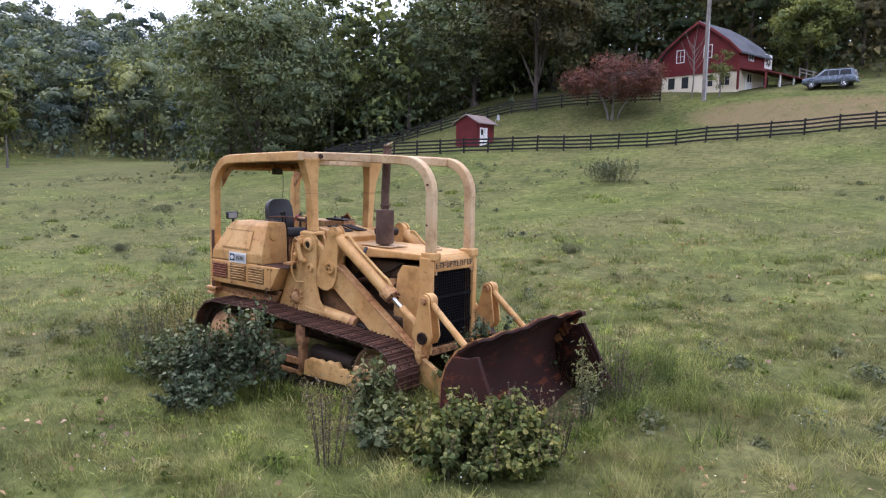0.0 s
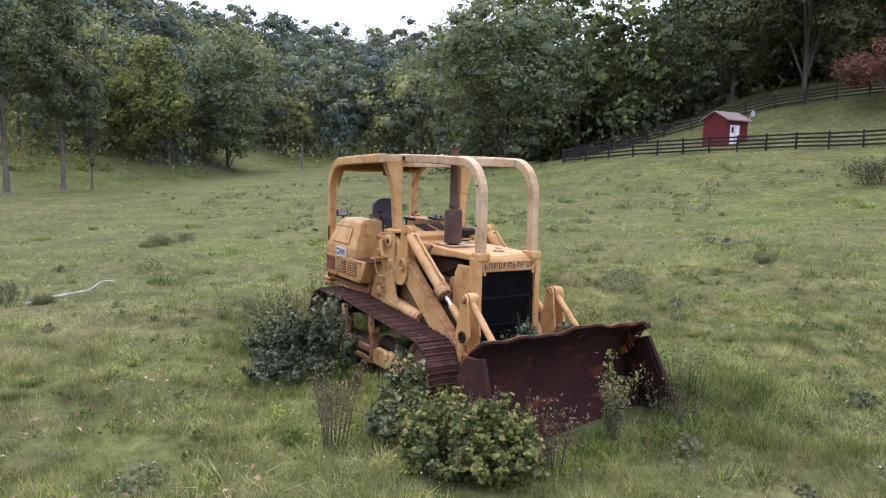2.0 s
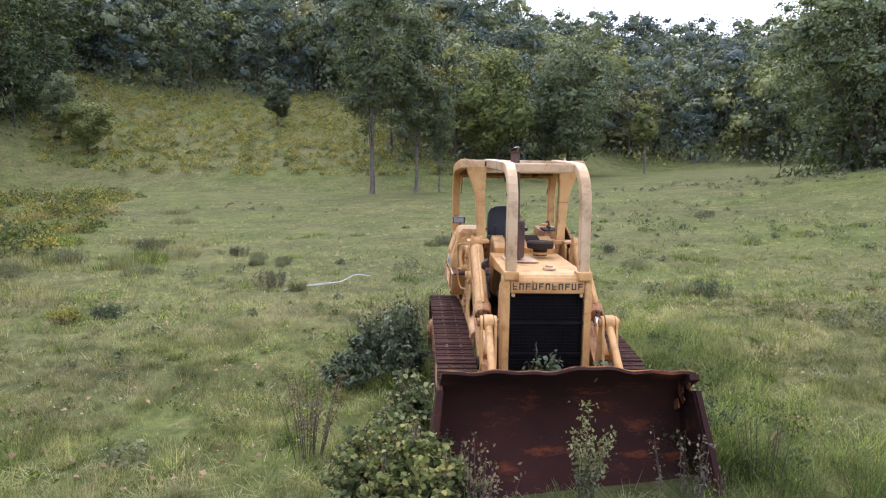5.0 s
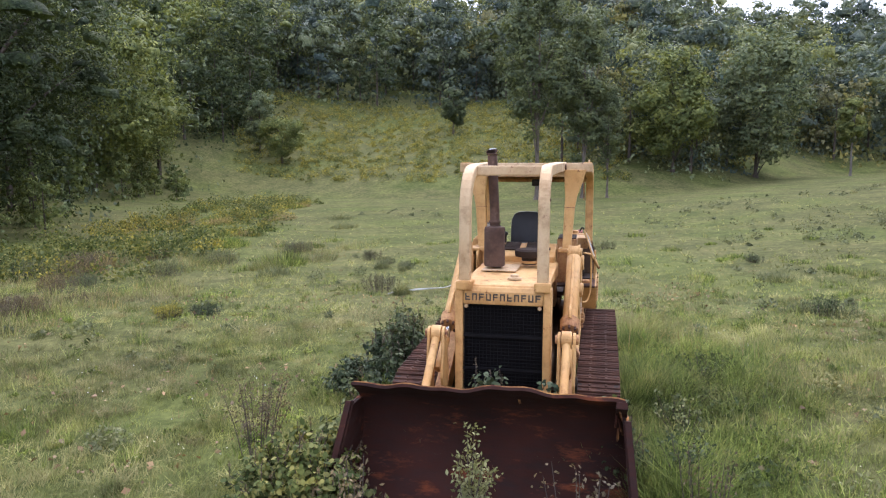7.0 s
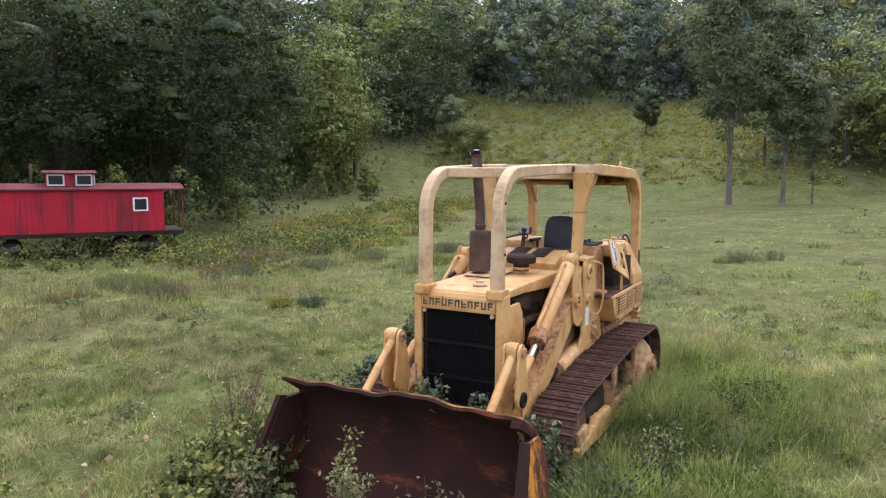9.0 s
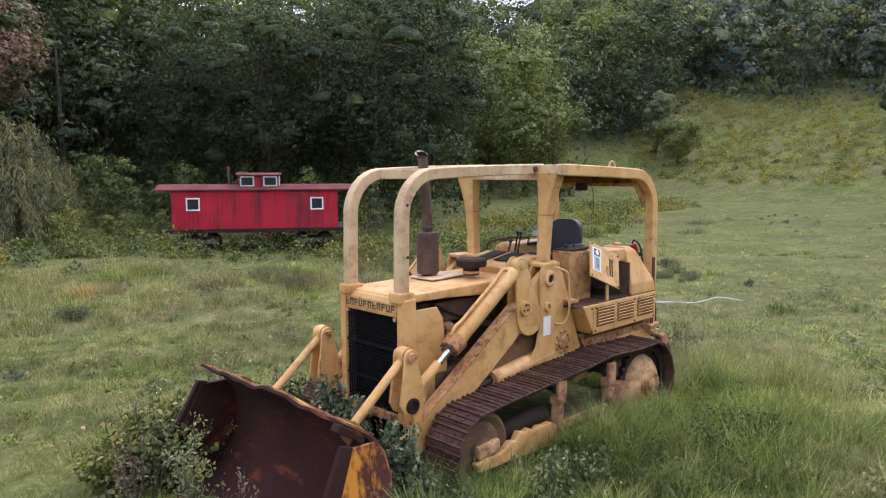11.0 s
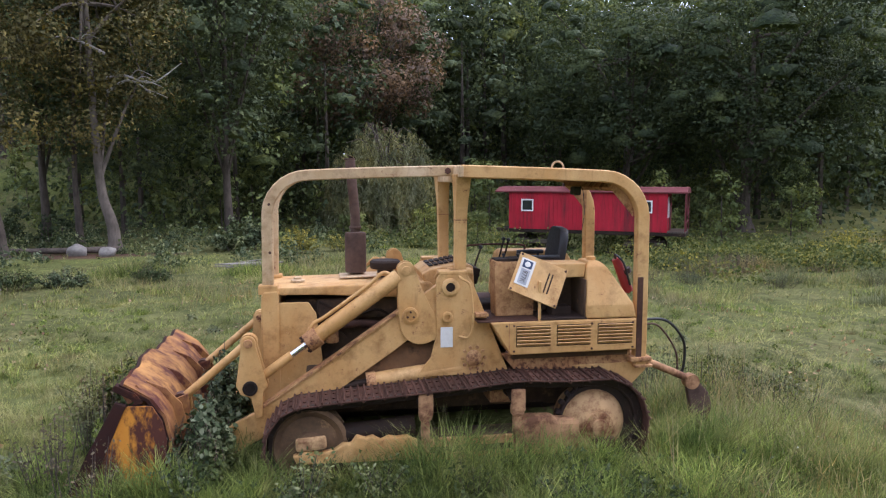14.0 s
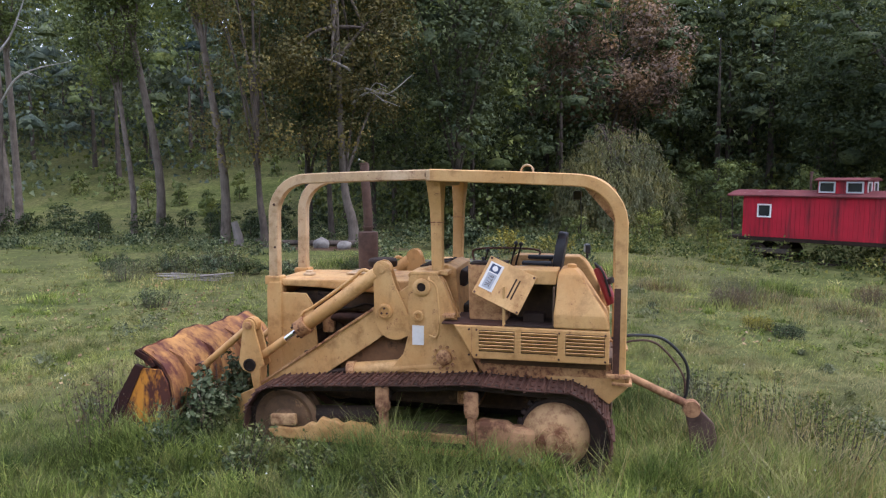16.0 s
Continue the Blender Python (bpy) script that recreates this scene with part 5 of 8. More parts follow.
def house():
    # local: x along the gable side, y into the house, origin at the near corner on the ground
    at = pose(-12.9, 62.0, 11.35, 0, 0, -12) @ Matrix.Diagonal((1, 1, 0.9, 1))
    h = thing("farmhouse", at, "red farmhouse over a cream lower storey, grey shingled roof", "house")
    W, L = 8.0, 5.2
    def wall(name, size, c, mat, label=""):
        return part(name, box(size, c, b=0.02, seg=1), mat, h, label)
    wall("lower_wall", (W, 0.25, 2.5), (-W / 2, 0.125, 0.75), CREAM)
    wall("lower_wall", (0.25, L - 0.25, 2.5), (-0.125, L / 2 + 0.125, 0.75), CREAM)
    wall("lower_wall", (0.25, L - 0.25, 2.5), (-W + 0.125, L / 2 + 0.125, 0.75), CREAM)
    up = [(-W, 2.0), (0, 2.0), (0, 4.0), (-0.9, 5.0), (-2.4, 6.2), (-W / 2, 7.3), (-W + 2.4, 6.2), (-W + 0.9, 5.0), (-W, 4.0)]
    part("gable_wall", prism(up, -0.06, 0.2, 0.01), BARN_RED, h)
    part("gable_wall", prism(up, L - 0.2, L, 0.01), BARN_RED, h)
    wall("upper_wall", (0.2, L - 0.4, 2.0), (-0.10, L / 2, 3.0), BARN_RED)
    wall("upper_wall", (0.2, L - 0.4, 2.0), (-W + 0.1, L / 2, 3.0), BARN_RED)
    half = [(0.45, 3.75), (-0.75, 5.05), (-2.3, 6.30), (-W / 2, 7.42)]
    for s in (1, -1):
        out = [(x if s > 0 else -W - x, z) for x, z in half]
        inn = [(x - s * 0.02, z - 0.16) for x, z in reversed(out)]
        rf = part("roof", prism(out + inn, -0.5, L + 0.4, 0.01), SHINGLE, h, "grey shingled roof with flared eaves")
        part("barge_board", prism(out + [(x, z - 0.28) for x, z in reversed(out)], -0.56, -0.50, 0.005), BARN_RED, rf)
    # clapboards: thin proud boards on the gable side
    for k in range(14):
        z = 2.12 + 0.26 * k
        half_w = W / 2 if z < 4.0 else max(0.3, np.interp(z, [4.0, 5.0, 6.2, 7.3], [W / 2, W / 2 - 0.9, W / 2 - 2.4, 0.1]))
        part("board", box((2 * half_w - 0.1, 0.02, 0.235), (-W / 2, -0.075, z), (3, 0, 0), 0.004, seg=1), BARN_RED, h)
    part("corner_trim", box((0.18, 0.18, 2.0), (0.0, 0.0, 1.0), b=0.02), BARN_RED, h)
    part("band", box((W + 0.1, 0.10, 0.16), (-W / 2, -0.06, 2.02), b=0.02), BARN_RED, h)
    for x in (-6.9, -5.4, -3.0, -1.3):
        window(h, pose(x, -0.02, 1.15), 0.75 if x < -4 else 1.0, 1.2, CREAM, (0, 0) if x < -4 else (1, 1))
    window(h, pose(-6.0, -0.09, 4.0), 0.75, 1.25)
    window(h, pose(-3.1, -0.09, 4.2), 0.75, 1.25)
    side = pose(0.02, 0, 0, 0, 0, 90)
    window(h, Matrix.Translation((0.03, 2.2, 3.6)) @ pose(0, 0, 0, 0, 0, 90), 0.9, 0.8)
    q = part("quilt_panel", box((0.03, 1.5, 1.5), (0.02, 5.6, 3.5), b=0.005), WHITE_TRIM, h, "painted white and black star panel")
    for k in range(8):
        a = radians(45 * k)
        part("star_point", box((0.02, 0.36, 0.20), (0.04, 5.6 + 0.36 * math.cos(a), 3.5 + 0.36 * math.sin(a)), (45 * k, 0, 0), 0.0), LETTER, q)
    # lean-to porch along the far side
    part("porch_roof", prism([(0.0, 2.25), (2.6, 1.75), (2.6, 1.62), (0.0, 2.1)], 0.3, L + 6.0, 0.01), BARN_RED, h)
    for y in (0.45, 3.2, 6.0, 9.0, 12.0, 14.6):
        part("porch_post", box((0.14, 0.14, 1.75), (2.4, y, 0.82), b=0.01), BARN_RED if y < 1 else WHITE_TRIM, h)
    wall("porch_wall", (0.15, 5.6, 1.7), (1.2, L + 3.0, 0.85), CREAM)
    for y in (2.0, 5.2):
        d = part("door", box((0.06, 1.2, 1.95), (0.03, y, 0.95), b=0.01), WHITE_TRIM, h)
        part("door_pane", box((0.02, 0.7, 0.8), (0.07, y, 1.35), b=0.0), WINDOW, d)
        part("door_bar", box((0.03, 0.06, 0.8), (0.075, y, 1.35), b=0.0), WHITE_TRIM, d)
    part("floor_slab", box((W - 0.5, L - 0.5, 0.1), (-W / 2, L / 2, 0.0), b=0.0), WOOD_GREY, h)
    # posts and rails of the deck beyond
    for k in range(4):
        part("deck_post", box((0.1, 0.1, 1.1), (2.6, L + 1.5 + 1.5 * k, 2.2), b=0.01), WOOD_GREY, h)
    for z in (2.3, 2.65):
        part("deck_rail", box((0.05, 4.8, 0.1), (2.6, L + 3.75, z), b=0.01), WOOD_GREY, h)


house()


def shed():
    s = thing("garden_shed", pose(-30.3, 43.6, on(-30.3, 43.6) - 0.05, 0, 0, 0), "small dark red shed with a shingled gable roof", "shed")
    W, L, H = 2.3, 2.6, 2.15          # L: along the ridge, to the viewer's right
    body = [(-W / 2, 0), (W / 2, 0), (W / 2, H), (0, H + 0.62), (-W / 2, H)]
    bm = prism(body, 0, 0.1, 0.005)
    bmesh.ops.transform(bm, matrix=pose(0, 0, 0, 0, 0, 0), verts=bm.verts)
    part("gable_wall", bm, BARN_RED, s)
    part("gable_wall", prism(body, L - 0.1, L, 0.005), BARN_RED, s)
    for k in range(9):
        part("batten", box((0.045, 0.03, H), (-W / 2 + 0.15 + 0.3 * k, -0.012, H / 2), b=0.004, seg=1), BARN_RED, s)
    for sx in (1, -1):
        part("side_wall", box((0.1, L - 0.2, H), (sx * (W / 2 - 0.05), L / 2, H / 2), b=0.005, seg=1), BARN_RED, s)
        top = [(0, H + 0.70), (sx * (W / 2 + 0.30), H - 0.06), (sx * (W / 2 + 0.30), H - 0.16), (0, H + 0.60)]
        part("roof_slope", prism(top if sx > 0 else top[::-1], -0.22, L + 0.22, 0.006), SHED_ROOF, s)
    d = part("door", box((0.05, 1.10, 1.65), (W / 2 + 0.03, 0.95, 0.86), b=0.01), WHITE_TRIM, s, "white double door")
    part("door_gap", box((0.02, 0.04, 1.6), (W / 2 + 0.06, 0.95, 0.86), b=0.0), LETTER, d)
    part("door_pane", box((0.02, 0.28, 0.5), (W / 2 + 0.06, 0.65, 1.3), b=0.0), WINDOW, d)
    dish = part("satellite_dish", lathe([(0.01, 0.0), (0.14, 0.03), (0.26, 0.10), (0.27, 0.10), (0.14, 0.045), (0.01, 0.02)], 20, (W / 2 + 0.25, L + 0.1, H + 0.55), "x"), GREY_DECAL, s, "small grey dish", smooth=True)
    part("dish_arm", rod((W / 2 + 0.05, L - 0.05, H + 0.05), (W / 2 + 0.24, L + 0.1, H + 0.5), 0.025, seg=8), GREY_DECAL, dish)


shed()


def suv(at):
    c = thing("parked_car", at, "grey-blue off-road wagon parked on the drive", "car")
    W = 1.85
    body = [(-2.35, 0.55), (-2.38, 0.85), (-2.30, 1.05), (2.30, 1.02), (2.36, 0.85), (2.30, 0.50)]
    lower = part("body", prism([(-2.35, 0.48), (-2.38, 0.90), (-2.28, 1.10), (1.10, 1.08), (1.45, 1.06), (2.20, 0.96), (2.34, 0.80), (2.30, 0.48)], -W / 2, W / 2, 0.06), CAR_BLUE, c, smooth=True)
    t = bmesh.new()
    bmesh.ops.create_cube(t, size=1)
    for v in t.verts:
        if v.co.z > 0:
            v.co = (0.45 if v.co.x > 0 else -2.10, v.co.y * 1.40, 1.74)
        else:
            v.co = (1.20 if v.co.x > 0 else -2.30, v.co.y * 1.75, 1.05)
    bevel(t, 0.08, 3)
    cab = part("cabin", t, CAR_BLUE, c, smooth=True)
    for s in (1, -1):
        for x0, x1, i0, i1 in ((0.82, 0.05, 0.30, 0.02), (-0.05, -0.95, -0.05, -0.95), (-1.05, -2.05, -1.05, -1.95)):
            b = bmesh.new()
            q = [b.verts.new((x0, s * 0.878, 1.12)), b.verts.new((x1, s * 0.878, 1.12)), b.verts.new((i1, s * 0.755, 1.62)), b.verts.new((i0, s * 0.755, 1.62))]
            b.faces.new(q)
            bmesh.ops.solidify(b, geom=list(b.faces), thickness=0.02)
            part("side_glass", b, WINDOW, cab)
        part("roof_rack", tube([(-1.9, s * 0.62, 1.80), (0.3, s * 0.62, 1.80)], 0.02, 6), CAR_DARK, cab)
        part("headlight", box((0.10, 0.36, 0.16), (2.29, s * 0.68, 0.84), b=0.03), ALLOY, c)
        part("mirror", box((0.10, 0.18, 0.14), (0.82, s * 1.0, 1.12), b=0.04), CAR_BLUE, c)
        part("running_board", box((1.9, 0.12, 0.06), (-0.05, s * 0.92, 0.44), b=0.02), CAR_DARK, c)
        for x in (1.45, -1.45):
            y = s * 0.80
            wh = part("wheel", lathe([(0.22, -0.11), (0.36, -0.12), (0.385, -0.08), (0.385, 0.08), (0.36, 0.12), (0.22, 0.11)], 24, (x, y, 0.385), "y"), RUBBER, c, smooth=True)
            part("rim", lathe([(0.225, 0.0), (0.225, 0.125), (0.18, 0.10), (0.06, 0.115), (0.02, 0.12)], 20, (x, y, 0.385), "y" if s > 0 else "-y"), ALLOY, wh)
            part("wheel_arch", lathe([(0.46, -0.05), (0.48, 0.05), (0.42, 0.06), (0.42, -0.05)], 24, (x, s * 0.90, 0.42), "y"), CAR_DARK, c)
    part("bumper", box((0.16, 1.75, 0.28), (2.30, 0, 0.56), b=0.06), CAR_DARK, c)
    part("bumper", box((0.16, 1.75, 0.26), (-2.36, 0, 0.58), b=0.06), CAR_BLUE, c)
    part("front_glass", box((0.03, 1.40, 0.62), (0.86, 0, 1.40), (0, -46, 0), 0.01), WINDOW, cab)
    part("rear_glass", box((0.03, 1.35, 0.45), (-2.21, 0, 1.42), (0, 15, 0), 0.01), WINDOW, cab)


suv(pose(-5.2, 61.6, on(-5.2, 61.6), 0, 0, 176) @ Matrix.Scale(0.86, 4))


def caboose():
    ux, uy = -0.85, 0.527                # along the car, towards its porch
    ang = math.degrees(math.atan2(uy, ux))
    mid = (-12.45 - 0.527 * 1.35, -26.85 - 0.85 * 1.35)
    c = thing("caboose", pose(mid[0], mid[1], 0, 0, 0, ang), "weathered bright red railway caboose with white-framed windows", "railway car")
    # local: x towards the porch, y away from the field is +; the field side is -y
    L, W = 8.1, 2.7
    z0, z1 = 0.27, 2.22
    body = part("body", box((L, W, z1 - z0), (0, 0, (z0 + z1) / 2), b=0.02), RED_SIDING, c, "streaked red boarded side")
    for k in range(40):
        part("side_board", box((L / 40 - 0.012, 0.02, z1 - z0 - 0.02), (-L / 2 + L / 40 * (k + 0.5), -W / 2 - 0.006, (z0 + z1) / 2), b=0.004, seg=1), RED_SIDING, body)
    roof = [(-W / 2 - 0.14, z1 - 0.02), (-W / 2 - 0.14, z1 + 0.05), (-0.7, z1 + 0.24), (0, z1 + 0.29), (0.7, z1 + 0.24), (W / 2 + 0.14, z1 + 0.05), (W / 2 + 0.14, z1 - 0.02)]
    bm = prism(roof, -L / 2 - 0.75, L / 2 + 0.95, 0.01)
    bmesh.ops.transform(bm, matrix=pose(0, 0, 0, 0, 0, -90), verts=bm.verts)
    part("roof", bm, ROOF_RED, c, "faded red roof, peeling at the edge")
    cu = part("cupola", box((1.95, 2.1, 0.66), (0.15, 0, z1 + 0.42), b=0.02), RED_SIDING, c)
    top = [(-1.18, z1 + 0.73), (-1.18, z1 + 0.78), (-0.6, z1 + 0.88), (0.6, z1 + 0.88), (1.18, z1 + 0.78), (1.18, z1 + 0.73)]
    bm = prism(top, -1.10, 1.10, 0.01)
    bmesh.ops.transform(bm, matrix=pose(0.15, 0, 0, 0, 0, -90), verts=bm.verts)
    part("cupola_roof", bm, ROOF_RED, cu)
    for x in (-0.42, 0.72):
        window(cu, pose(x, -1.085, z1 + 0.44), 0.56, 0.38, GREY_TRIM, (0, 0))
    for y in (-0.5, 0.5):
        window(cu, pose(1.16, y, z1 + 0.44, 0, 0, 90), 0.5, 0.38, WHITE_TRIM, (0, 0))
    for x in (-3.03, 3.03):
        window(body, pose(x, -W / 2 - 0.045, 1.53), 0.52, 0.50, WHITE_TRIM, (0, 0))
    window(body, pose(L / 2 + 0.02, -0.75, 1.5, 0, 0, 90), 0.5, 0.9, WHITE_TRIM, (0, 0))
    part("end_door", box((0.05, 0.75, 1.8), (L / 2 + 0.03, 0.2, 1.17), b=0.01), ROOF_RED, body)
    part("end_trim", box((0.06, 0.06, z1 - z0), (L / 2 + 0.0, -W / 2 - 0.01, (z0 + z1) / 2), b=0.01), RED_SIDING, body)
    ch = part("smoke_jack", rod((-1.38, -0.2, z1 + 0.2), (-1.38, -0.2, z1 + 1.10), 0.055, seg=12), MUFFLER, c, smooth=True)
    part("jack_cap", lathe([(0.075, 0), (0.078, 0.05), (0.06, 0.07), (0.02, 0.075)], 12, (-1.38, -0.2, z1 + 1.08)), MUFFLER, ch)
    part("sill", box((L + 1.6, W, 0.18), (0.1, 0, z0 - 0.09), b=0.02), DARK_IN, c)
    part("porch_floor", box((0.9, W, 0.08), (L / 2 + 0.45, 0, z0), b=0.01), LETTER, c)
    for y in (-W / 2 + 0.05, W / 2 - 0.05, -0.35):
        part("porch_post", rod((L / 2 + 0.86, y, z0), (L / 2 + 0.86, y, z1), 0.03, seg=8), ROOF_RED, c)
    for z in (0.75, 1.15):
        part("porch_rail", rod((L / 2 + 0.86, -W / 2 + 0.05, z), (L / 2 + 0.86, W / 2 - 0.05, z), 0.02, seg=8), ROOF_RED, c)
    part("brake_wheel", lathe([(0.22, 0), (0.25, 0.015), (0.22, 0.03), (0.20, 0.015)], 18, (L / 2 + 0.92, -0.6, 1.35), "x"), ROOF_RED, c)
    g = on(*mid)
    for x in (-2.9, 2.9):
        tr = part("truck_frame", box((1.9, 2.0, 0.22), (x, 0, g + 0.50), b=0.03), LETTER, c)
        for dx in (-0.6, 0.6):
            for y in (-0.72, 0.72):
                part("wheel", lathe([(0.10, -0.06), (0.40, -0.06), (0.44, -0.04), (0.44, -0.03), (0.40, -0.02), (0.40, 0.06), (0.10, 0.06)], 22, (x + dx, y, g + 0.42), "y"), CHAIN_DARK, tr)
    for y in (-0.74, 0.74):
        part("rail", box((L + 4, 0.08, 0.12), (0, y, g + 0.0), b=0.01), CHAIN_DARK, c)


caboose()

# ---- utility pole beside the house ----
pl = thing("utility_pole", (-14.9, 58.9, on(-14.9, 58.9)), "tall silver-grey wooden utility pole", "pole")
part("shaft", rod((0, 0, -0.5), (0, 0, 12.5), 0.22, 0.16, 14), WOOD_GREY, pl, smooth=True)
part("conduit", rod((0.2, -0.14, 0), (0.17, -0.12, 7), 0.04, seg=8), GREY_DECAL, pl)


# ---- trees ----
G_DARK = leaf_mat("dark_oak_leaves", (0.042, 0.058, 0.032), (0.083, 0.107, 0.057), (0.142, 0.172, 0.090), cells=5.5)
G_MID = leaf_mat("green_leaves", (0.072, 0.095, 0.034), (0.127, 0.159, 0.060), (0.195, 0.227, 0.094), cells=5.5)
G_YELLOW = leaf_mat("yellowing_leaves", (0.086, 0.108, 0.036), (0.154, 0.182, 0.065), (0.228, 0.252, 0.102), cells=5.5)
G_WILLOW = leaf_mat("willow_leaves", (0.088, 0.09, 0.044), (0.146, 0.148, 0.074), (0.205, 0.2, 0.11))
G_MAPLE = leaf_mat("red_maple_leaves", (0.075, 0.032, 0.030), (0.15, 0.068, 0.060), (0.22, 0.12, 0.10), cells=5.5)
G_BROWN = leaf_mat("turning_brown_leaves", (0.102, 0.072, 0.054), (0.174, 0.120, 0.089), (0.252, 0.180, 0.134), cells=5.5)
G_SYCAMORE = leaf_mat("sycamore_leaves", (0.058, 0.054, 0.022), (0.118, 0.105, 0.043), (0.20, 0.165, 0.064))
# FAR_A's blue is lifted: distance haze put into the leaf colour
FAR_A = leaf_mat("far_wood_hazed_leaves", (0.084, 0.108, 0.078), (0.112, 0.138, 0.097), (0.142, 0.166, 0.114), through=0.2, far=True, cells=2.4)
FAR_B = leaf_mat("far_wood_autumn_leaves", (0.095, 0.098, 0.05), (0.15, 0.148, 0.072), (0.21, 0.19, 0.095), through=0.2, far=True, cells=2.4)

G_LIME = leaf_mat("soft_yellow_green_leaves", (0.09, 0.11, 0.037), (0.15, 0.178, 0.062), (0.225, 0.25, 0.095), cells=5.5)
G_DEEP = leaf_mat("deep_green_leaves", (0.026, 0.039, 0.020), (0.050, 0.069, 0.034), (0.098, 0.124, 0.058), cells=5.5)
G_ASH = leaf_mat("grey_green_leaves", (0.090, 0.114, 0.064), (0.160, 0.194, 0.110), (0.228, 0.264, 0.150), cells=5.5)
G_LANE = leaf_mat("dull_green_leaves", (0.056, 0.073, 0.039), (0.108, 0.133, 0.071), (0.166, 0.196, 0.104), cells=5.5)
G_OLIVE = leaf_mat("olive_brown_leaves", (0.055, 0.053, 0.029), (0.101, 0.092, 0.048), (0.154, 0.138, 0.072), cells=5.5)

# FAR_D also carries the blue of distance haze in its leaf colour
FAR_D = leaf_mat("far_dark_hazed_leaves", (0.062, 0.082, 0.068), (0.084, 0.107, 0.084), (0.108, 0.132, 0.1), through=0.2, far=True, cells=2.4)
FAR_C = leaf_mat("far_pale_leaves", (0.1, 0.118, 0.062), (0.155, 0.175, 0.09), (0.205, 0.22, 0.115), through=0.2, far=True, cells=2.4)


def ball():
    """The corners of a small rounded solid, as triangles."""
    bm = bmesh.new()
    bmesh.ops.create_icosphere(bm, subdivisions=1, radius=1)
    v, f = np.array([q.co[:] for q in bm.verts]), np.array([[q.index for q in t.verts] for t in bm.faces])
    bm.free()
    return v, f


BALL = ball()


def clumps(centres, radii, rnd, squash=0.8, rough=0.16):
    """Ragged dense clumps of foliage that fill a crown behind its outer leaves: vertices, outward directions and triangles."""
    k = len(centres)
    bv, bf = BALL
    up = bf[bv[bf].mean(1)[:, 2] > -0.62]
    v = bv[None] * (radii[:, None] * (1 + rough * rnd.normal(size=(k, len(bv)))))[:, :, None] * np.array([1.08, 1.08, squash])
    out = np.tile(bv + np.array([0, 0, 0.2]), (k, 1))
    return (v + centres[:, None]).reshape(-1, 3), out, (up[None] + len(bv) * np.arange(k)[:, None, None]).reshape(-1, 3)


def foliage(name, loose, outward, dense, mats, loose_kind=None, dense_kind=None):
    """One mesh of loose leaf sprays over dense clumps, shaded as soft rounded masses."""
    n, (v, o, f) = len(loose), dense
    me = bpy.data.meshes.new(name)
    me.vertices.add(3 * n + len(v))
    me.vertices.foreach_set("co", np.concatenate([loose.reshape(-1, 3), v]).astype(np.float32).ravel())
    me.loops.add(3 * (n + len(f)))
    me.loops.foreach_set("vertex_index", np.concatenate([np.arange(3 * n), (f + 3 * n).ravel()]).astype(np.int32))
    me.polygons.add(n + len(f))
    me.polygons.foreach_set("loop_start", np.arange(0, 3 * (n + len(f)), 3, dtype=np.int32))
    me.update(calc_edges=True)
    me.normals_split_custom_set_from_vertices(unit(np.concatenate([np.repeat(outward, 3, 0), o])).tolist())
    for m in mats:
        me.materials.append(m)
    if loose_kind is not None:
        me.polygons.foreach_set("material_index", np.r_[loose_kind, dense_kind].astype(np.int32))
    return me


def crown_points(n, centre, radii, lobes, rnd, hang=0.0):
    """Leaf places and directions on a crown made of many uneven lobes."""
    centre, radii = np.asarray(centre, float), np.asarray(radii, float)
    lobes = int(lobes * 1.8)
    d = unit(rnd.normal(size=(lobes, 3)))
    rad = rnd.uniform(0.35, 0.95, lobes) ** 0.6
    c = centre + d * radii * rad[:, None]
    c[:, 2] += radii[2] * 0.10 * rnd.normal(size=lobes)
    r = radii.mean() * rnd.uniform(0.13, 0.32, lobes) * max(1.0, math.sqrt(25 / lobes))
    w = r ** 2
    pick = rnd.choice(lobes, n, p=w / w.sum())
    dd = unit(rnd.normal(size=(n, 3)) + np.array([0, 0, 0.25]))
    rr = r[pick] * rnd.uniform(0.55, 1.08, n) ** 0.5
    p = c[pick] + dd * rr[:, None] * np.array([1.15, 1.15, 0.80])
    p += rnd.normal(size=p.shape) * (0.13 * r[pick])[:, None]
    p[:, 2] -= hang * rnd.uniform(0, 1, n) ** 1.5
    return p, dd + np.array([0, 0, 0.35]), c, r


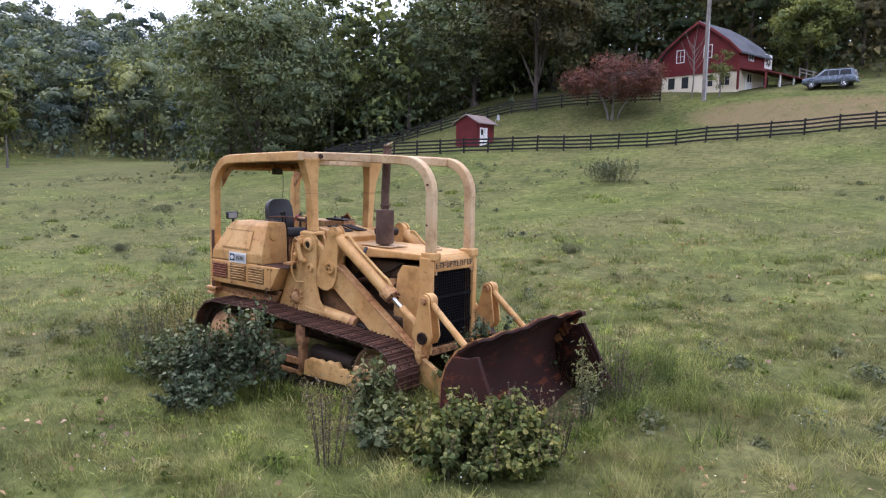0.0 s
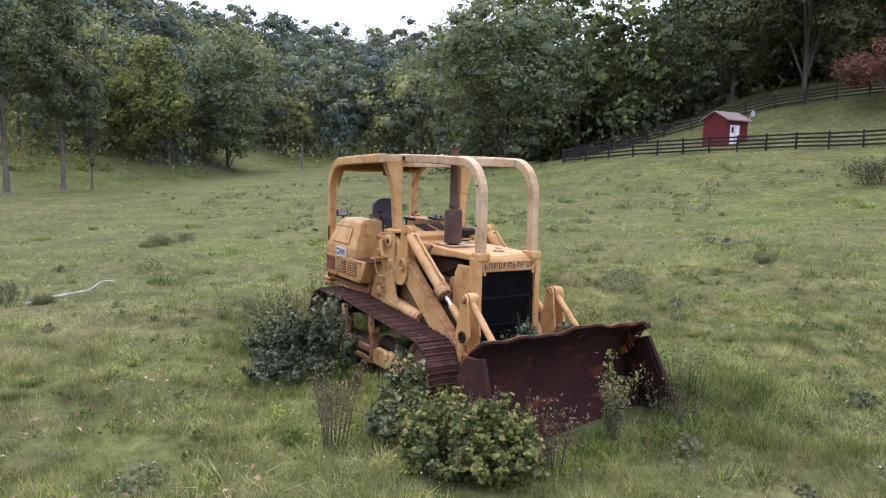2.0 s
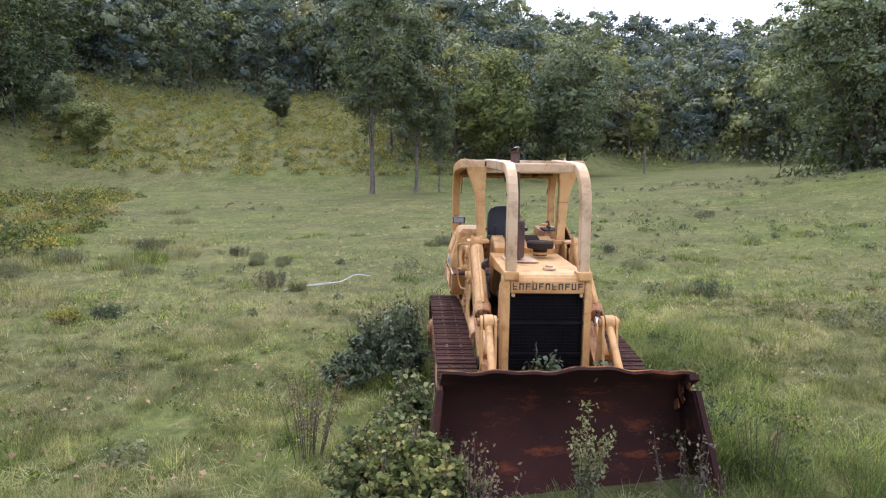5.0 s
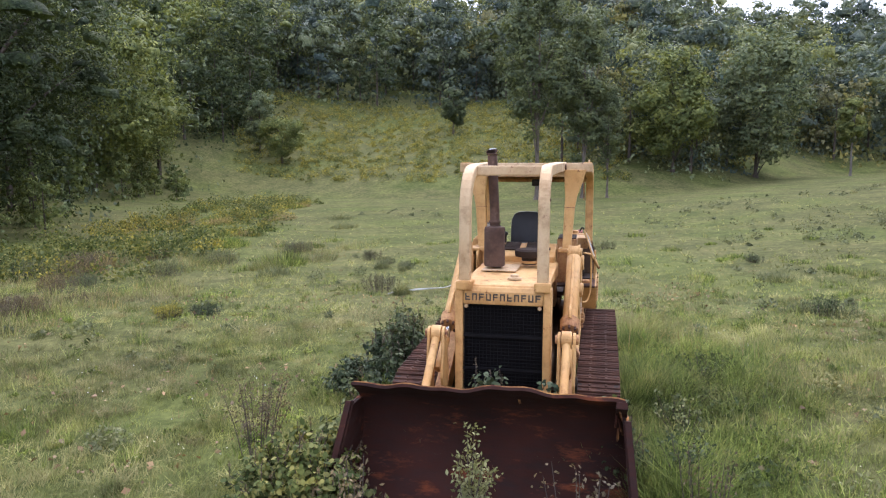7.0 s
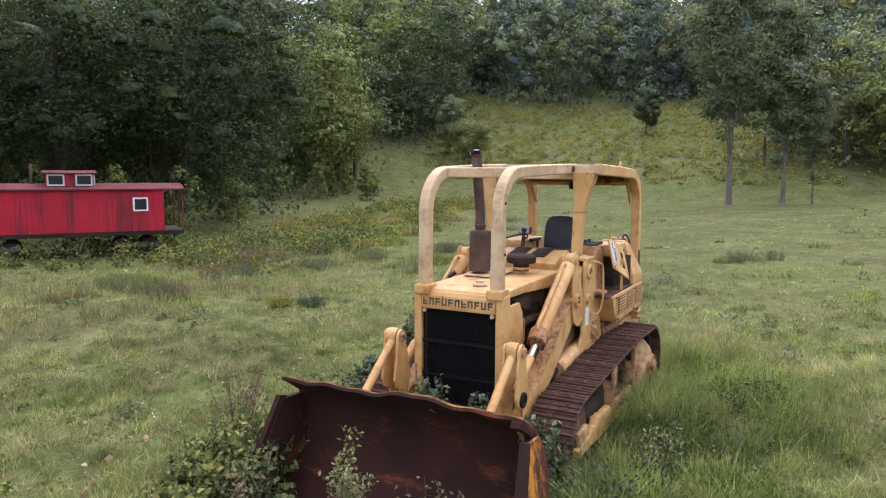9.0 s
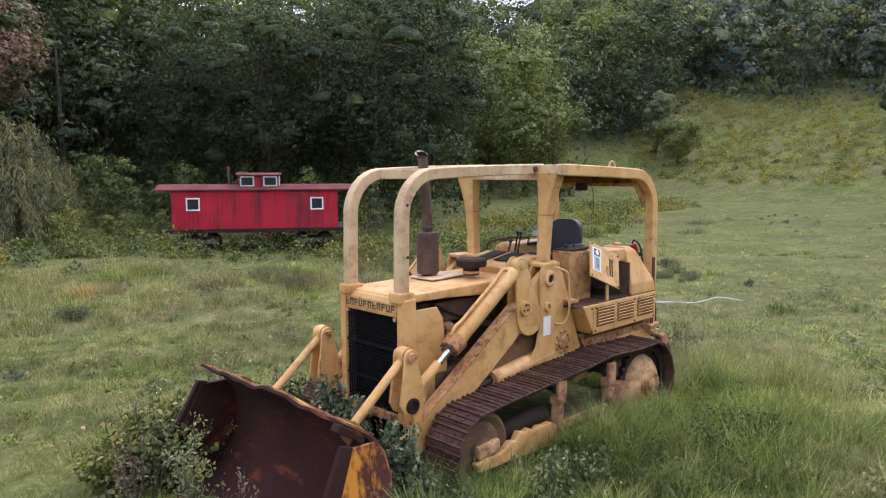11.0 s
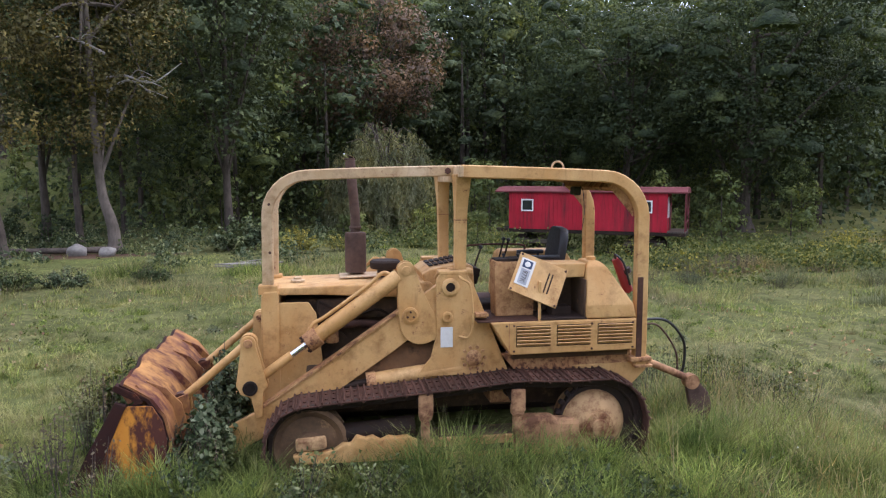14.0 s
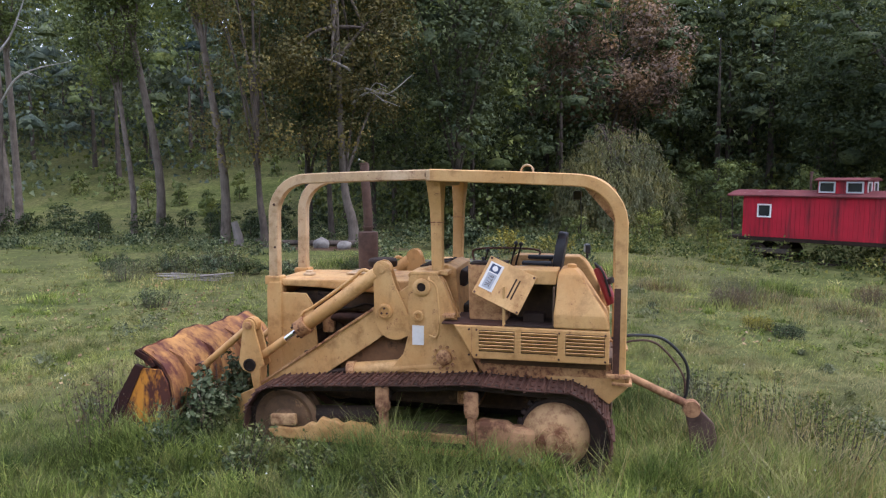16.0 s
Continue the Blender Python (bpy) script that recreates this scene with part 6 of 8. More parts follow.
def tree_meshes(seed, height, spread, base, n, leaf, lobes=34, limbs=9, trunk=0.3, lean=0.0, bark=None, mat=None, hang=0.0, core=0.43):
    """The trunk-with-limbs mesh and the crown mesh of one tree."""
    rnd = np.random.default_rng(seed)
    cz = (height + base) / 2
    pts, dirs, c, r = crown_points(int(n * 1.35), (lean, 0, cz), (spread, spread, (height - base) / 2 * 0.85), lobes, rnd, hang)
    whole = unit((pts - np.array([lean, 0, cz])) / np.array([spread, spread, height / 2]))
    out = unit(dirs) + 0.6 * whole + 0.22 * rnd.normal(size=pts.shape)
    crown = foliage("crown", sprays(pts, dirs, leaf * 0.72, 0.35, seed), out, clumps(c, r * core, rnd, 0.62, 0.36), [mat])
    bm = bmesh.new()
    top = Vector((lean, 0, base + (height - base) * 0.72))
    stem = smooth_path([(0, 0, -0.4), (0.05, 0.03, base * 0.35), (lean * 0.5 + 0.1, -0.05, base), (lean * 0.8, 0.08, (base + top.z) / 2), top], 4)
    tube(stem, trunk, 10, bm, end=trunk * 0.2)
    tube([(0, 0, -0.4), (0, 0, 0.02), (0.0, 0.0, 0.5)], trunk * 1.5, 10, bm, end=trunk * 0.9)
    order = rnd.permutation(len(c))[:limbs]
    for k in order:
        t = rnd.uniform(0.45, 0.95)
        p0 = stem[min(len(stem) - 2, int(t * len(stem)))]
        p2 = Vector(c[k])
        p1 = p0.lerp(p2, 0.5) + Vector((0, 0, 0.08 * (p2 - p0).length))
        tube(smooth_path([p0, p1, p2], 3), trunk * 0.33, 6, bm, end=0.02)
    stem_me = finish(bm, "trunk")
    stem_me.materials.append(bark or BARK)
    return stem_me, crown


KINDS = {}


def tree(kind, x, y, label, scale=1.0, turn=0.0, group="", name="tree", category="tree", **spec):
    """Plants a tree; the same kind shares its meshes."""
    if kind not in KINDS:
        KINDS[kind] = tree_meshes(**spec)
    t = thing(name, pose(x, y, on(x, y), 0, 0, turn) @ Matrix.Scale(scale, 4), label, category, group)
    part("trunk", KINDS[kind][0], None, t, smooth=True)
    part("crown", KINDS[kind][1], None, t)
    return t


tree("oak", -53.0, 39.0, "broad dark green oak at the field's edge", 1.0, 20, seed=11, height=21, spread=8.5, base=0.8, n=15500, leaf=0.30, lobes=60, limbs=14, trunk=0.5, mat=G_ASH)
tree("oak", -63.0, 50.0, "dark green oak in the wood's edge", 0.95, 140)
mp = tree("maple", -21.6, 54.2, "low spreading red maple below the house", 1.0, 0, seed=12, height=5.5, spread=4.6, base=1.5, n=12000, leaf=0.14, lobes=40, limbs=16, trunk=0.13, mat=G_MAPLE, bark=BARK_PALE)
for k, (dx, dy) in enumerate(((0.9, 0.3), (-0.8, 0.4), (0.4, -0.7), (-0.5, -0.6))):
    part("side_stem", tube(smooth_path([(dx * 0.4, dy * 0.4, -0.3), (dx, dy, 1.2), (dx * 2.4, dy * 2.4, 2.9)], 4), 0.09, 7, end=0.03), BARK_PALE, mp, smooth=True)
tree("brownish", -31.5, 57.0, "tall olive-brown tree beside the maple", 1.0, 0, seed=13, height=20, spread=6.3, base=1.6, n=12000, leaf=0.30, lobes=50, trunk=0.35, mat=G_OLIVE)
tree("oak", -40.5, 59.0, "dark green oak above the fence", 0.9, 250)
tree("oak", -35.5, 68.0, "dark green oak behind the maple", 0.95, 300)
tree("yard_tree", -14.0, 60.4, "thin leafy sapling before the house", 1.0, 0, seed=27, height=4.6, spread=0.95, base=0.5, n=1100, leaf=0.13, lobes=14, limbs=8, trunk=0.06, mat=G_YELLOW, bark=BARK_PALE)
by = thing("bare_tree", pose(-16.6, 60.6, on(-16.6, 60.6)), "small tree with bleached bare branches by the house", "tree")
part("trunk", tube(smooth_path([(0, 0, -0.2), (0.1, 0, 2.0), (0.0, 0, 4.4)], 4), 0.09, 7, end=0.04), BARK_PALE, by, smooth=True)
for k in range(11):
    a, z = 2.4 * k, 2.2 + 0.24 * k
    part("bare_branch", tube(smooth_path([(0.05, 0, z), (0.7 * math.cos(a), 0.5 * math.sin(a), z + 0.9), (1.25 * math.cos(a), 0.8 * math.sin(a), z + 2.0)], 4), 0.035, 5, end=0.01), BARK_PALE, by, smooth=True)
tree("bright", -9.6, 73.5, "bright yellow-green tree beside the house", 1.0, 0, seed=28, height=9.5, spread=4.0, base=1.5, n=5000, leaf=0.30, lobes=26, limbs=8, trunk=0.2, mat=G_YELLOW)
tree("lane_a", -73.0, -6.2, "tall thin-crowned tree standing in the meadow", 1.0, 0, seed=14, height=27, spread=4.1, base=4.2, n=10500, leaf=0.30, lobes=46, trunk=0.36, mat=G_LANE, bark=BARK_MID)
tree("lane_b", -75.5, -1.2, "tall narrow tree standing in the meadow", 1.0, 60, seed=15, height=23, spread=2.3, base=3.4, n=6500, leaf=0.30, lobes=34, trunk=0.28, mat=G_LANE, bark=BARK_MID)
tree("lane_b", -76.0, 1.6, "slim tree standing in the meadow", 0.62, 200)

tree("ash", -106.0, 23.4, "large grey-green tree on the meadow's far side", 1.0, 0, seed=16, height=24, spread=6.6, base=0.4, n=12000, leaf=0.42, lobes=50, trunk=0.4, mat=G_ASH)
tree("ash_low", -96.0, 10.6, "yellow-green tree on the meadow's far side", 1.0, 0, seed=32, height=16.5, spread=6.2, base=0.3, n=8000, leaf=0.40, lobes=40, trunk=0.3, mat=G_LIME)
tree("poplar", -118.0, 40.0, "slim yellowing tree with a pale trunk", 1.0, 0, seed=17, height=13, spread=2.0, base=4.0, n=4000, leaf=0.36, lobes=18, trunk=0.22, mat=G_YELLOW, bark=BARK_PALE)
tree("juniper", -124.0, -26.5, "small dark conical tree on the meadow slope", 1.5, 0, seed=18, height=6.0, spread=1.7, base=0.4, n=4500, leaf=0.22, lobes=22, limbs=4, trunk=0.15, mat=G_DARK)
tree("cone", -99.8, -53.9, "conical grey-green tree at the meadow's corner", 1.0, 50, seed=29, height=11.5, spread=2.3, base=0.3, n=4500, leaf=0.28, lobes=26, limbs=6, trunk=0.18, mat=G_ASH)
tree("roundtree", -97.0, -48.7, "small rounded pale green tree at the meadow's corner", 1.0, 0, seed=19, height=8.3, spread=3.5, base=0.6, n=5000, leaf=0.28, lobes=30, limbs=6, trunk=0.16, mat=G_YELLOW)
tree("bigwillow", -60.0, -54.0, "huge soft yellow-green tree behind the field", 1.0, 0, seed=20, height=20, spread=9.0, base=1.2, n=15000, leaf=0.36, lobes=60, trunk=0.5, mat=G_LIME, hang=1.2)
tree("bigwillow", -72.5, -57.0, "soft yellow-green tree behind the field", 0.72, 130)
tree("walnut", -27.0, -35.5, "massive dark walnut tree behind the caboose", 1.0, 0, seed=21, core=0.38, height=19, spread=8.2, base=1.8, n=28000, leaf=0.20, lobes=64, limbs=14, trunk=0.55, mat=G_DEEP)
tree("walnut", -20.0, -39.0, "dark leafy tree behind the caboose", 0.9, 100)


def weeping_tree(x, y, height, spread, n, seed):
    """A willow: limbs that arch out and strands of narrow leaves that hang from them."""
    rnd = np.random.default_rng(seed)
    t = thing("tree", pose(x, y, on(x, y)), "grey-green weeping willow with strands to the ground", "tree")
    bm = bmesh.new()
    tube([(0, 0, -0.3), (0.1, 0, height * 0.3), (0, 0.1, height * 0.6)], 0.28, 10, bm, end=0.14)
    pts, dirs = [], []
    for k in range(n):
        a, r = rnd.uniform(0, 6.283), spread * rnd.uniform(0.15, 1.0) ** 0.6
        top = height * (1.0 - 0.5 * (r / spread) ** 2.4) * rnd.uniform(0.72, 1.06)
        low = max(0.25, top - height * rnd.uniform(0.3, 0.8))
        head = Vector((r * math.cos(a), r * math.sin(a), top))
        if k % 9 == 0:
            tube(smooth_path([(0, 0, height * 0.45), (head.x * 0.5, head.y * 0.5, top * 1.02), head], 3), 0.06, 5, bm, end=0.015)
        m = int(52 * (top - low) / (height * 0.5)) + 8
        u = rnd.uniform(0, 1, m) ** 0.9
        sway = rnd.normal(0, 0.5, 2)
        pts.append(np.stack([head.x * (1 + 0.10 * u) + sway[0] * u, head.y * (1 + 0.10 * u) + sway[1] * u, top - (top - low) * u], 1) + rnd.normal(0, 0.09, (m, 3)))
        dirs.append(np.stack([np.full(m, math.cos(a)), np.full(m, math.sin(a)), np.full(m, 0.3)], 1))
    p, d = np.concatenate(pts), np.concatenate(dirs)
    nor = unit(d + 0.5 * rnd.normal(size=d.shape))
    down = unit(np.array([0, 0, -1.0]) + 0.5 * rnd.normal(size=p.shape))
    side = unit(np.cross(nor, down))
    s = rnd.uniform(0.22, 0.42, len(p))[:, None]
    quads = np.stack([p, p + down * s * 0.4 + side * 0.034, p + down * s, p + down * s * 0.4 - side * 0.034], 1)
    part("trunk", bm, BARK, t, smooth=True)
    part("crown", soup("crown", quads, G_WILLOW), None, t)


weeping_tree(-3.0, -36.0, 6.7, 3.7, 420, 22)
tree("russet", -2.5, -46.0, "tall russet-leaved tree at the wood's edge", 1.0, 0, seed=23, core=0.22, height=18, spread=5.6, base=5.0, n=12000, leaf=0.24, lobes=44, limbs=14, trunk=0.32, mat=G_BROWN)
syc = tree("sycamore", 10.5, -27.4, "tall sycamore with a pale trunk and yellowing leaves", 1.0, 0, seed=24, core=0.16, height=21, spread=4.3, base=3.4, n=15000, leaf=0.15, lobes=46, limbs=14, trunk=0.34, lean=0.9, mat=G_SYCAMORE, bark=BARK_MID)
tree("russet_creek", 14.2, -24.6, "slim tree with a dark trunk and sparse brown leaves", 1.0, 0, seed=30, core=0.16, height=17, spread=3.4, base=3.0, n=7000, leaf=0.15, lobes=26, limbs=9, trunk=0.24, lean=0.4, mat=G_SYCAMORE, bark=BARK)
tree("creek_dark", 13.0, -30.5, "dark slender tree behind the boulders", 1.0, 40, seed=31, core=0.30, height=18, spread=3.6, base=3.6, n=7000, leaf=0.20, lobes=28, limbs=10, trunk=0.22, mat=G_DARK)
tree("dusky", 6.0, -33.2, "tall dark tree with sparse foliage", 1.0, 0, seed=25, core=0.36, height=22, spread=4.8, base=4.2, n=13000, leaf=0.22, lobes=44, limbs=14, trunk=0.30, mat=G_DARK)
tree("dusky", 15.5, -33.0, "dark slender tree at the creek side", 0.95, 120)
tree("slender", 24.6, -31.0, "bare leaning trunk with a high thin crown", 1.0, 200, seed=26, core=0.25, height=24, spread=3.6, base=11.5, n=6000, leaf=0.22, lobes=26, limbs=12, trunk=0.31, lean=-2.4, mat=G_MID, bark=BARK_MID)
tree("slender", 17.6, -26.6, "bare dark trunk with a high thin crown", 0.9, 170)
tree("slender", 25.6, -29.8, "slim bare trunk with a high thin crown", 0.7, 160)
tree("slender", 43.5, -38.6, "bare grey trunk with a high thin crown", 1.1, 220)
tree("slender", 40.0, -36.2, "bare grey trunk with a high thin crown", 1.0, 300)


def dead_branches(tree_ob, paths):
    """Bleached bare branches on a standing tree, in world places."""
    back = tree_ob.matrix_world.inverted()
    for p in paths:
        bm = tube([back @ Vector(v) for v in smooth_path(p, 5)], 0.085, 6, end=0.02)
        a, b = Vector(p[1]), Vector(p[2])
        for k in (0.2, 0.6):
            q = a.lerp(b, k)
            tube([back @ v for v in smooth_path([q, q + Vector((-0.4, 0.2, 0.5 - k)), q + Vector((-1.0, 0.1, 0.25 - k))], 3)], 0.03, 5, bm, end=0.008)
        part("dead_branch", bm, BARK_DEAD, tree_ob, "bleached bare branch", smooth=True)


BARK_DEAD = surface("bleached_bark", (0.24, 0.22, 0.20), (0.46, 0.43, 0.40), 6, 0.85, 0, 0.4, 0.01)
dead_branches(syc, [[(10.5, -27.2, 8.6), (11.3, -26.8, 9.0), (12.0, -26.6, 9.2), (12.8, -26.5, 9.1)], [(10.6, -27.3, 7.5), (9.6, -26.9, 7.6), (8.4, -26.8, 7.3), (7.1, -26.8, 8.2)], [(10.5, -27.3, 6.9), (9.4, -26.9, 7.4), (8.3, -26.9, 6.7)]])
snag = thing("tree", pose(34.6, -29.0, on(34.6, -29.0)), "dead bleached tree with bare curving limbs", "tree")
part("trunk", tube(smooth_path([(0, 0, -0.3), (-0.1, 0, 4), (-0.5, 0, 8.2), (-0.6, 0.2, 12), (-0.3, 0.2, 17)], 5), 0.34, 10, end=0.10), BARK_MID, snag, smooth=True)
dead_branches(snag, [[(34.0, -29.0, 7.6), (32.6, -28.8, 9.0), (31.0, -28.8, 9.6), (28.8, -28.8, 9.9)], [(34.0, -29.0, 10.6), (33.0, -29.0, 11.6), (32.0, -28.9, 13.2), (31.2, -28.9, 15.0)]])


# ---- woods: many trees as one mass each ----
def dome_points(n, centre, radii, rnd, k, low):
    """Leaf places on a crown of billowing domes, dark between them."""
    centre, radii = np.asarray(centre, float), np.asarray(radii, float)
    a = rnd.uniform(0, 6.283) + np.arange(k) * 2.4
    h = np.linspace(0.95, low, k) + rnd.normal(0, 0.08, k)
    q = np.sqrt(np.clip(1 - h * h, 0.05, 1)) * rnd.uniform(0.45, 0.85, k)
    c = centre + np.stack([q * np.cos(a), q * np.sin(a), h * 0.78], 1) * radii
    r = radii[0] * rnd.uniform(0.24, 0.56, k) * (10 / k) ** 0.3
    pick = rnd.choice(k, n, p=r ** 2 / (r ** 2).sum())
    z = rnd.uniform(-0.45, 1, n)
    b = rnd.uniform(0, 6.283, n)
    s = np.sqrt(1 - z * z)
    d = np.stack([s * np.cos(b), s * np.sin(b), z], 1)
    p = c[pick] + d * (r[pick] * rnd.uniform(0.35, 1.25, n) ** 0.6)[:, None] * np.array([1, 1, 0.85])
    p += rnd.normal(size=p.shape) * (0.14 * r[pick])[:, None]
    return p, d + np.array([0, 0, 0.2]), c, r


def woods(name, label, spots, height, leaf, per, mat, seed, wide=1.0, domes=10, low=-0.75, far=False):
    """A wood: crowns of leafy clumps over hidden stems, all in one object."""
    rnd = np.random.default_rng(seed)
    mats = mat if isinstance(mat, tuple) else (mat,)
    loose, outward, dense_v, dense_o, dense_f, loose_kind, dense_kind, stems = [], [], [], [], [], [], [], []
    for i, (x, y) in enumerate(spots):
        h = height * rnd.uniform(0.72, 1.18)
        w = h * wide * rnd.uniform(0.22, 0.34)
        b = h * rnd.uniform(-0.04, 0.05)
        p, d, c, r = dome_points(int(per * 1.5), (x, y, on(x, y) + (h + b) / 2), (w, w, (h - b) / 2), rnd, domes, low)
        m = per // 4                                     # undergrowth round the foot
        a, reach = rnd.uniform(0, 6.283, m), w * 1.15 * np.sqrt(rnd.uniform(0.1, 1, m))
        q = np.stack([x + reach * np.cos(a), y + reach * np.sin(a), 0 * a], 1)
        q[:, 2] = land(q[:, 0], q[:, 1]) + h * 0.2 * rnd.uniform(0, 1, m) ** 1.4
        p = np.concatenate([p, q])
        d = np.concatenate([d, np.stack([np.cos(a), np.sin(a), 0.4 + 0 * a], 1)])
        v, o, f = clumps(c, r * 0.46, rnd, 0.85, 0.40) if far else clumps(c, r * 0.36, rnd, 0.62, 0.34)
        loose.append(sprays(p, d, leaf * 0.62, 0.35, i + seed * 1000))
        dense_f.append(f + len(v) * i)
        dense_v.append(v)
        dense_o.append(o)
        outward.append(unit(d) + 0.22 * rnd.normal(size=d.shape))
        kind = rnd.integers(0, len(mats))
        loose_kind.append(np.full(len(p), kind))
        dense_kind.append(np.full(len(f), kind))
        stems.append((x, y, h))
    me = foliage(name, np.concatenate(loose), np.concatenate(outward), (np.concatenate(dense_v), np.concatenate(dense_o), np.concatenate(dense_f)), mats, np.concatenate(loose_kind), np.concatenate(dense_kind))
    ob = tagged(new(name, me), label, "woods", kind="stuff")
    bm = bmesh.new()
    for x, y, h in stems:
        z = on(x, y)
        tube([(x, y, z - 0.5), (x + 0.1, y, z + h * 0.6)], 0.014 * h, 5, bm, end=0.03)
    part("stems", bm, BARK, ob)
    return ob


def scatter(n, az, r, seed, gap=3.0, keep=None):
    """Spots in a sector: az in degrees left of +y, r in metres, no two nearer than gap."""
    rnd = np.random.default_rng(seed)
    out = []
    for _ in range(n * 12):
        if len(out) >= n:
            break
        a, d = radians(rnd.uniform(*az)), math.sqrt(rnd.uniform(r[0] ** 2, r[1] ** 2))
        x, y = -math.sin(a) * d, math.cos(a) * d
        if (keep is None or keep(x, y)) and all((x - u) ** 2 + (y - v) ** 2 > gap * gap for u, v in out):
            out.append((x, y))
    return out


def wooded(x, y):
    """Outside the fenced slope and the house's yard."""
    return not (-43 < x < 25 and y < 70) and not (-24 < x < 3 and y < 76)


def off_meadow(x, y):
    """Not on the goldenrod slope."""
    a, r = math.degrees(math.atan2(-x, y)), math.hypot(x, y)
    return a > 126 or (a > 118.5 and r > 120) or r > 157


woods("wood_behind_house", "tall green wood on the hill behind the house", scatter(78, (0, 36), (74, 118), 31, 4.4, wooded), 19, 0.70, 620, (G_DARK, G_DEEP, G_OLIVE, G_MID), 41, 1.35, 16)
woods("wood_above_fence", "dark green wood above the shed and fence", scatter(74, (30, 56), (70, 120), 32, 4.2, wooded), 19, 0.70, 620, (G_DARK, G_DEEP, G_MID), 42, 1.25, 16)
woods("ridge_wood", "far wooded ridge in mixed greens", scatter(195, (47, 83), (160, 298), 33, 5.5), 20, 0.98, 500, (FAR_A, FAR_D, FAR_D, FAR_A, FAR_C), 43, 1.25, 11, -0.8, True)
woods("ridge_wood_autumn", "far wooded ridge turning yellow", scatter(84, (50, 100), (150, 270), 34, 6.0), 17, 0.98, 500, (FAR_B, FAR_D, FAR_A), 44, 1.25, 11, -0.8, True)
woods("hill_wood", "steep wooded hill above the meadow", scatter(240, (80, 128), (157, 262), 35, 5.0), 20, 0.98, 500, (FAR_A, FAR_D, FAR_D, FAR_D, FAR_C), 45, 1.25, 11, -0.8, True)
woods("meadow_edge_wood", "trees along the meadow's far edge", scatter(30, (79, 93), (98, 135), 36, 4.5), 17, 0.6, 600, (FAR_B, FAR_D, FAR_C, FAR_A), 46, 1.0, 14)
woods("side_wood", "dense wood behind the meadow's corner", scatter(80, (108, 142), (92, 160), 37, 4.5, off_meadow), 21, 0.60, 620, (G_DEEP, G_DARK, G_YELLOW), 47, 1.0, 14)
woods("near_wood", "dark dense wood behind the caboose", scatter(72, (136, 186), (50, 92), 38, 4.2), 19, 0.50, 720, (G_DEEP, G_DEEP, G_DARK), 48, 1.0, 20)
woods("near_wood_light", "lighter green trees in the dense wood", scatter(34, (140, 184), (56, 92), 39, 5.0), 24, 0.46, 1050, (G_MID, G_YELLOW, G_DARK), 49, 1.0, 20)
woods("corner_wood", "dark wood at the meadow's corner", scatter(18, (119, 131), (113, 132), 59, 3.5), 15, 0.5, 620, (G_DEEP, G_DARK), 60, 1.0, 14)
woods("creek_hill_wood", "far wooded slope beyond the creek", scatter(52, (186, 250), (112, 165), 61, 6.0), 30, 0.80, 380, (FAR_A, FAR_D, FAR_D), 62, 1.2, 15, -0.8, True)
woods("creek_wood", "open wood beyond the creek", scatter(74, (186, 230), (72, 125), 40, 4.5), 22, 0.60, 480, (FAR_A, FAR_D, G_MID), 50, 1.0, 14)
woods("wood_edge_shrubs", "dark shrubs under the wood's edge", scatter(46, (138, 196), (37, 50), 53, 2.2, lambda x, y: (x + 13.2) ** 2 + (y + 27.9) ** 2 > 40 and not (6 < x < 22 and y > -33)), 4.2, 0.22, 460, G_MID, 54)
woods("yellow_shrubs", "yellow-green shrubs before the wood", scatter(22, (146, 180), (30, 37), 55, 1.8, lambda x, y: (x + 13.2) ** 2 + (y + 27.9) ** 2 > 30), 1.9, 0.11, 600, G_YELLOW, 56)
woods("far_side_shrubs", "shrubs at the foot of the far trees", scatter(22, (125, 138), (70, 92), 57, 3.0), 3.6, 0.32, 320, G_MID, 58)
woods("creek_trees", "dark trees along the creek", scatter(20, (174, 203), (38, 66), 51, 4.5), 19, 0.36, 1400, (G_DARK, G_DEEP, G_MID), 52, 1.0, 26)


def plot(n, x, y, seed, gap):
    """Spots in a rectangle of ground."""
    rnd = np.random.default_rng(seed)
    out = []
    for _ in range(n * 12):
        p = (rnd.uniform(*x), rnd.uniform(*y))
        if len(out) < n and all((p[0] - u) ** 2 + (p[1] - v) ** 2 > gap * gap for u, v in out):
            out.append(p)
    return out


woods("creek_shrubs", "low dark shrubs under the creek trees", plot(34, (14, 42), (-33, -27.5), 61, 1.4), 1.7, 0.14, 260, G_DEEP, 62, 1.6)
woods("meadow_shrubs", "scattered green shrubs in the far clearing", plot(22, (12, 50), (-62, -42), 63, 3.0), 2.6, 0.22, 360, G_MID, 64, 1.3)

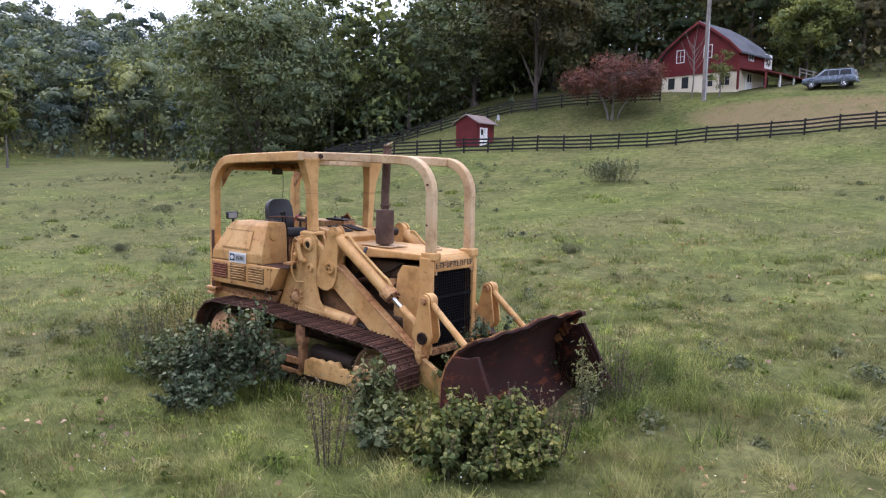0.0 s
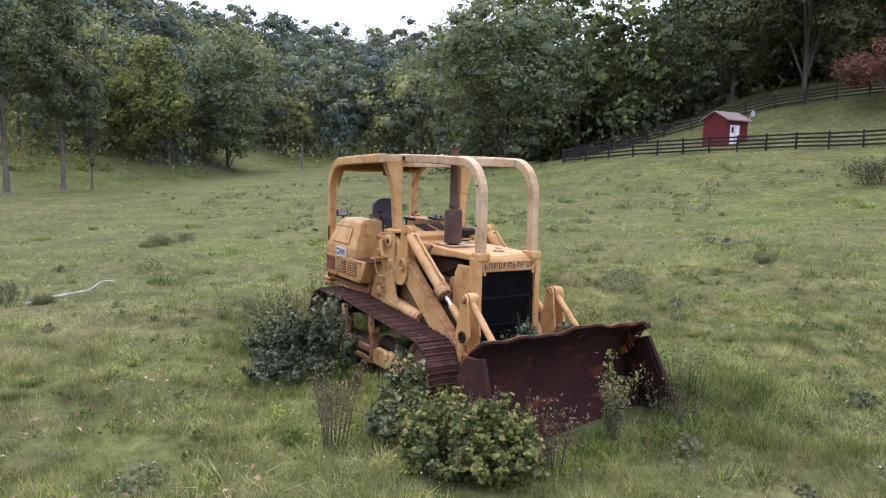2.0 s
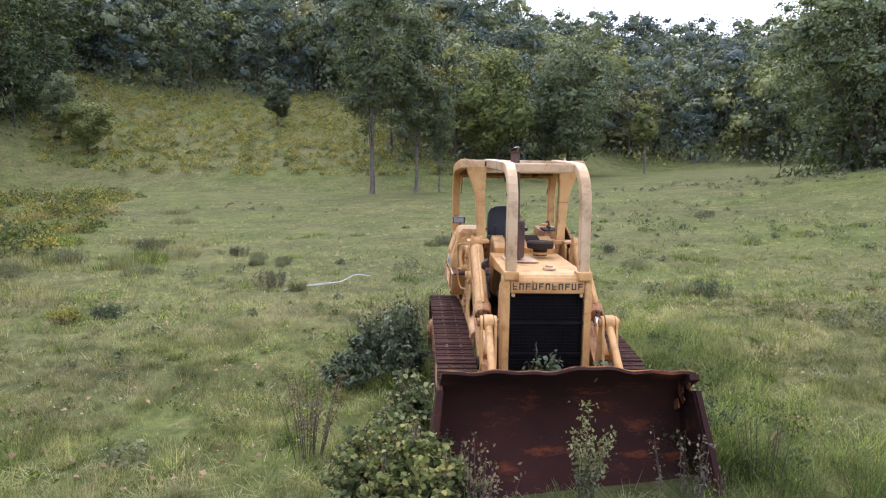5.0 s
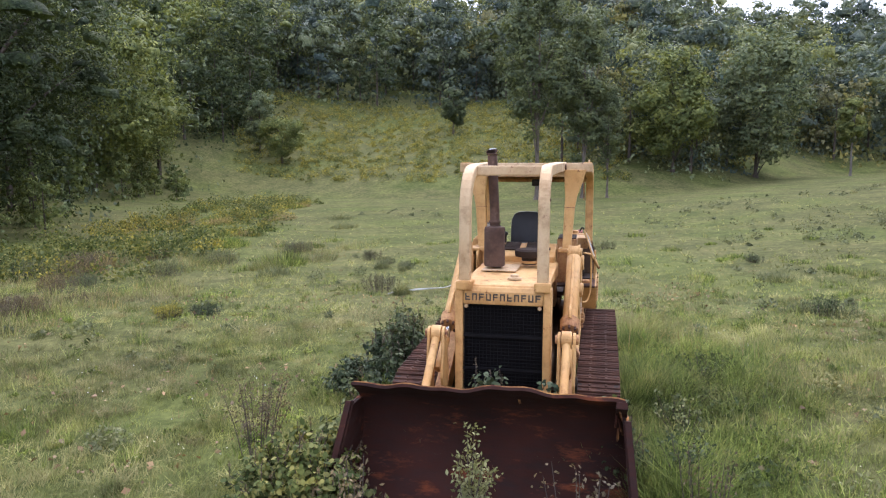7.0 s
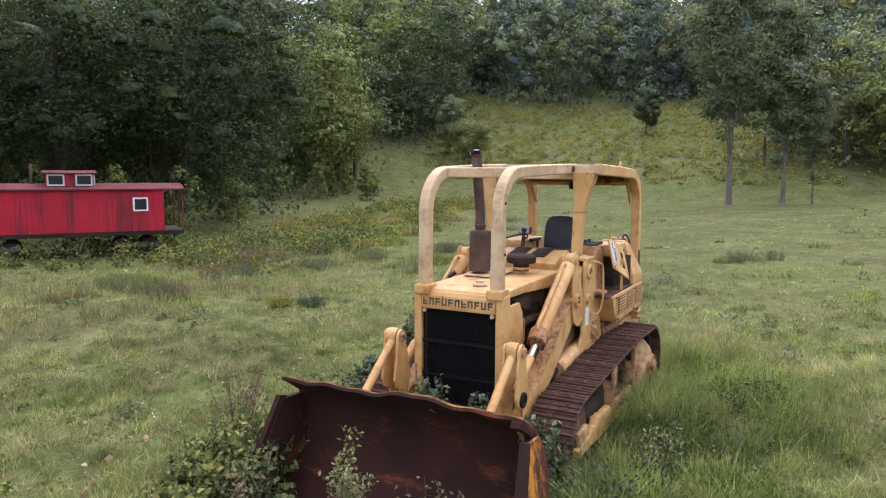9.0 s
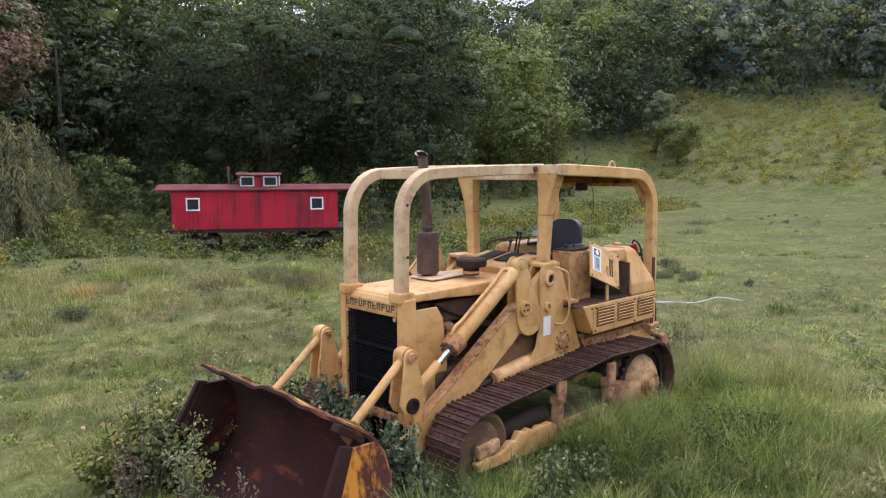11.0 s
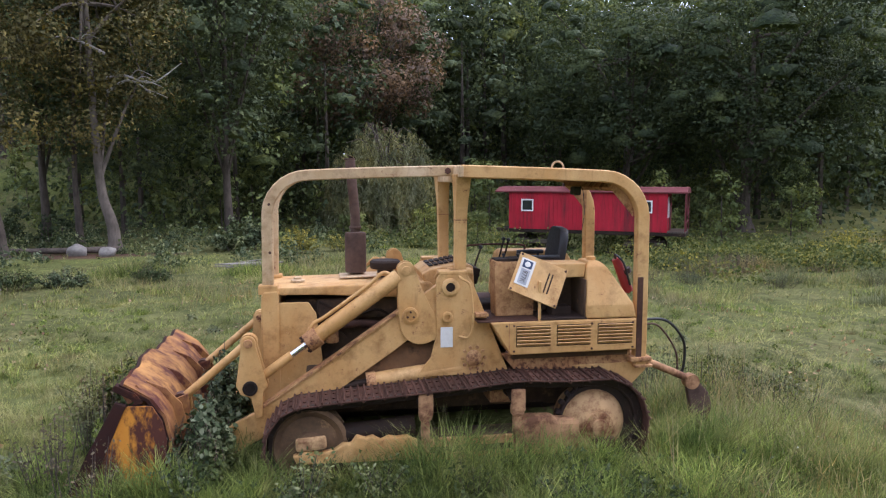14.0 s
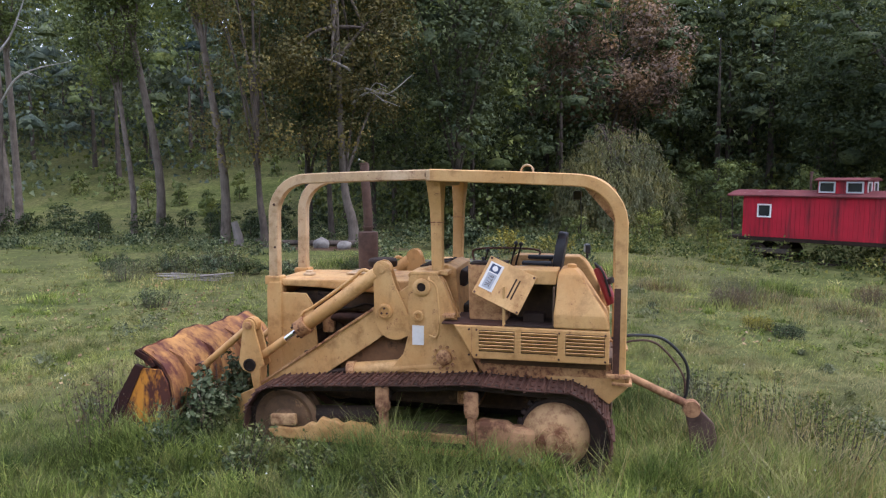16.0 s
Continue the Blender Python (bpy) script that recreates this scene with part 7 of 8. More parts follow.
# ---- low plants ----
def grass_mat(name, greens, straw, amount):
    """Blades in drifts of lush and dry."""
    m, tree, bsdf = nodes_of(name)
    geo = tree.nodes.new("ShaderNodeNewGeometry")
    patch = noise_of(tree, 0.55, 5, 0.6, world_space=True)
    fresh = noise_of(tree, 0.23, 3, 0.6, world_space=True)
    tuft = noise_of(tree, 3.4, 3, 0.6, world_space=True)
    c = ramp(tree, geo.outputs["Random Per Island"], (0.0, greens[0]), (0.6, greens[1]), (1.0, greens[2]))
    c = mix(tree, ramp(tree, mix(tree, 0.5, patch, tuft), (amount - 0.02, grey(0.04)), (amount + 0.10, grey(0.85))), c, straw)
    c = mix(tree, 1.0, c, ramp(tree, fresh, (0.37, (0.74, 0.77, 0.72)), (0.60, (1.18, 1.28, 0.94))), "MULTIPLY")
    # random blotches of tone; their dark end paints shadowed spots between mats
    c = mix(tree, 1.0, c, ramp(tree, noise_of(tree, 1.6, 7, 0.7, (1, 1, 1), True), (0.36, (0.40, 0.48, 0.42)), (0.62, (1.46, 1.40, 1.40))), "MULTIPLY")
    # matted brown thatch
    c = mix(tree, ramp(tree, noise_of(tree, 0.75, 6, 0.7, (1, 1, 1), True), (0.585, grey(0)), (0.66, grey(0.65))), c, (0.165, 0.118, 0.072))
    tree.links.new(c, bsdf.inputs["Base Color"])
    bsdf.inputs["Roughness"].default_value = 0.7
    bsdf.inputs["Specular IOR Level"].default_value = 0.15
    tr = tree.nodes.new("ShaderNodeBsdfTranslucent")
    tree.links.new(c, tr.inputs["Color"])
    ms = add_node(tree, "ShaderNodeMixShader", Fac=0.4)
    tree.links.new(bsdf.outputs["BSDF"], ms.inputs[1])
    tree.links.new(tr.outputs["BSDF"], ms.inputs[2])
    tree.links.new(ms.outputs["Shader"], tree.nodes["Material Output"].inputs["Surface"])
    return m


GRASS = grass_mat("pasture_grass_blades", ((0.075, 0.082, 0.028), (0.172, 0.182, 0.056), (0.30, 0.295, 0.12)), (0.34, 0.285, 0.165), 0.485)
GRASS_TALL = grass_mat("tall_green_grass", ((0.038, 0.056, 0.015), (0.132, 0.172, 0.042), (0.31, 0.34, 0.10)), (0.31, 0.26, 0.13), 0.54)
STRAW = leaf_mat("dry_straw", (0.15, 0.12, 0.065), (0.26, 0.21, 0.115), (0.38, 0.32, 0.19), 0.7, 0.3)
BRAMBLE = leaf_mat("bramble_leaves", (0.028, 0.042, 0.02), (0.074, 0.098, 0.046), (0.2, 0.222, 0.13), 0.5, 0.2)
BRAMBLE_DARK = leaf_mat("dark_weed_leaves", (0.030, 0.044, 0.018), (0.060, 0.082, 0.034), (0.115, 0.135, 0.062), 0.5, 0.25)
BRAMBLE_LIGHT = leaf_mat("light_bush_leaves", (0.040, 0.058, 0.018), (0.090, 0.116, 0.040), (0.22, 0.215, 0.080), 0.5, 0.25)
WEED = leaf_mat("grey_green_weeds", (0.085, 0.095, 0.052), (0.140, 0.155, 0.085), (0.21, 0.22, 0.13), 0.7, 0.2)
WEED_DARK = leaf_mat("dark_weeds", (0.052, 0.054, 0.040), (0.088, 0.092, 0.062), (0.14, 0.14, 0.10), 0.7, 0.2)
RED_WEED = leaf_mat("red_brown_weeds", (0.075, 0.058, 0.040), (0.130, 0.105, 0.072), (0.19, 0.155, 0.11), 0.7, 0.2)
GOLDENROD = leaf_mat("goldenrod", (0.1, 0.11, 0.034), (0.195, 0.188, 0.052), (0.34, 0.295, 0.07), 0.7, 0.25)


def blades(x, y, h, w, lean=0.45, rnd=rng, bent=False, a=None):
    """Grass blades as bent two-piece strips, (n, 4, 3) corners."""
    n = len(x)
    a = rnd.uniform(0, 2 * np.pi, n) if a is None else a
    ca, sa = np.cos(a), np.sin(a)
    z = land(x, y) - 0.02
    b = np.stack([x, y, z], 1)
    out = np.stack([ca, sa, 0 * a], 1)
    side = np.stack([-sa, ca, 0 * a], 1)
    k = (rnd.uniform(0.2, 1.3, n) * lean * h)[:, None]
    hh = h[:, None]
    up = np.array([0, 0, 1.0])
    w = w[:, None] if np.ndim(w) else w
    p0, p1 = b - side * w / 2, b + side * w / 2
    m = b + out * k * 0.35 + up * hh * 0.62
    t = b + out * k + up * hh
    if not bent:
        return np.stack([p0, p1, t], 1)
    return np.concatenate([np.stack([p0, p1, m], 1), np.stack([m - side * w * 0.4, m + side * w * 0.4, t], 1)])


def clear(x, y):
    """Not under the loader."""
    under = (np.abs(y) < 1.22) & (x > -2.7) & (x < 1.3)
    return ~(under | ((np.abs(y) < 1.25) & (x > 1.9) & (x < 3.05)))


def tuft_field(n, r0, r1, seed, az=(0, 2 * np.pi), centre=(0.5, 0.0)):
    rnd = np.random.default_rng(seed)
    a = rnd.uniform(*az, n)
    r = np.sqrt(rnd.uniform(r0 ** 2, r1 ** 2, n))
    return centre[0] + r * np.cos(a), centre[1] + r * np.sin(a), rnd


def patchy(x, y, s, seed):
    """Lumpy noise over the ground, 0 to 1; s: lumps a metre."""
    r = np.random.default_rng(seed)
    g = r.uniform(0, 1, (64, 64))
    v, amp = 0, 0
    for k, w in ((1, 0.6), (2.1, 0.4)):
        u, t = (x * s * k + 900.3) , (y * s * k + 700.7)
        i, j = np.floor(u).astype(int), np.floor(t).astype(int)
        fu, ft = smoothstep(0, 1, u - i), smoothstep(0, 1, t - j)
        q = lambda p, o: g[(i + p) % 64, (j + o) % 64]
        v = v + w * ((q(0, 0) * (1 - fu) + q(1, 0) * fu) * (1 - ft) + (q(0, 1) * (1 - fu) + q(1, 1) * fu) * ft)
    return v


def grass(name, label, n, r0, r1, seed, height, width, mat, per=4, gate=None, lean=0.9, bent=False, comb=0.9):
    x, y, rnd = tuft_field(n, r0, r1, seed)
    keep = clear(x, y) & (rnd.uniform(0.62, 1, n) > np.hypot(x - 0.5, y) / r1)
    if gate:
        keep &= gate(x, y, rnd)
    x, y = np.repeat(x[keep], per), np.repeat(y[keep], per)
    dx, dy = rnd.normal(0, 0.02 + height * 0.14, (2, len(x)))
    a = np.arctan2(dy, dx) + rnd.normal(0, 0.7, len(x))
    a = a + comb * np.sin(3.3 - a) * patchy(x, y, 0.35, seed + 3)        # combed one way in drifts
    x, y = x + dx, y + dy
    ok = clear(x, y)
    x, y, a = x[ok], y[ok], a[ok]
    h = height * rnd.uniform(0.5, 1.2, len(x)) * np.clip(2.2 * patchy(x, y, 2.2, seed + 1) - 0.35, 0.22, 1.8) * (0.55 + 0.9 * patchy(x, y, 0.5, seed + 2))
    c = blades(x, y, h, width * rnd.uniform(0.6, 1.3, len(x)), lean, rnd, bent, a)
    return tagged(new(name, soup(name, c, mat)), label, "grass", kind="stuff")


grass("short_grass", "short uneven pasture grass", 19500, 1.5, 9.5, 61, 0.17, 0.009, GRASS, 12, None, 1.1)
grass("matted_grass", "long combed tussocks of green and dead grass", 6500, 1.8, 13, 67, 0.15, 0.011, GRASS, 18, lambda x, y, r: patchy(x, y, 1.3, 21) > 0.42, 2.4, True)
grass("field_grass", "pasture grass farther out", 21000, 6.5, 27, 62, 0.15, 0.020, GRASS, 8, None, 1.5)
grass("far_grass", "pasture tussocks toward the meadow", 20000, 20, 64, 63, 0.14, 0.050, GRASS, 4, None, 2.0)
grass("tussocks", "dark green tussocks in the pasture", 15000, 3, 24, 59, 0.22, 0.016, GRASS_TALL, 14, lambda x, y, r: patchy(x, y, 1.1, 31) > 0.63, 1.1)
grass("dry_grass", "dry straw-coloured grass stems", 5000, 1.8, 12, 64, 0.16, 0.010, STRAW, 4, lambda x, y, r: patchy(x, y, 0.6, 5) > 0.56)


def near_loader(x, y, r):
    d = np.hypot(np.maximum(0, np.abs(x + 0.2) - 2.6), np.maximum(0, np.abs(y) - 1.2))
    return (r.uniform(0, 1, len(x)) ** 1.6 > d / (0.9 + 1.7 * (y > 0) + 0.8 * (x < -2.4))) & ((x < 2.0) | (y > 1.3))


grass("tall_grass", "tall lush grass growing against the tracks", 44000, 1.2, 6.0, 65, 0.35, 0.0075, GRASS_TALL, 11, near_loader, 0.85, True, 0.2)
grass("front_grass", "rank grass between the bucket and the track", 30000, 0.9, 3.2, 74, 0.46, 0.008, GRASS_TALL, 7, lambda x, y, r: ((x - 1.85) / 0.8) ** 2 + ((y - 1.75) / 0.55) ** 2 < r.uniform(0, 1, len(x)), 0.8, True, 0.2)
grass("lip_grass", "rank grass and dead stems along the bucket's lip", 40000, 2.2, 4.4, 70, 0.24, 0.010, GRASS_TALL, 6, lambda x, y, r: (x > 2.95) & (np.abs(y) < 1.6) & (r.uniform(0, 1, len(x)) > (x - 2.95) / 0.9), 1.0, True)
grass("tall_straw", "tall dry stems behind the loader", 2200, 1.2, 6.0, 66, 0.62, 0.010, STRAW, 5, lambda x, y, r: near_loader(x, y, r) & (x < -1.8))


def broad_leaves(centres, normals, size, spread=0.4, long=1.35):
    """Broad pointed leaves, folded along the midrib: six corners each."""
    n = len(centres)
    nor = unit(normals + spread * rng.normal(size=(n, 3)))
    along = unit(np.cross(nor, rng.normal(size=(n, 3))) + np.array([0, 0, -0.25]))
    side = unit(np.cross(nor, along))
    s = (size * rng.uniform(0.55, 1.3, n))[:, None]
    def at(u, v, h):
        return centres + along * s * long * u + side * s * v + nor * s * h
    return np.stack([at(-0.5, 0, 0), at(-0.32, 0.40, 0.10), at(0.08, 0.42, 0.06), at(0.5, 0, -0.12), at(0.08, -0.42, 0.06), at(-0.32, -0.40, 0.10)], 1)


def bush(name, label, x, y, size, n, leaf, mat, seed=0, group="", category="bush", shoots=60, spikes=0, open_=0.3):
    """A bush of leafy shoots that arch outward from a crowded foot; spikes: bare seed heads above the leaves."""
    rnd = np.random.default_rng(seed)
    b = thing(name, (x, y, on(x, y)), label, category, group)
    bm = bmesh.new()
    pts, dirs, heads = [], [], []
    lump = rnd.uniform(0, 6.283, 3)
    per = max(6, int(n / shoots))
    for k in range(shoots):
        a, q = rnd.uniform(0, 6.283), math.sqrt(rnd.uniform(0.0, 1.0))
        edge = 1 + 0.22 * math.sin(2 * a + lump[0]) + 0.16 * math.sin(5 * a + lump[1])
        ex, ey = q * edge * math.cos(a), q * edge * math.sin(a)
        h = size[2] * (1.0 - 0.62 * q * q) * rnd.uniform(0.62, 1.12)
        tip = Vector((size[0] * ex, size[1] * ey, h))
        line = smooth_path([(tip.x * 0.55, tip.y * 0.55, -0.06), (tip.x * 0.72, tip.y * 0.72, h * 0.62), tip], 6)
        tube(line, 0.007, 4, bm, end=0.003)
        u = rnd.uniform(open_, 1.0, per) * (len(line) - 1)
        at = np.array([line[int(v)].lerp(line[min(int(v) + 1, len(line) - 1)], v % 1) for v in u])
        off = unit(rnd.normal(size=at.shape) * np.array([1, 1, 0.35])) * leaf * rnd.uniform(0.4, 1.5, per)[:, None]
        pts.append(at + off)
        dirs.append(off / leaf * 0.45 + np.array([0.25 * math.cos(a), 0.25 * math.sin(a), 0.9]))
        if k < spikes:
            top = tip + Vector((rnd.normal(0, 0.03), rnd.normal(0, 0.03), rnd.uniform(0.08, 0.2)))
            tube([tip, top], 0.004, 4, bm, end=0.002)
            v = rnd.uniform(0, 1, 16)[:, None]
            heads.append(np.array(tip) * (1 - v) + np.array(top) * v + rnd.normal(0, 0.008, (16, 3)))
    p, d = np.concatenate(pts), np.concatenate(dirs)
    p[:, 2] = np.maximum(p[:, 2], 0.02)
    part("foliage", soup("foliage", broad_leaves(p, d, leaf), mat), None, b)
    if heads:
        h = np.concatenate(heads)
        tagged(part("seed_head", soup("seed_head", leaves(h, rnd.normal(size=h.shape), 0.014, 1.5), RED_WEED), None, b), kind="stuff")
    tagged(part("twigwork", bm, BARK, b), kind="stuff")
    return b


def rough_band(x, y, r):
    """The strip of rank growth between pasture and wood."""
    return (x > -30) & (x < 15) & (y < -10.5) & (y > -22) & (patchy(x, y, 0.35, 23) > 0.48)


grass("rough_grass", "rank tall grass along the field's edge", 90000, 9, 36, 68, 0.36, 0.020, GRASS, 5, rough_band, 0.8)
grass("rough_straw", "dry seeding stems along the field's edge", 20000, 9, 36, 69, 0.46, 0.014, STRAW, 4, rough_band, 0.6)


bush("bramble", "tall blue-green bramble climbing against the track", -0.72, -1.60, (0.55, 0.36, 1.36), 2700, 0.045, BRAMBLE, 71, shoots=60, spikes=26)
bush("bramble", "broad spreading blue-green bramble beside the track", -1.50, -2.0, (0.95, 0.62, 0.90), 5200, 0.046, BRAMBLE, 75, shoots=110, spikes=36)
bush("bramble", "low dark bramble in the grass beside the track", -0.80, -2.45, (0.70, 0.36, 0.46), 1700, 0.040, BRAMBLE, 76, shoots=50)
bush("bramble", "upright bramble in front of the idler", 1.36, -1.50, (0.34, 0.30, 0.95), 1000, 0.048, BRAMBLE, 72, shoots=26, spikes=8)
bush("bramble", "low blue-green bramble below the lift arm", 1.85, -1.72, (0.56, 0.42, 0.52), 1900, 0.054, BRAMBLE, 77, shoots=44)
bush("leafy_bush", "yellow-green broad-leaved bush beside the bucket", 2.66, -1.72, (0.78, 0.56, 0.72), 5600, 0.044, BRAMBLE_LIGHT, 73, shoots=110, spikes=30, open_=0.22)
bush("leafy_bush", "yellow-green broad-leaved bush before the bucket", 3.12, -1.38, (0.58, 0.54, 0.76), 4200, 0.044, BRAMBLE_LIGHT, 78, shoots=80, spikes=22, open_=0.22)
bush("bramble", "dark bramble growing up between arm and bucket", 1.75, 0.1, (0.30, 0.9, 1.16), 2900, 0.046, BRAMBLE, 74, shoots=60, spikes=10)
bush("bramble", "dark bramble behind the bucket", 1.86, 0.95, (0.32, 0.50, 0.92), 2600, 0.044, BRAMBLE, 80, shoots=56, spikes=10)
bush("bramble", "dark weeds crowding the bucket's back", 1.95, 1.22, (0.36, 0.34, 0.70), 1500, 0.034, BRAMBLE_DARK, 89, shoots=44, spikes=14)


def stalky(name, label, x, y, h, n, seed, mat, spread=0.3, leaf=0.05, per=28, group="weeds", category="weed", root=0.2):
    """An upright weed: thin stalks with small leaves along them."""
    rnd = np.random.default_rng(seed)
    w = thing(name, (x, y, on(x, y)), label, category, group)
    bm = bmesh.new()
    pts, dirs = [], []
    for _ in range(n):
        a, r = rnd.uniform(0, 6.28), spread * rnd.uniform(0.1, 1)
        hh = h * rnd.uniform(0.6, 1.05)
        tip = Vector((r * math.cos(a), r * math.sin(a), hh))
        line = smooth_path([(tip.x * root, tip.y * root, -0.05), (tip.x * (root + 0.3) , tip.y * (root + 0.3), hh * 0.55), tip], 4)
        tube(line, 0.006, 4, bm, end=0.002)
        t = rnd.uniform(0.3, 1.0, per)
        for u in t:
            q = line[min(len(line) - 1, int(u * len(line)))]
            pts.append((q.x + rnd.normal(0, 0.035), q.y + rnd.normal(0, 0.035), q.z + rnd.normal(0, 0.03)))
            dirs.append((rnd.normal(), rnd.normal(), 0.6))
    tagged(part("stalkwork", bm, BARK, w), kind="stuff")
    part("foliage", soup("foliage", leaves(np.array(pts), np.array(dirs), leaf, 2.0, 0.1), mat), None, w)
    return w


stalky("weed", "pale feathery weed in front of the bucket", 3.25, 0.0, 1.0, 11, 81, WEED, 0.30, 0.020, 90)
stalky("weed", "brown seeding weed clump", 1.75, -2.58, 0.95, 17, 82, RED_WEED, 0.42, 0.016, 64, root=0.35)
stalky("weed", "thin reddish weed at the bucket's corner", 3.3, 0.9, 0.75, 14, 84, RED_WEED, 0.35, 0.02, 24, root=0.5)
stalky("weed", "thin reddish weed at the bucket's corner", 3.35, -0.9, 0.7, 14, 85, RED_WEED, 0.4, 0.02, 24, root=0.5)
stalky("weed", "dead grey weed stems beside the bucket", 2.7, 1.85, 0.8, 12, 86, RED_WEED, 0.35, 0.016, 16, root=0.5)


def weed_patch(name, label, n, box_, seed, h, mat, leaf, per, gate=None):
    """Scattered low clumps that nobody could count."""
    rnd = np.random.default_rng(seed)
    x, y = rnd.uniform(box_[0], box_[1], n), rnd.uniform(box_[2], box_[3], n)
    if gate:
        k = gate(x, y, rnd)
        x, y = x[k], y[k]
    out = []
    z = land(x, y)
    for cx, cy, cz in zip(x, y, z):
        s = h * rnd.uniform(0.35, 1.0) ** 1.5 * 1.8
        m = int(per * rnd.uniform(0.5, 1.4))
        p = rnd.normal(size=(m, 3)) * np.array([s * 0.42, s * 0.42, 0])
        q = np.hypot(p[:, 0], p[:, 1]) / s
        p[:, 2] = rnd.uniform(0.05, 1.0, m) * s * np.clip(1.1 - 0.7 * q, 0.15, 1)
        out.append(sprays(p + np.array([cx, cy, cz]), np.stack([p[:, 0] / s, p[:, 1] / s, 0.35 + 0 * q], 1), leaf * 1.15, 0.7, len(out) + seed * 997))
    return tagged(new(name, soup(name, np.concatenate(out), mat)), label, "weeds", kind="stuff")


weed_patch("meadow_greens", "tall green weeds on the far slope", 620, (-158, -87, -75, 5), 90, 0.9, BRAMBLE_LIGHT, 0.11, 75, lambda x, y, r: (np.hypot(x, y) < 158) & (y > -0.62 * (-x) + 3))
weed_patch("meadow_goldenrod", "goldenrod meadow on the far slope", 2000, (-158, -88, -75, 5), 91, 0.95, GOLDENROD, 0.105, 85, lambda x, y, r: (np.hypot(x, y) < 158) & (y > -0.62 * (-x) + 3))
weed_patch("edge_greens", "lush green weeds along the far side of the field", 420, (-66, -14, -42, -16), 89, 0.85, BRAMBLE_LIGHT, 0.09, 130, lambda x, y, r: (np.abs(y + 21 - 0.29 * (x + 16)) < 6.0) & (patchy(x, y, 0.3, 7) > 0.45))
weed_patch("edge_weeds", "goldenrod along the far side of the field", 260, (-66, -14, -42, -16), 92, 0.75, GOLDENROD, 0.08, 130, lambda x, y, r: (np.abs(y + 21 - 0.29 * (x + 16)) < 5.5) & (patchy(x, y, 0.25, 6) > 0.45))
weed_patch("caboose_weeds", "green and yellow weeds round the caboose", 240, (-26, 2, -30, -19), 93, 0.85, BRAMBLE_LIGHT, 0.08, 130, lambda x, y, r: np.abs((x + 12.5) * 0.527 + (y + 26.85) * 0.85) < 5)
weed_patch("field_weeds", "grey-green weed clumps in the pasture", 300, (-60, 10, -20, 34), 94, 0.30, WEED, 0.045, 90, lambda x, y, r: (np.hypot(x, y) > 8) & (patchy(x, y, 0.12, 8) > 0.52))
weed_patch("slope_weeds", "dark low weeds scattered over the slope", 420, (-62, -16, 4, 40), 99, 0.32, WEED, 0.055, 50, lambda x, y, r: (np.hypot(x, y) > 18) & (patchy(x, y, 0.10, 15) > 0.50))
weed_patch("creek_weeds", "tall weeds along the creek", 330, (-2, 40, -34, -17), 95, 0.75, BRAMBLE, 0.075, 130, lambda x, y, r: (y < -20 + 0.0 * x) & (patchy(x, y, 0.25, 9) > 0.4))
CLUMPS = [(-16.3, -19.3, 0.85, RED_WEED), (-15.6, -15.4, 0.6, WEED), (-19.2, -14.8, 0.65, WEED), (-23.6, -13.4, 0.6, WEED_DARK), (-10.5, -15.8, 0.55, RED_WEED), (-5.9, -12.9, 0.45, RED_WEED), (-12.8, -16.7, 0.5, WEED),
          (-24.1, -0.1, 0.45, WEED_DARK), (-25.6, 1.2, 0.4, WEED), (-12.9, -5.8, 0.52, WEED_DARK), (-19.4, -7.7, 0.35, WEED_DARK), (-18.3, -6.5, 0.3, WEED), (-21.1, -8.9, 0.4, WEED_DARK), (0.6, -12.3, 0.35, BRAMBLE), (11.8, -14.4, 0.75, BRAMBLE), (13.2, -14.9, 0.7, BRAMBLE), (10.4, -14.8, 0.6, WEED), (14.6, -14.2, 0.6, BRAMBLE),
          (12.8, -12.0, 0.6, WEED), (8.4, -7.4, 0.45, BRAMBLE), (-6.5, -15.6, 0.5, WEED), (-6.4, -8.1, 0.3, BRAMBLE), (-31.4, 15.4, 0.45, WEED_DARK), (-19.6, 6.6, 0.28, WEED_DARK), (-3.1, 11.7, 0.3, WEED), (-5.9, -8.8, 0.28, GOLDENROD), (-14.4, -20.1, 0.7, WEED), (-8.0, 5.8, 0.4, BRAMBLE)]
for k, (x, y, s, m) in enumerate(CLUMPS):
    stalky("weed_clump", "grey-green seeding weed clump in the pasture", x, y, s * 0.95, 52, 100 + k, WEED if m is WEED_DARK and k % 3 else m, s * 1.25, 0.016 + 0.012 * s, 30, "pasture weeds", "weed", 0.75)
stalky("pasture_bush", "broad low grassy bush on the slope", -12.0, 33.6, 1.35, 120, 130, WEED, 1.7, 0.07, 18, "", "bush", 0.7)
def rear_patch(x, y, r):
    """The rank patch behind the loader, thinning outward."""
    return ((x + 4.3) / 1.6) ** 2 + ((y - 0.7) / 2.3) ** 2 < r.uniform(0, 1, len(x))


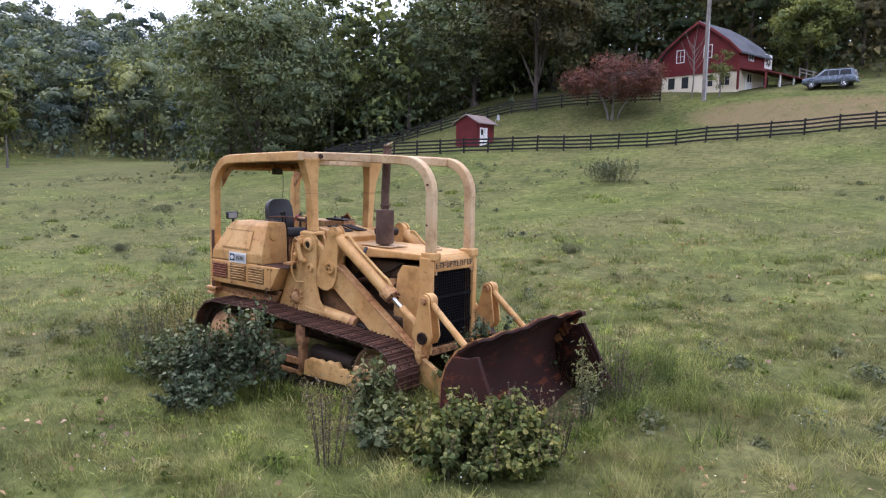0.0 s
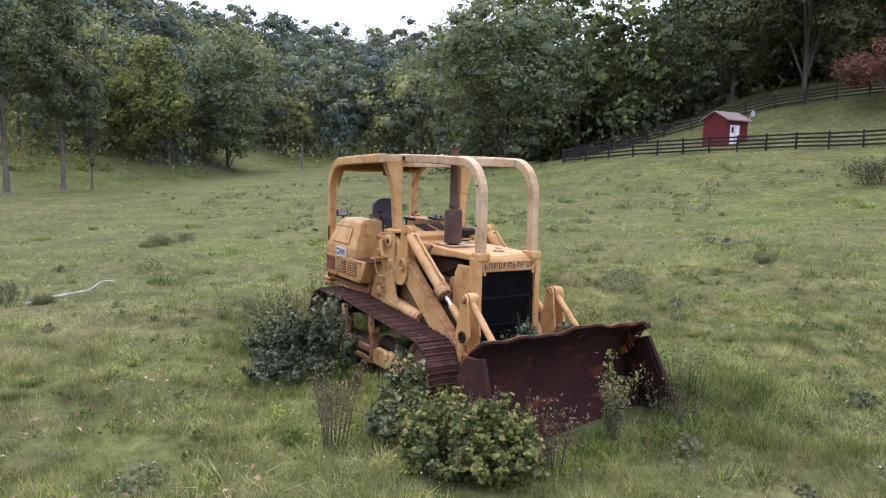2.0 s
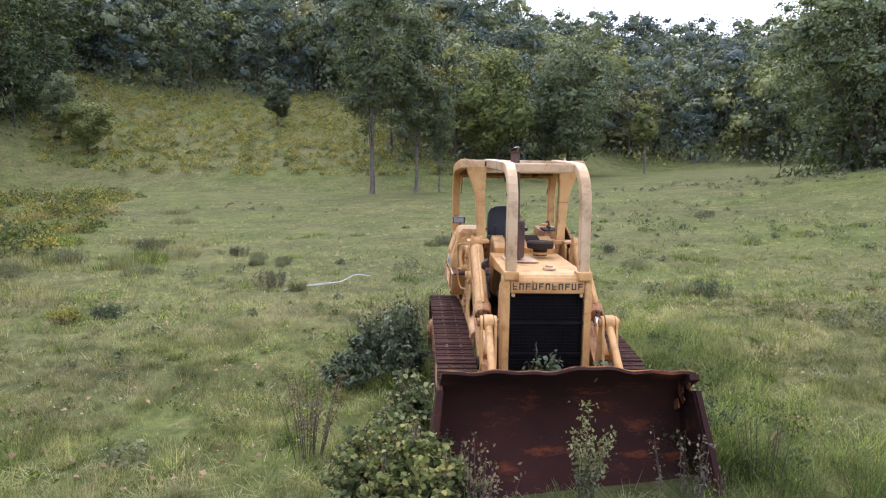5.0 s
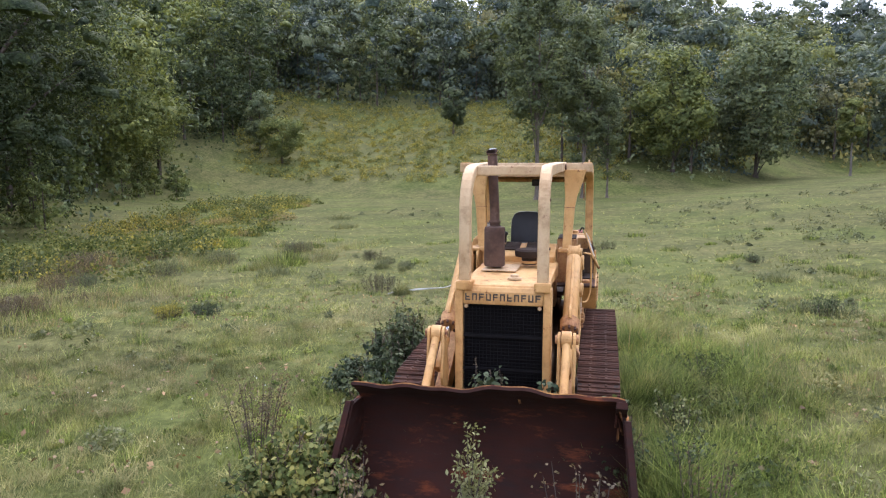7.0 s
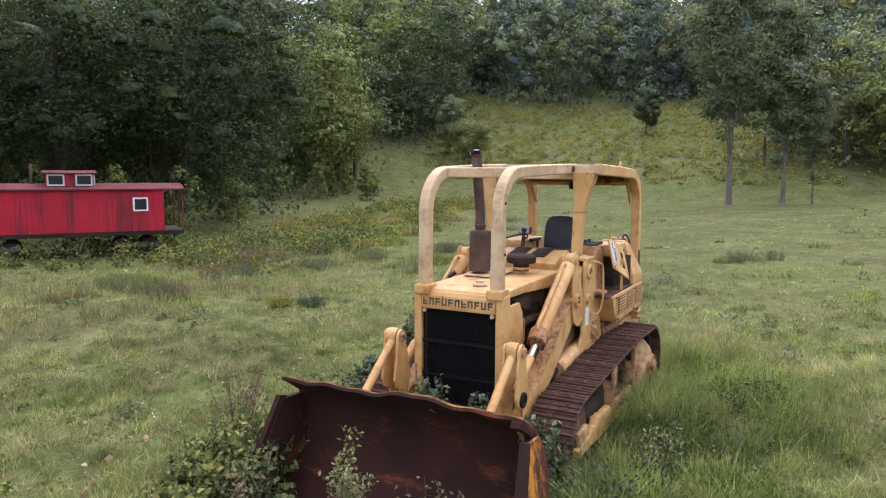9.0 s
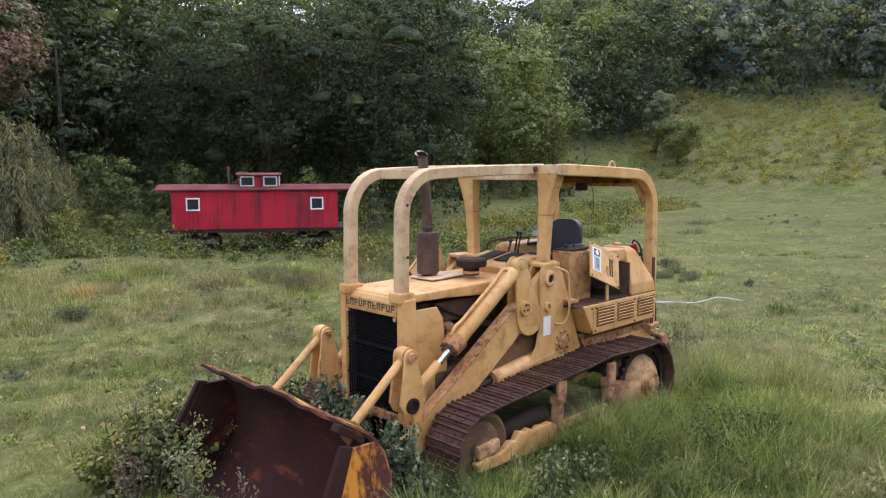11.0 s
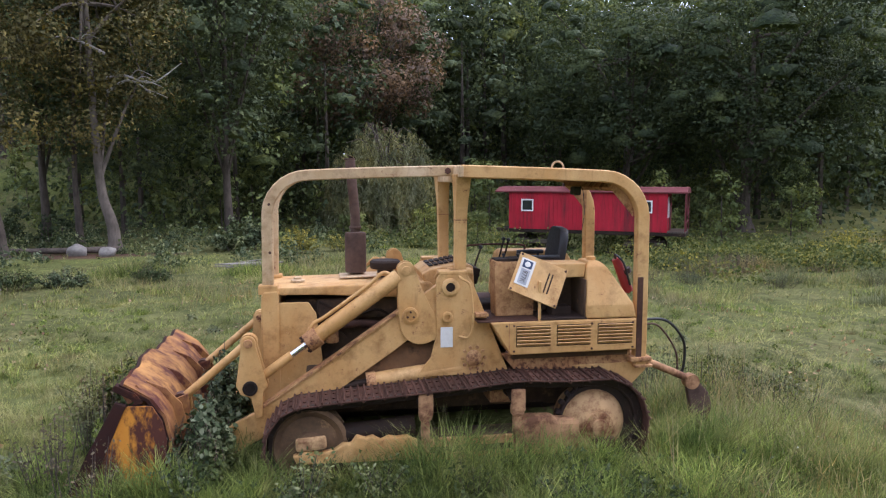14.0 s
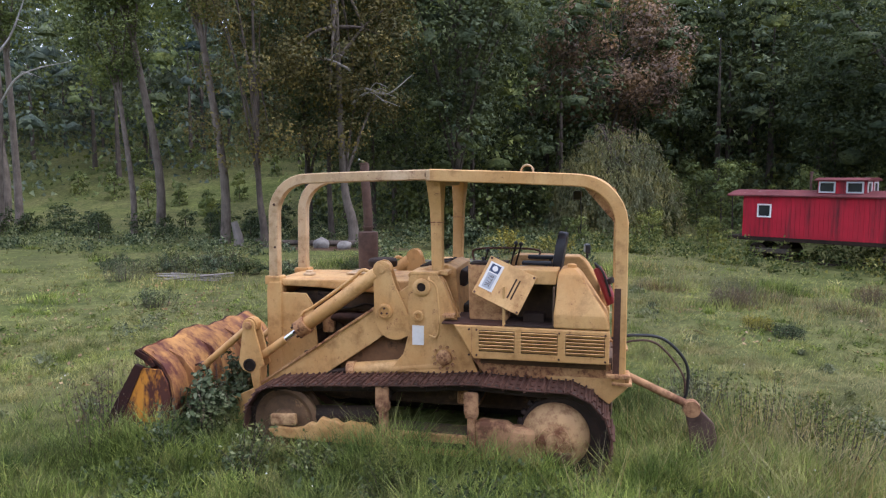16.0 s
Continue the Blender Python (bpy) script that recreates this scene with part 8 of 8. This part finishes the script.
grass("rear_grass", "tall rank grass behind the loader", 30000, 2.5, 8.5, 72, 0.44, 0.007, GRASS, 9, rear_patch, 0.8, True, 0.2)
grass("rear_straw", "tall drying stems behind the loader", 9000, 2.5, 8.5, 73, 0.54, 0.007, STRAW, 7, rear_patch, 0.8, True)
for k, (x, y, h) in enumerate(((-4.3, -0.7, 0.95), (-3.7, -1.2, 0.8), (-4.9, 0.1, 0.85), (-5.0, -0.9, 0.7), (-3.6, -1.7, 0.6))):
    stalky("seeding_weed", "brown-tipped seeding weeds behind the loader", x, y, h * 0.8, 26, 180 + k, (BRAMBLE_LIGHT, WEED, BRAMBLE_LIGHT)[k % 3], 0.55, 0.022, 20, "rear weeds", "weed", 0.6)
for k, (x, y, h) in enumerate(((-1.4, 2.35, 0.45), (-0.6, 2.1, 0.4), (-2.0, 2.6, 0.4), (0.9, 1.9, 0.55), (0.2, 1.8, 0.45), (1.9, 1.75, 0.6))):
    stalky("broadleaf_weed", "dark broad-leaved weed beside the track", x, y, h, 16, 150 + k, BRAMBLE if k > 2 else BRAMBLE_DARK, 0.35, 0.024, 26, "track weeds", "weed")
weed_patch("clover", "low clover and weeds in the short grass", 900, (-8, 10, -9, 10), 96, 0.10, GRASS_TALL, 0.028, 34, lambda x, y, r: (np.hypot(x - 0.5, y) > 2.2) & clear(x, y) & (patchy(x, y, 0.5, 12) > 0.42))

def leaf_litter(name, label, n, r0, r1, seed, mat):
    """Fallen leaves lying in drifts on the grass."""
    x, y, rnd = tuft_field(n, r0, r1, seed)
    k = clear(x, y) & (patchy(x, y, 0.8, seed) > 0.60)
    x, y = x[k], y[k]
    p = np.stack([x, y, land(x, y) + rnd.uniform(0.02, 0.10, len(x))], 1)
    return tagged(new(name, soup(name, leaves(p, np.tile((0, 0, 1.0), (len(x), 1)), 0.055, 1.4, 0.2, 0.5), mat)), label, "leaves", kind="stuff")


LITTER = leaf_mat("fallen_brown_leaves", (0.12, 0.075, 0.045), (0.22, 0.14, 0.09), (0.36, 0.26, 0.18), 0.8, 0.1)
leaf_litter("fallen_leaves", "brown fallen leaves in drifts on the grass", 9000, 2.5, 16, 171, LITTER)
weed_patch("thistle_patches", "low grey-green weeds in the grass", 70, (-7, 9, -8, 8), 97, 0.20, WEED, 0.034, 150, lambda x, y, r: (np.hypot(x - 0.5, y) > 2.6) & clear(x, y))
FLOWER = leaf_mat("small_white_flowers", (0.5, 0.5, 0.45), (0.6, 0.6, 0.56), (0.7, 0.7, 0.68), 0.7, 0.1)
weed_patch("white_flowers", "tiny white flowers in the grass", 150, (-5, 7, -7, 6.5), 98, 0.28, FLOWER, 0.012, 5, lambda x, y, r: (np.hypot(x - 0.5, y) > 2.2) & clear(x, y))

bush("leafy_bush", "large-leaved green bush at the wood's edge", 4.6, -26.6, (1.7, 1.3, 1.7), 3600, 0.11, BRAMBLE, seed=79, shoots=40)
bush("goldenrod_clump", "yellow-flowering goldenrod clump at the wood's edge", 2.2, -24.6, (1.3, 1.0, 1.25), 3600, 0.06, GOLDENROD, seed=87, shoots=50, category="weed")
bush("goldenrod_clump", "yellow-flowering goldenrod clump at the wood's edge", -0.4, -25.6, (1.2, 0.9, 1.0), 2800, 0.06, GOLDENROD, seed=88, shoots=44, category="weed")

def mounds(name, label, spots, mat, seed, n=900, wide=(0.012, 0.032)):
    """Soft mounds of rank grass, each a dense fan of blades."""
    rnd = np.random.default_rng(seed)
    out = []
    for x, y, r, h in spots:
        a, q = rnd.uniform(0, 6.283, n), np.sqrt(rnd.uniform(0, 1, n))
        out.append(blades(x + r * q * np.cos(a), y + 0.7 * r * q * np.sin(a), h * (1.05 - 0.7 * q ** 2) * rnd.uniform(0.55, 1.1, n), rnd.uniform(*wide, n), 0.7, rnd, False, a + rnd.normal(0, 0.6, n)))
    return tagged(new(name, soup(name, np.concatenate(out), mat)), label, "grass", kind="stuff")


rnd = np.random.default_rng(404)


def hummocks(n, r0, r1, size, high):
    """Spots for soft tufts over the pasture round the loader, thicker in drifts."""
    a, d = rnd.uniform(0, 6.283, 4 * n), np.sqrt(rnd.uniform(r0 * r0, r1 * r1, 4 * n))
    x, y = 0.5 + d * np.cos(a), d * np.sin(a)
    k = np.flatnonzero(clear(x, y) & (np.abs(y) > 1.7) & (patchy(x, y, 0.45, 44) + rnd.uniform(-0.2, 0.2, 4 * n) > 0.52))[:n]
    return [(x[i], y[i], rnd.uniform(*size), rnd.uniform(*high)) for i in k]


mounds("grass_tufts", "soft yellow-green tufts in the pasture", hummocks(170, 2.4, 13, (0.16, 0.42), (0.10, 0.22)), GRASS, 405, 230, (0.006, 0.014))
mounds("lush_tufts", "soft dark green tufts in the pasture", hummocks(110, 2.4, 15, (0.14, 0.36), (0.10, 0.24)), GRASS_TALL, 406, 220, (0.006, 0.014))
mounds("straw_tufts", "flattened tawny tufts in the pasture", hummocks(60, 2.4, 14, (0.18, 0.40), (0.05, 0.12)), STRAW, 407, 170, (0.005, 0.012))
mounds("far_tufts", "tufts of longer grass across the field", hummocks(150, 13, 36, (0.35, 1.0), (0.16, 0.34)), GRASS_TALL, 408, 150, (0.02, 0.05))
weed_patch("track_weeds", "leafy dark green weeds crowding the track", 260, (-3.4, 2.4, 1.35, 3.0), 409, 0.22, BRAMBLE_DARK, 0.034, 46, lambda x, y, r: r.uniform(0, 1, len(x)) > (y - 1.35) / 1.8)
rnd = np.random.default_rng(401)
EDGE = [(x, -21 + 0.29 * (x + 16) + rnd.uniform(-5, 6), rnd.uniform(0.7, 1.9), rnd.uniform(0.35, 0.75)) for x in np.linspace(-60, -18, 26)]
mounds("rank_grass", "soft mounds of rank green grass in the field's edge", [(-19.6, -12.4, 1.5, 0.8), (-32.1, -23.5, 1.8, 0.7), (-28.0, -20.0, 1.3, 0.5), (-8.0, -17.0, 1.2, 0.5), (3.0, -17.5, 1.4, 0.6), (7.5, -18.0, 1.3, 0.6), (-3.0, -18.5, 1.3, 0.55)] + EDGE[::2], GRASS_TALL, 402)
mounds("soft_weeds", "soft grey-green clumps of weeds across the pasture", [(-18.0, -12.4, 1.0, 0.7), (-16.6, -16.3, 0.8, 0.75), (-24.5, -13.9, 1.0, 0.65), (-25.3, 0.2, 0.9, 0.5), (-23.9, -0.6, 0.6, 0.4), (-15.5, 6.4, 0.8, 0.4), (-8.5, 5.4, 0.6, 0.3), (-20.3, -15.8, 1.0, 0.7), (-16.2, -11.1, 0.9, 0.55), (-12.0, -4.9, 0.35, 0.5), (-18.3, -7.5, 0.4, 0.4), (-17.8, -6.4, 0.35, 0.35), (-39.0, -16.7, 1.4, 0.6), (-45.8, -19.5, 1.6, 0.6), (-7.8, 6.0, 0.6, 0.3)], WEED, 410, 520, (0.010, 0.022))
mounds("russet_weeds", "feathery russet clumps of weeds across the pasture", [(-15.0, -18.6, 1.4, 1.0), (-7.0, -14.3, 1.3, 0.55), (-9.2, -13.6, 0.9, 0.5), (-6.0, -12.6, 0.8, 0.5), (-4.2, -14.6, 0.9, 0.55), (-20.6, -19.2, 1.0, 0.7)], RED_WEED, 411, 520, (0.008, 0.018))
mounds("dead_grass", "soft mounds of tawny dead grass in the field's edge", [(-33.2, -21.3, 1.3, 0.55), (-40.4, -27.3, 1.5, 0.6), (-17.5, -19.6, 1.2, 0.8), (-1.0, -16.0, 1.1, 0.45)] + EDGE[1::4], STRAW, 403)
for k, (x, y, w, h) in enumerate(((11.4, -14.2, 1.2, 0.80), (9.9, -14.4, 1.0, 0.70), (13.0, -14.8, 1.2, 0.75), (14.8, -14.4, 1.0, 0.65), (8.6, -15.2, 0.9, 0.60), (6.4, -16.2, 0.8, 0.62), (12.2, -17.4, 1.0, 0.8))):
    bush("weed_thicket", "dense dark green weeds by the board heap", x, y, (w, w * 0.7, h), 2200, 0.050, (BRAMBLE, BRAMBLE_DARK)[k % 2], seed=190 + k, shoots=60, spikes=20, category="weed", group="creek thickets")
for x, y in ((-43.3, -26.6), (-39.0, -29.5), (-34.0, -30.0)):
    bush("goldenrod_clump", "yellow-flowering goldenrod clump in the field's edge", x, y, (1.6, 1.1, 1.1), 1500, 0.08, GOLDENROD, seed=int(-x), shoots=40, category="weed")

# ---- loose things ----
pp = thing("plastic_pipe", (-12.7, -4.2, on(-12.7, -4.2)), "white plastic pipe lying in the grass", "pipe")
part("pipe_length", tube(smooth_path([(0.75, -1.1, 0.02), (0.35, -0.55, 0.09), (0.0, 0.0, 0.10), (-0.5, 0.45, 0.08), (-1.1, 0.85, 0.20), (-1.6, 1.3, 0.10)], 6), 0.014, 8), PIPE, pp, smooth=True)
part("pipe_length", tube(smooth_path([(0.6, -1.05, 0.03), (0.25, -0.55, 0.05), (-0.1, -0.05, 0.06), (-0.6, 0.3, 0.05)], 6), 0.012, 8), PIPE, pp, smooth=True)


def boulder(x, y, s, seed):
    rnd = np.random.default_rng(seed)
    bm = bmesh.new()
    bmesh.ops.create_icosphere(bm, subdivisions=3, radius=s)
    for v in bm.verts:
        v.co *= 1 + 0.22 * noise.noise(v.co * (1.3 / s) + Vector((seed, 0, 0)))
        v.co.z *= 0.8
    ob = part("boulder", bm, STONE, None, smooth=True)
    ob.matrix_world = pose(x, y, on(x, y) + s * 0.4, 0, 0, seed * 40)
    tagged(ob, "rounded grey boulder at the tree's foot", "rock", "boulders")


boulder(11.6, -25.6, 0.42, 1)
boulder(10.2, -25.2, 0.36, 2)
stp = thing("tree_stump", (16.2, -25.6, on(16.2, -25.6)), "broken grey tree stump", "stump")
part("stump_wood", tube(smooth_path([(0, 0, -0.1), (0.05, 0, 0.5), (0.25, 0.05, 1.25)], 4), 0.30, 10, end=0.17), BARK_PALE, stp, smooth=True)


def log_pile(x, y, turn, n, seed):
    rnd = np.random.default_rng(seed)
    p = thing("board_pile", pose(x, y, on(x, y), 0, 0, turn), "heap of weathered grey boards in the weeds", "wood pile", "board heaps")
    for k in range(n):
        part("board", box((rnd.uniform(1.4, 2.4), 0.09, 0.045), (rnd.normal(0, 0.25), rnd.normal(0, 0.4), 0.03 + 0.05 * (k // 3)), (rnd.normal(0, 4), rnd.normal(0, 3), rnd.normal(0, 14)), 0.008, seg=1), WOOD_GREY, p)


log_pile(11.0, -12.9, 20, 8, 5)
log_pile(3.5, -19.8, 10, 8, 6)
fl = thing("fallen_log", pose(12.6, -25.9, on(12.6, -25.9), 0, 0, 12), "long fallen log beside the boulders", "log")
part("log_wood", tube(smooth_path([(-2.6, 0, 0.16), (-0.8, 0.1, 0.18), (1.0, 0, 0.20), (2.6, -0.1, 0.28)], 4), 0.16, 10, end=0.11), BARK, fl, smooth=True)
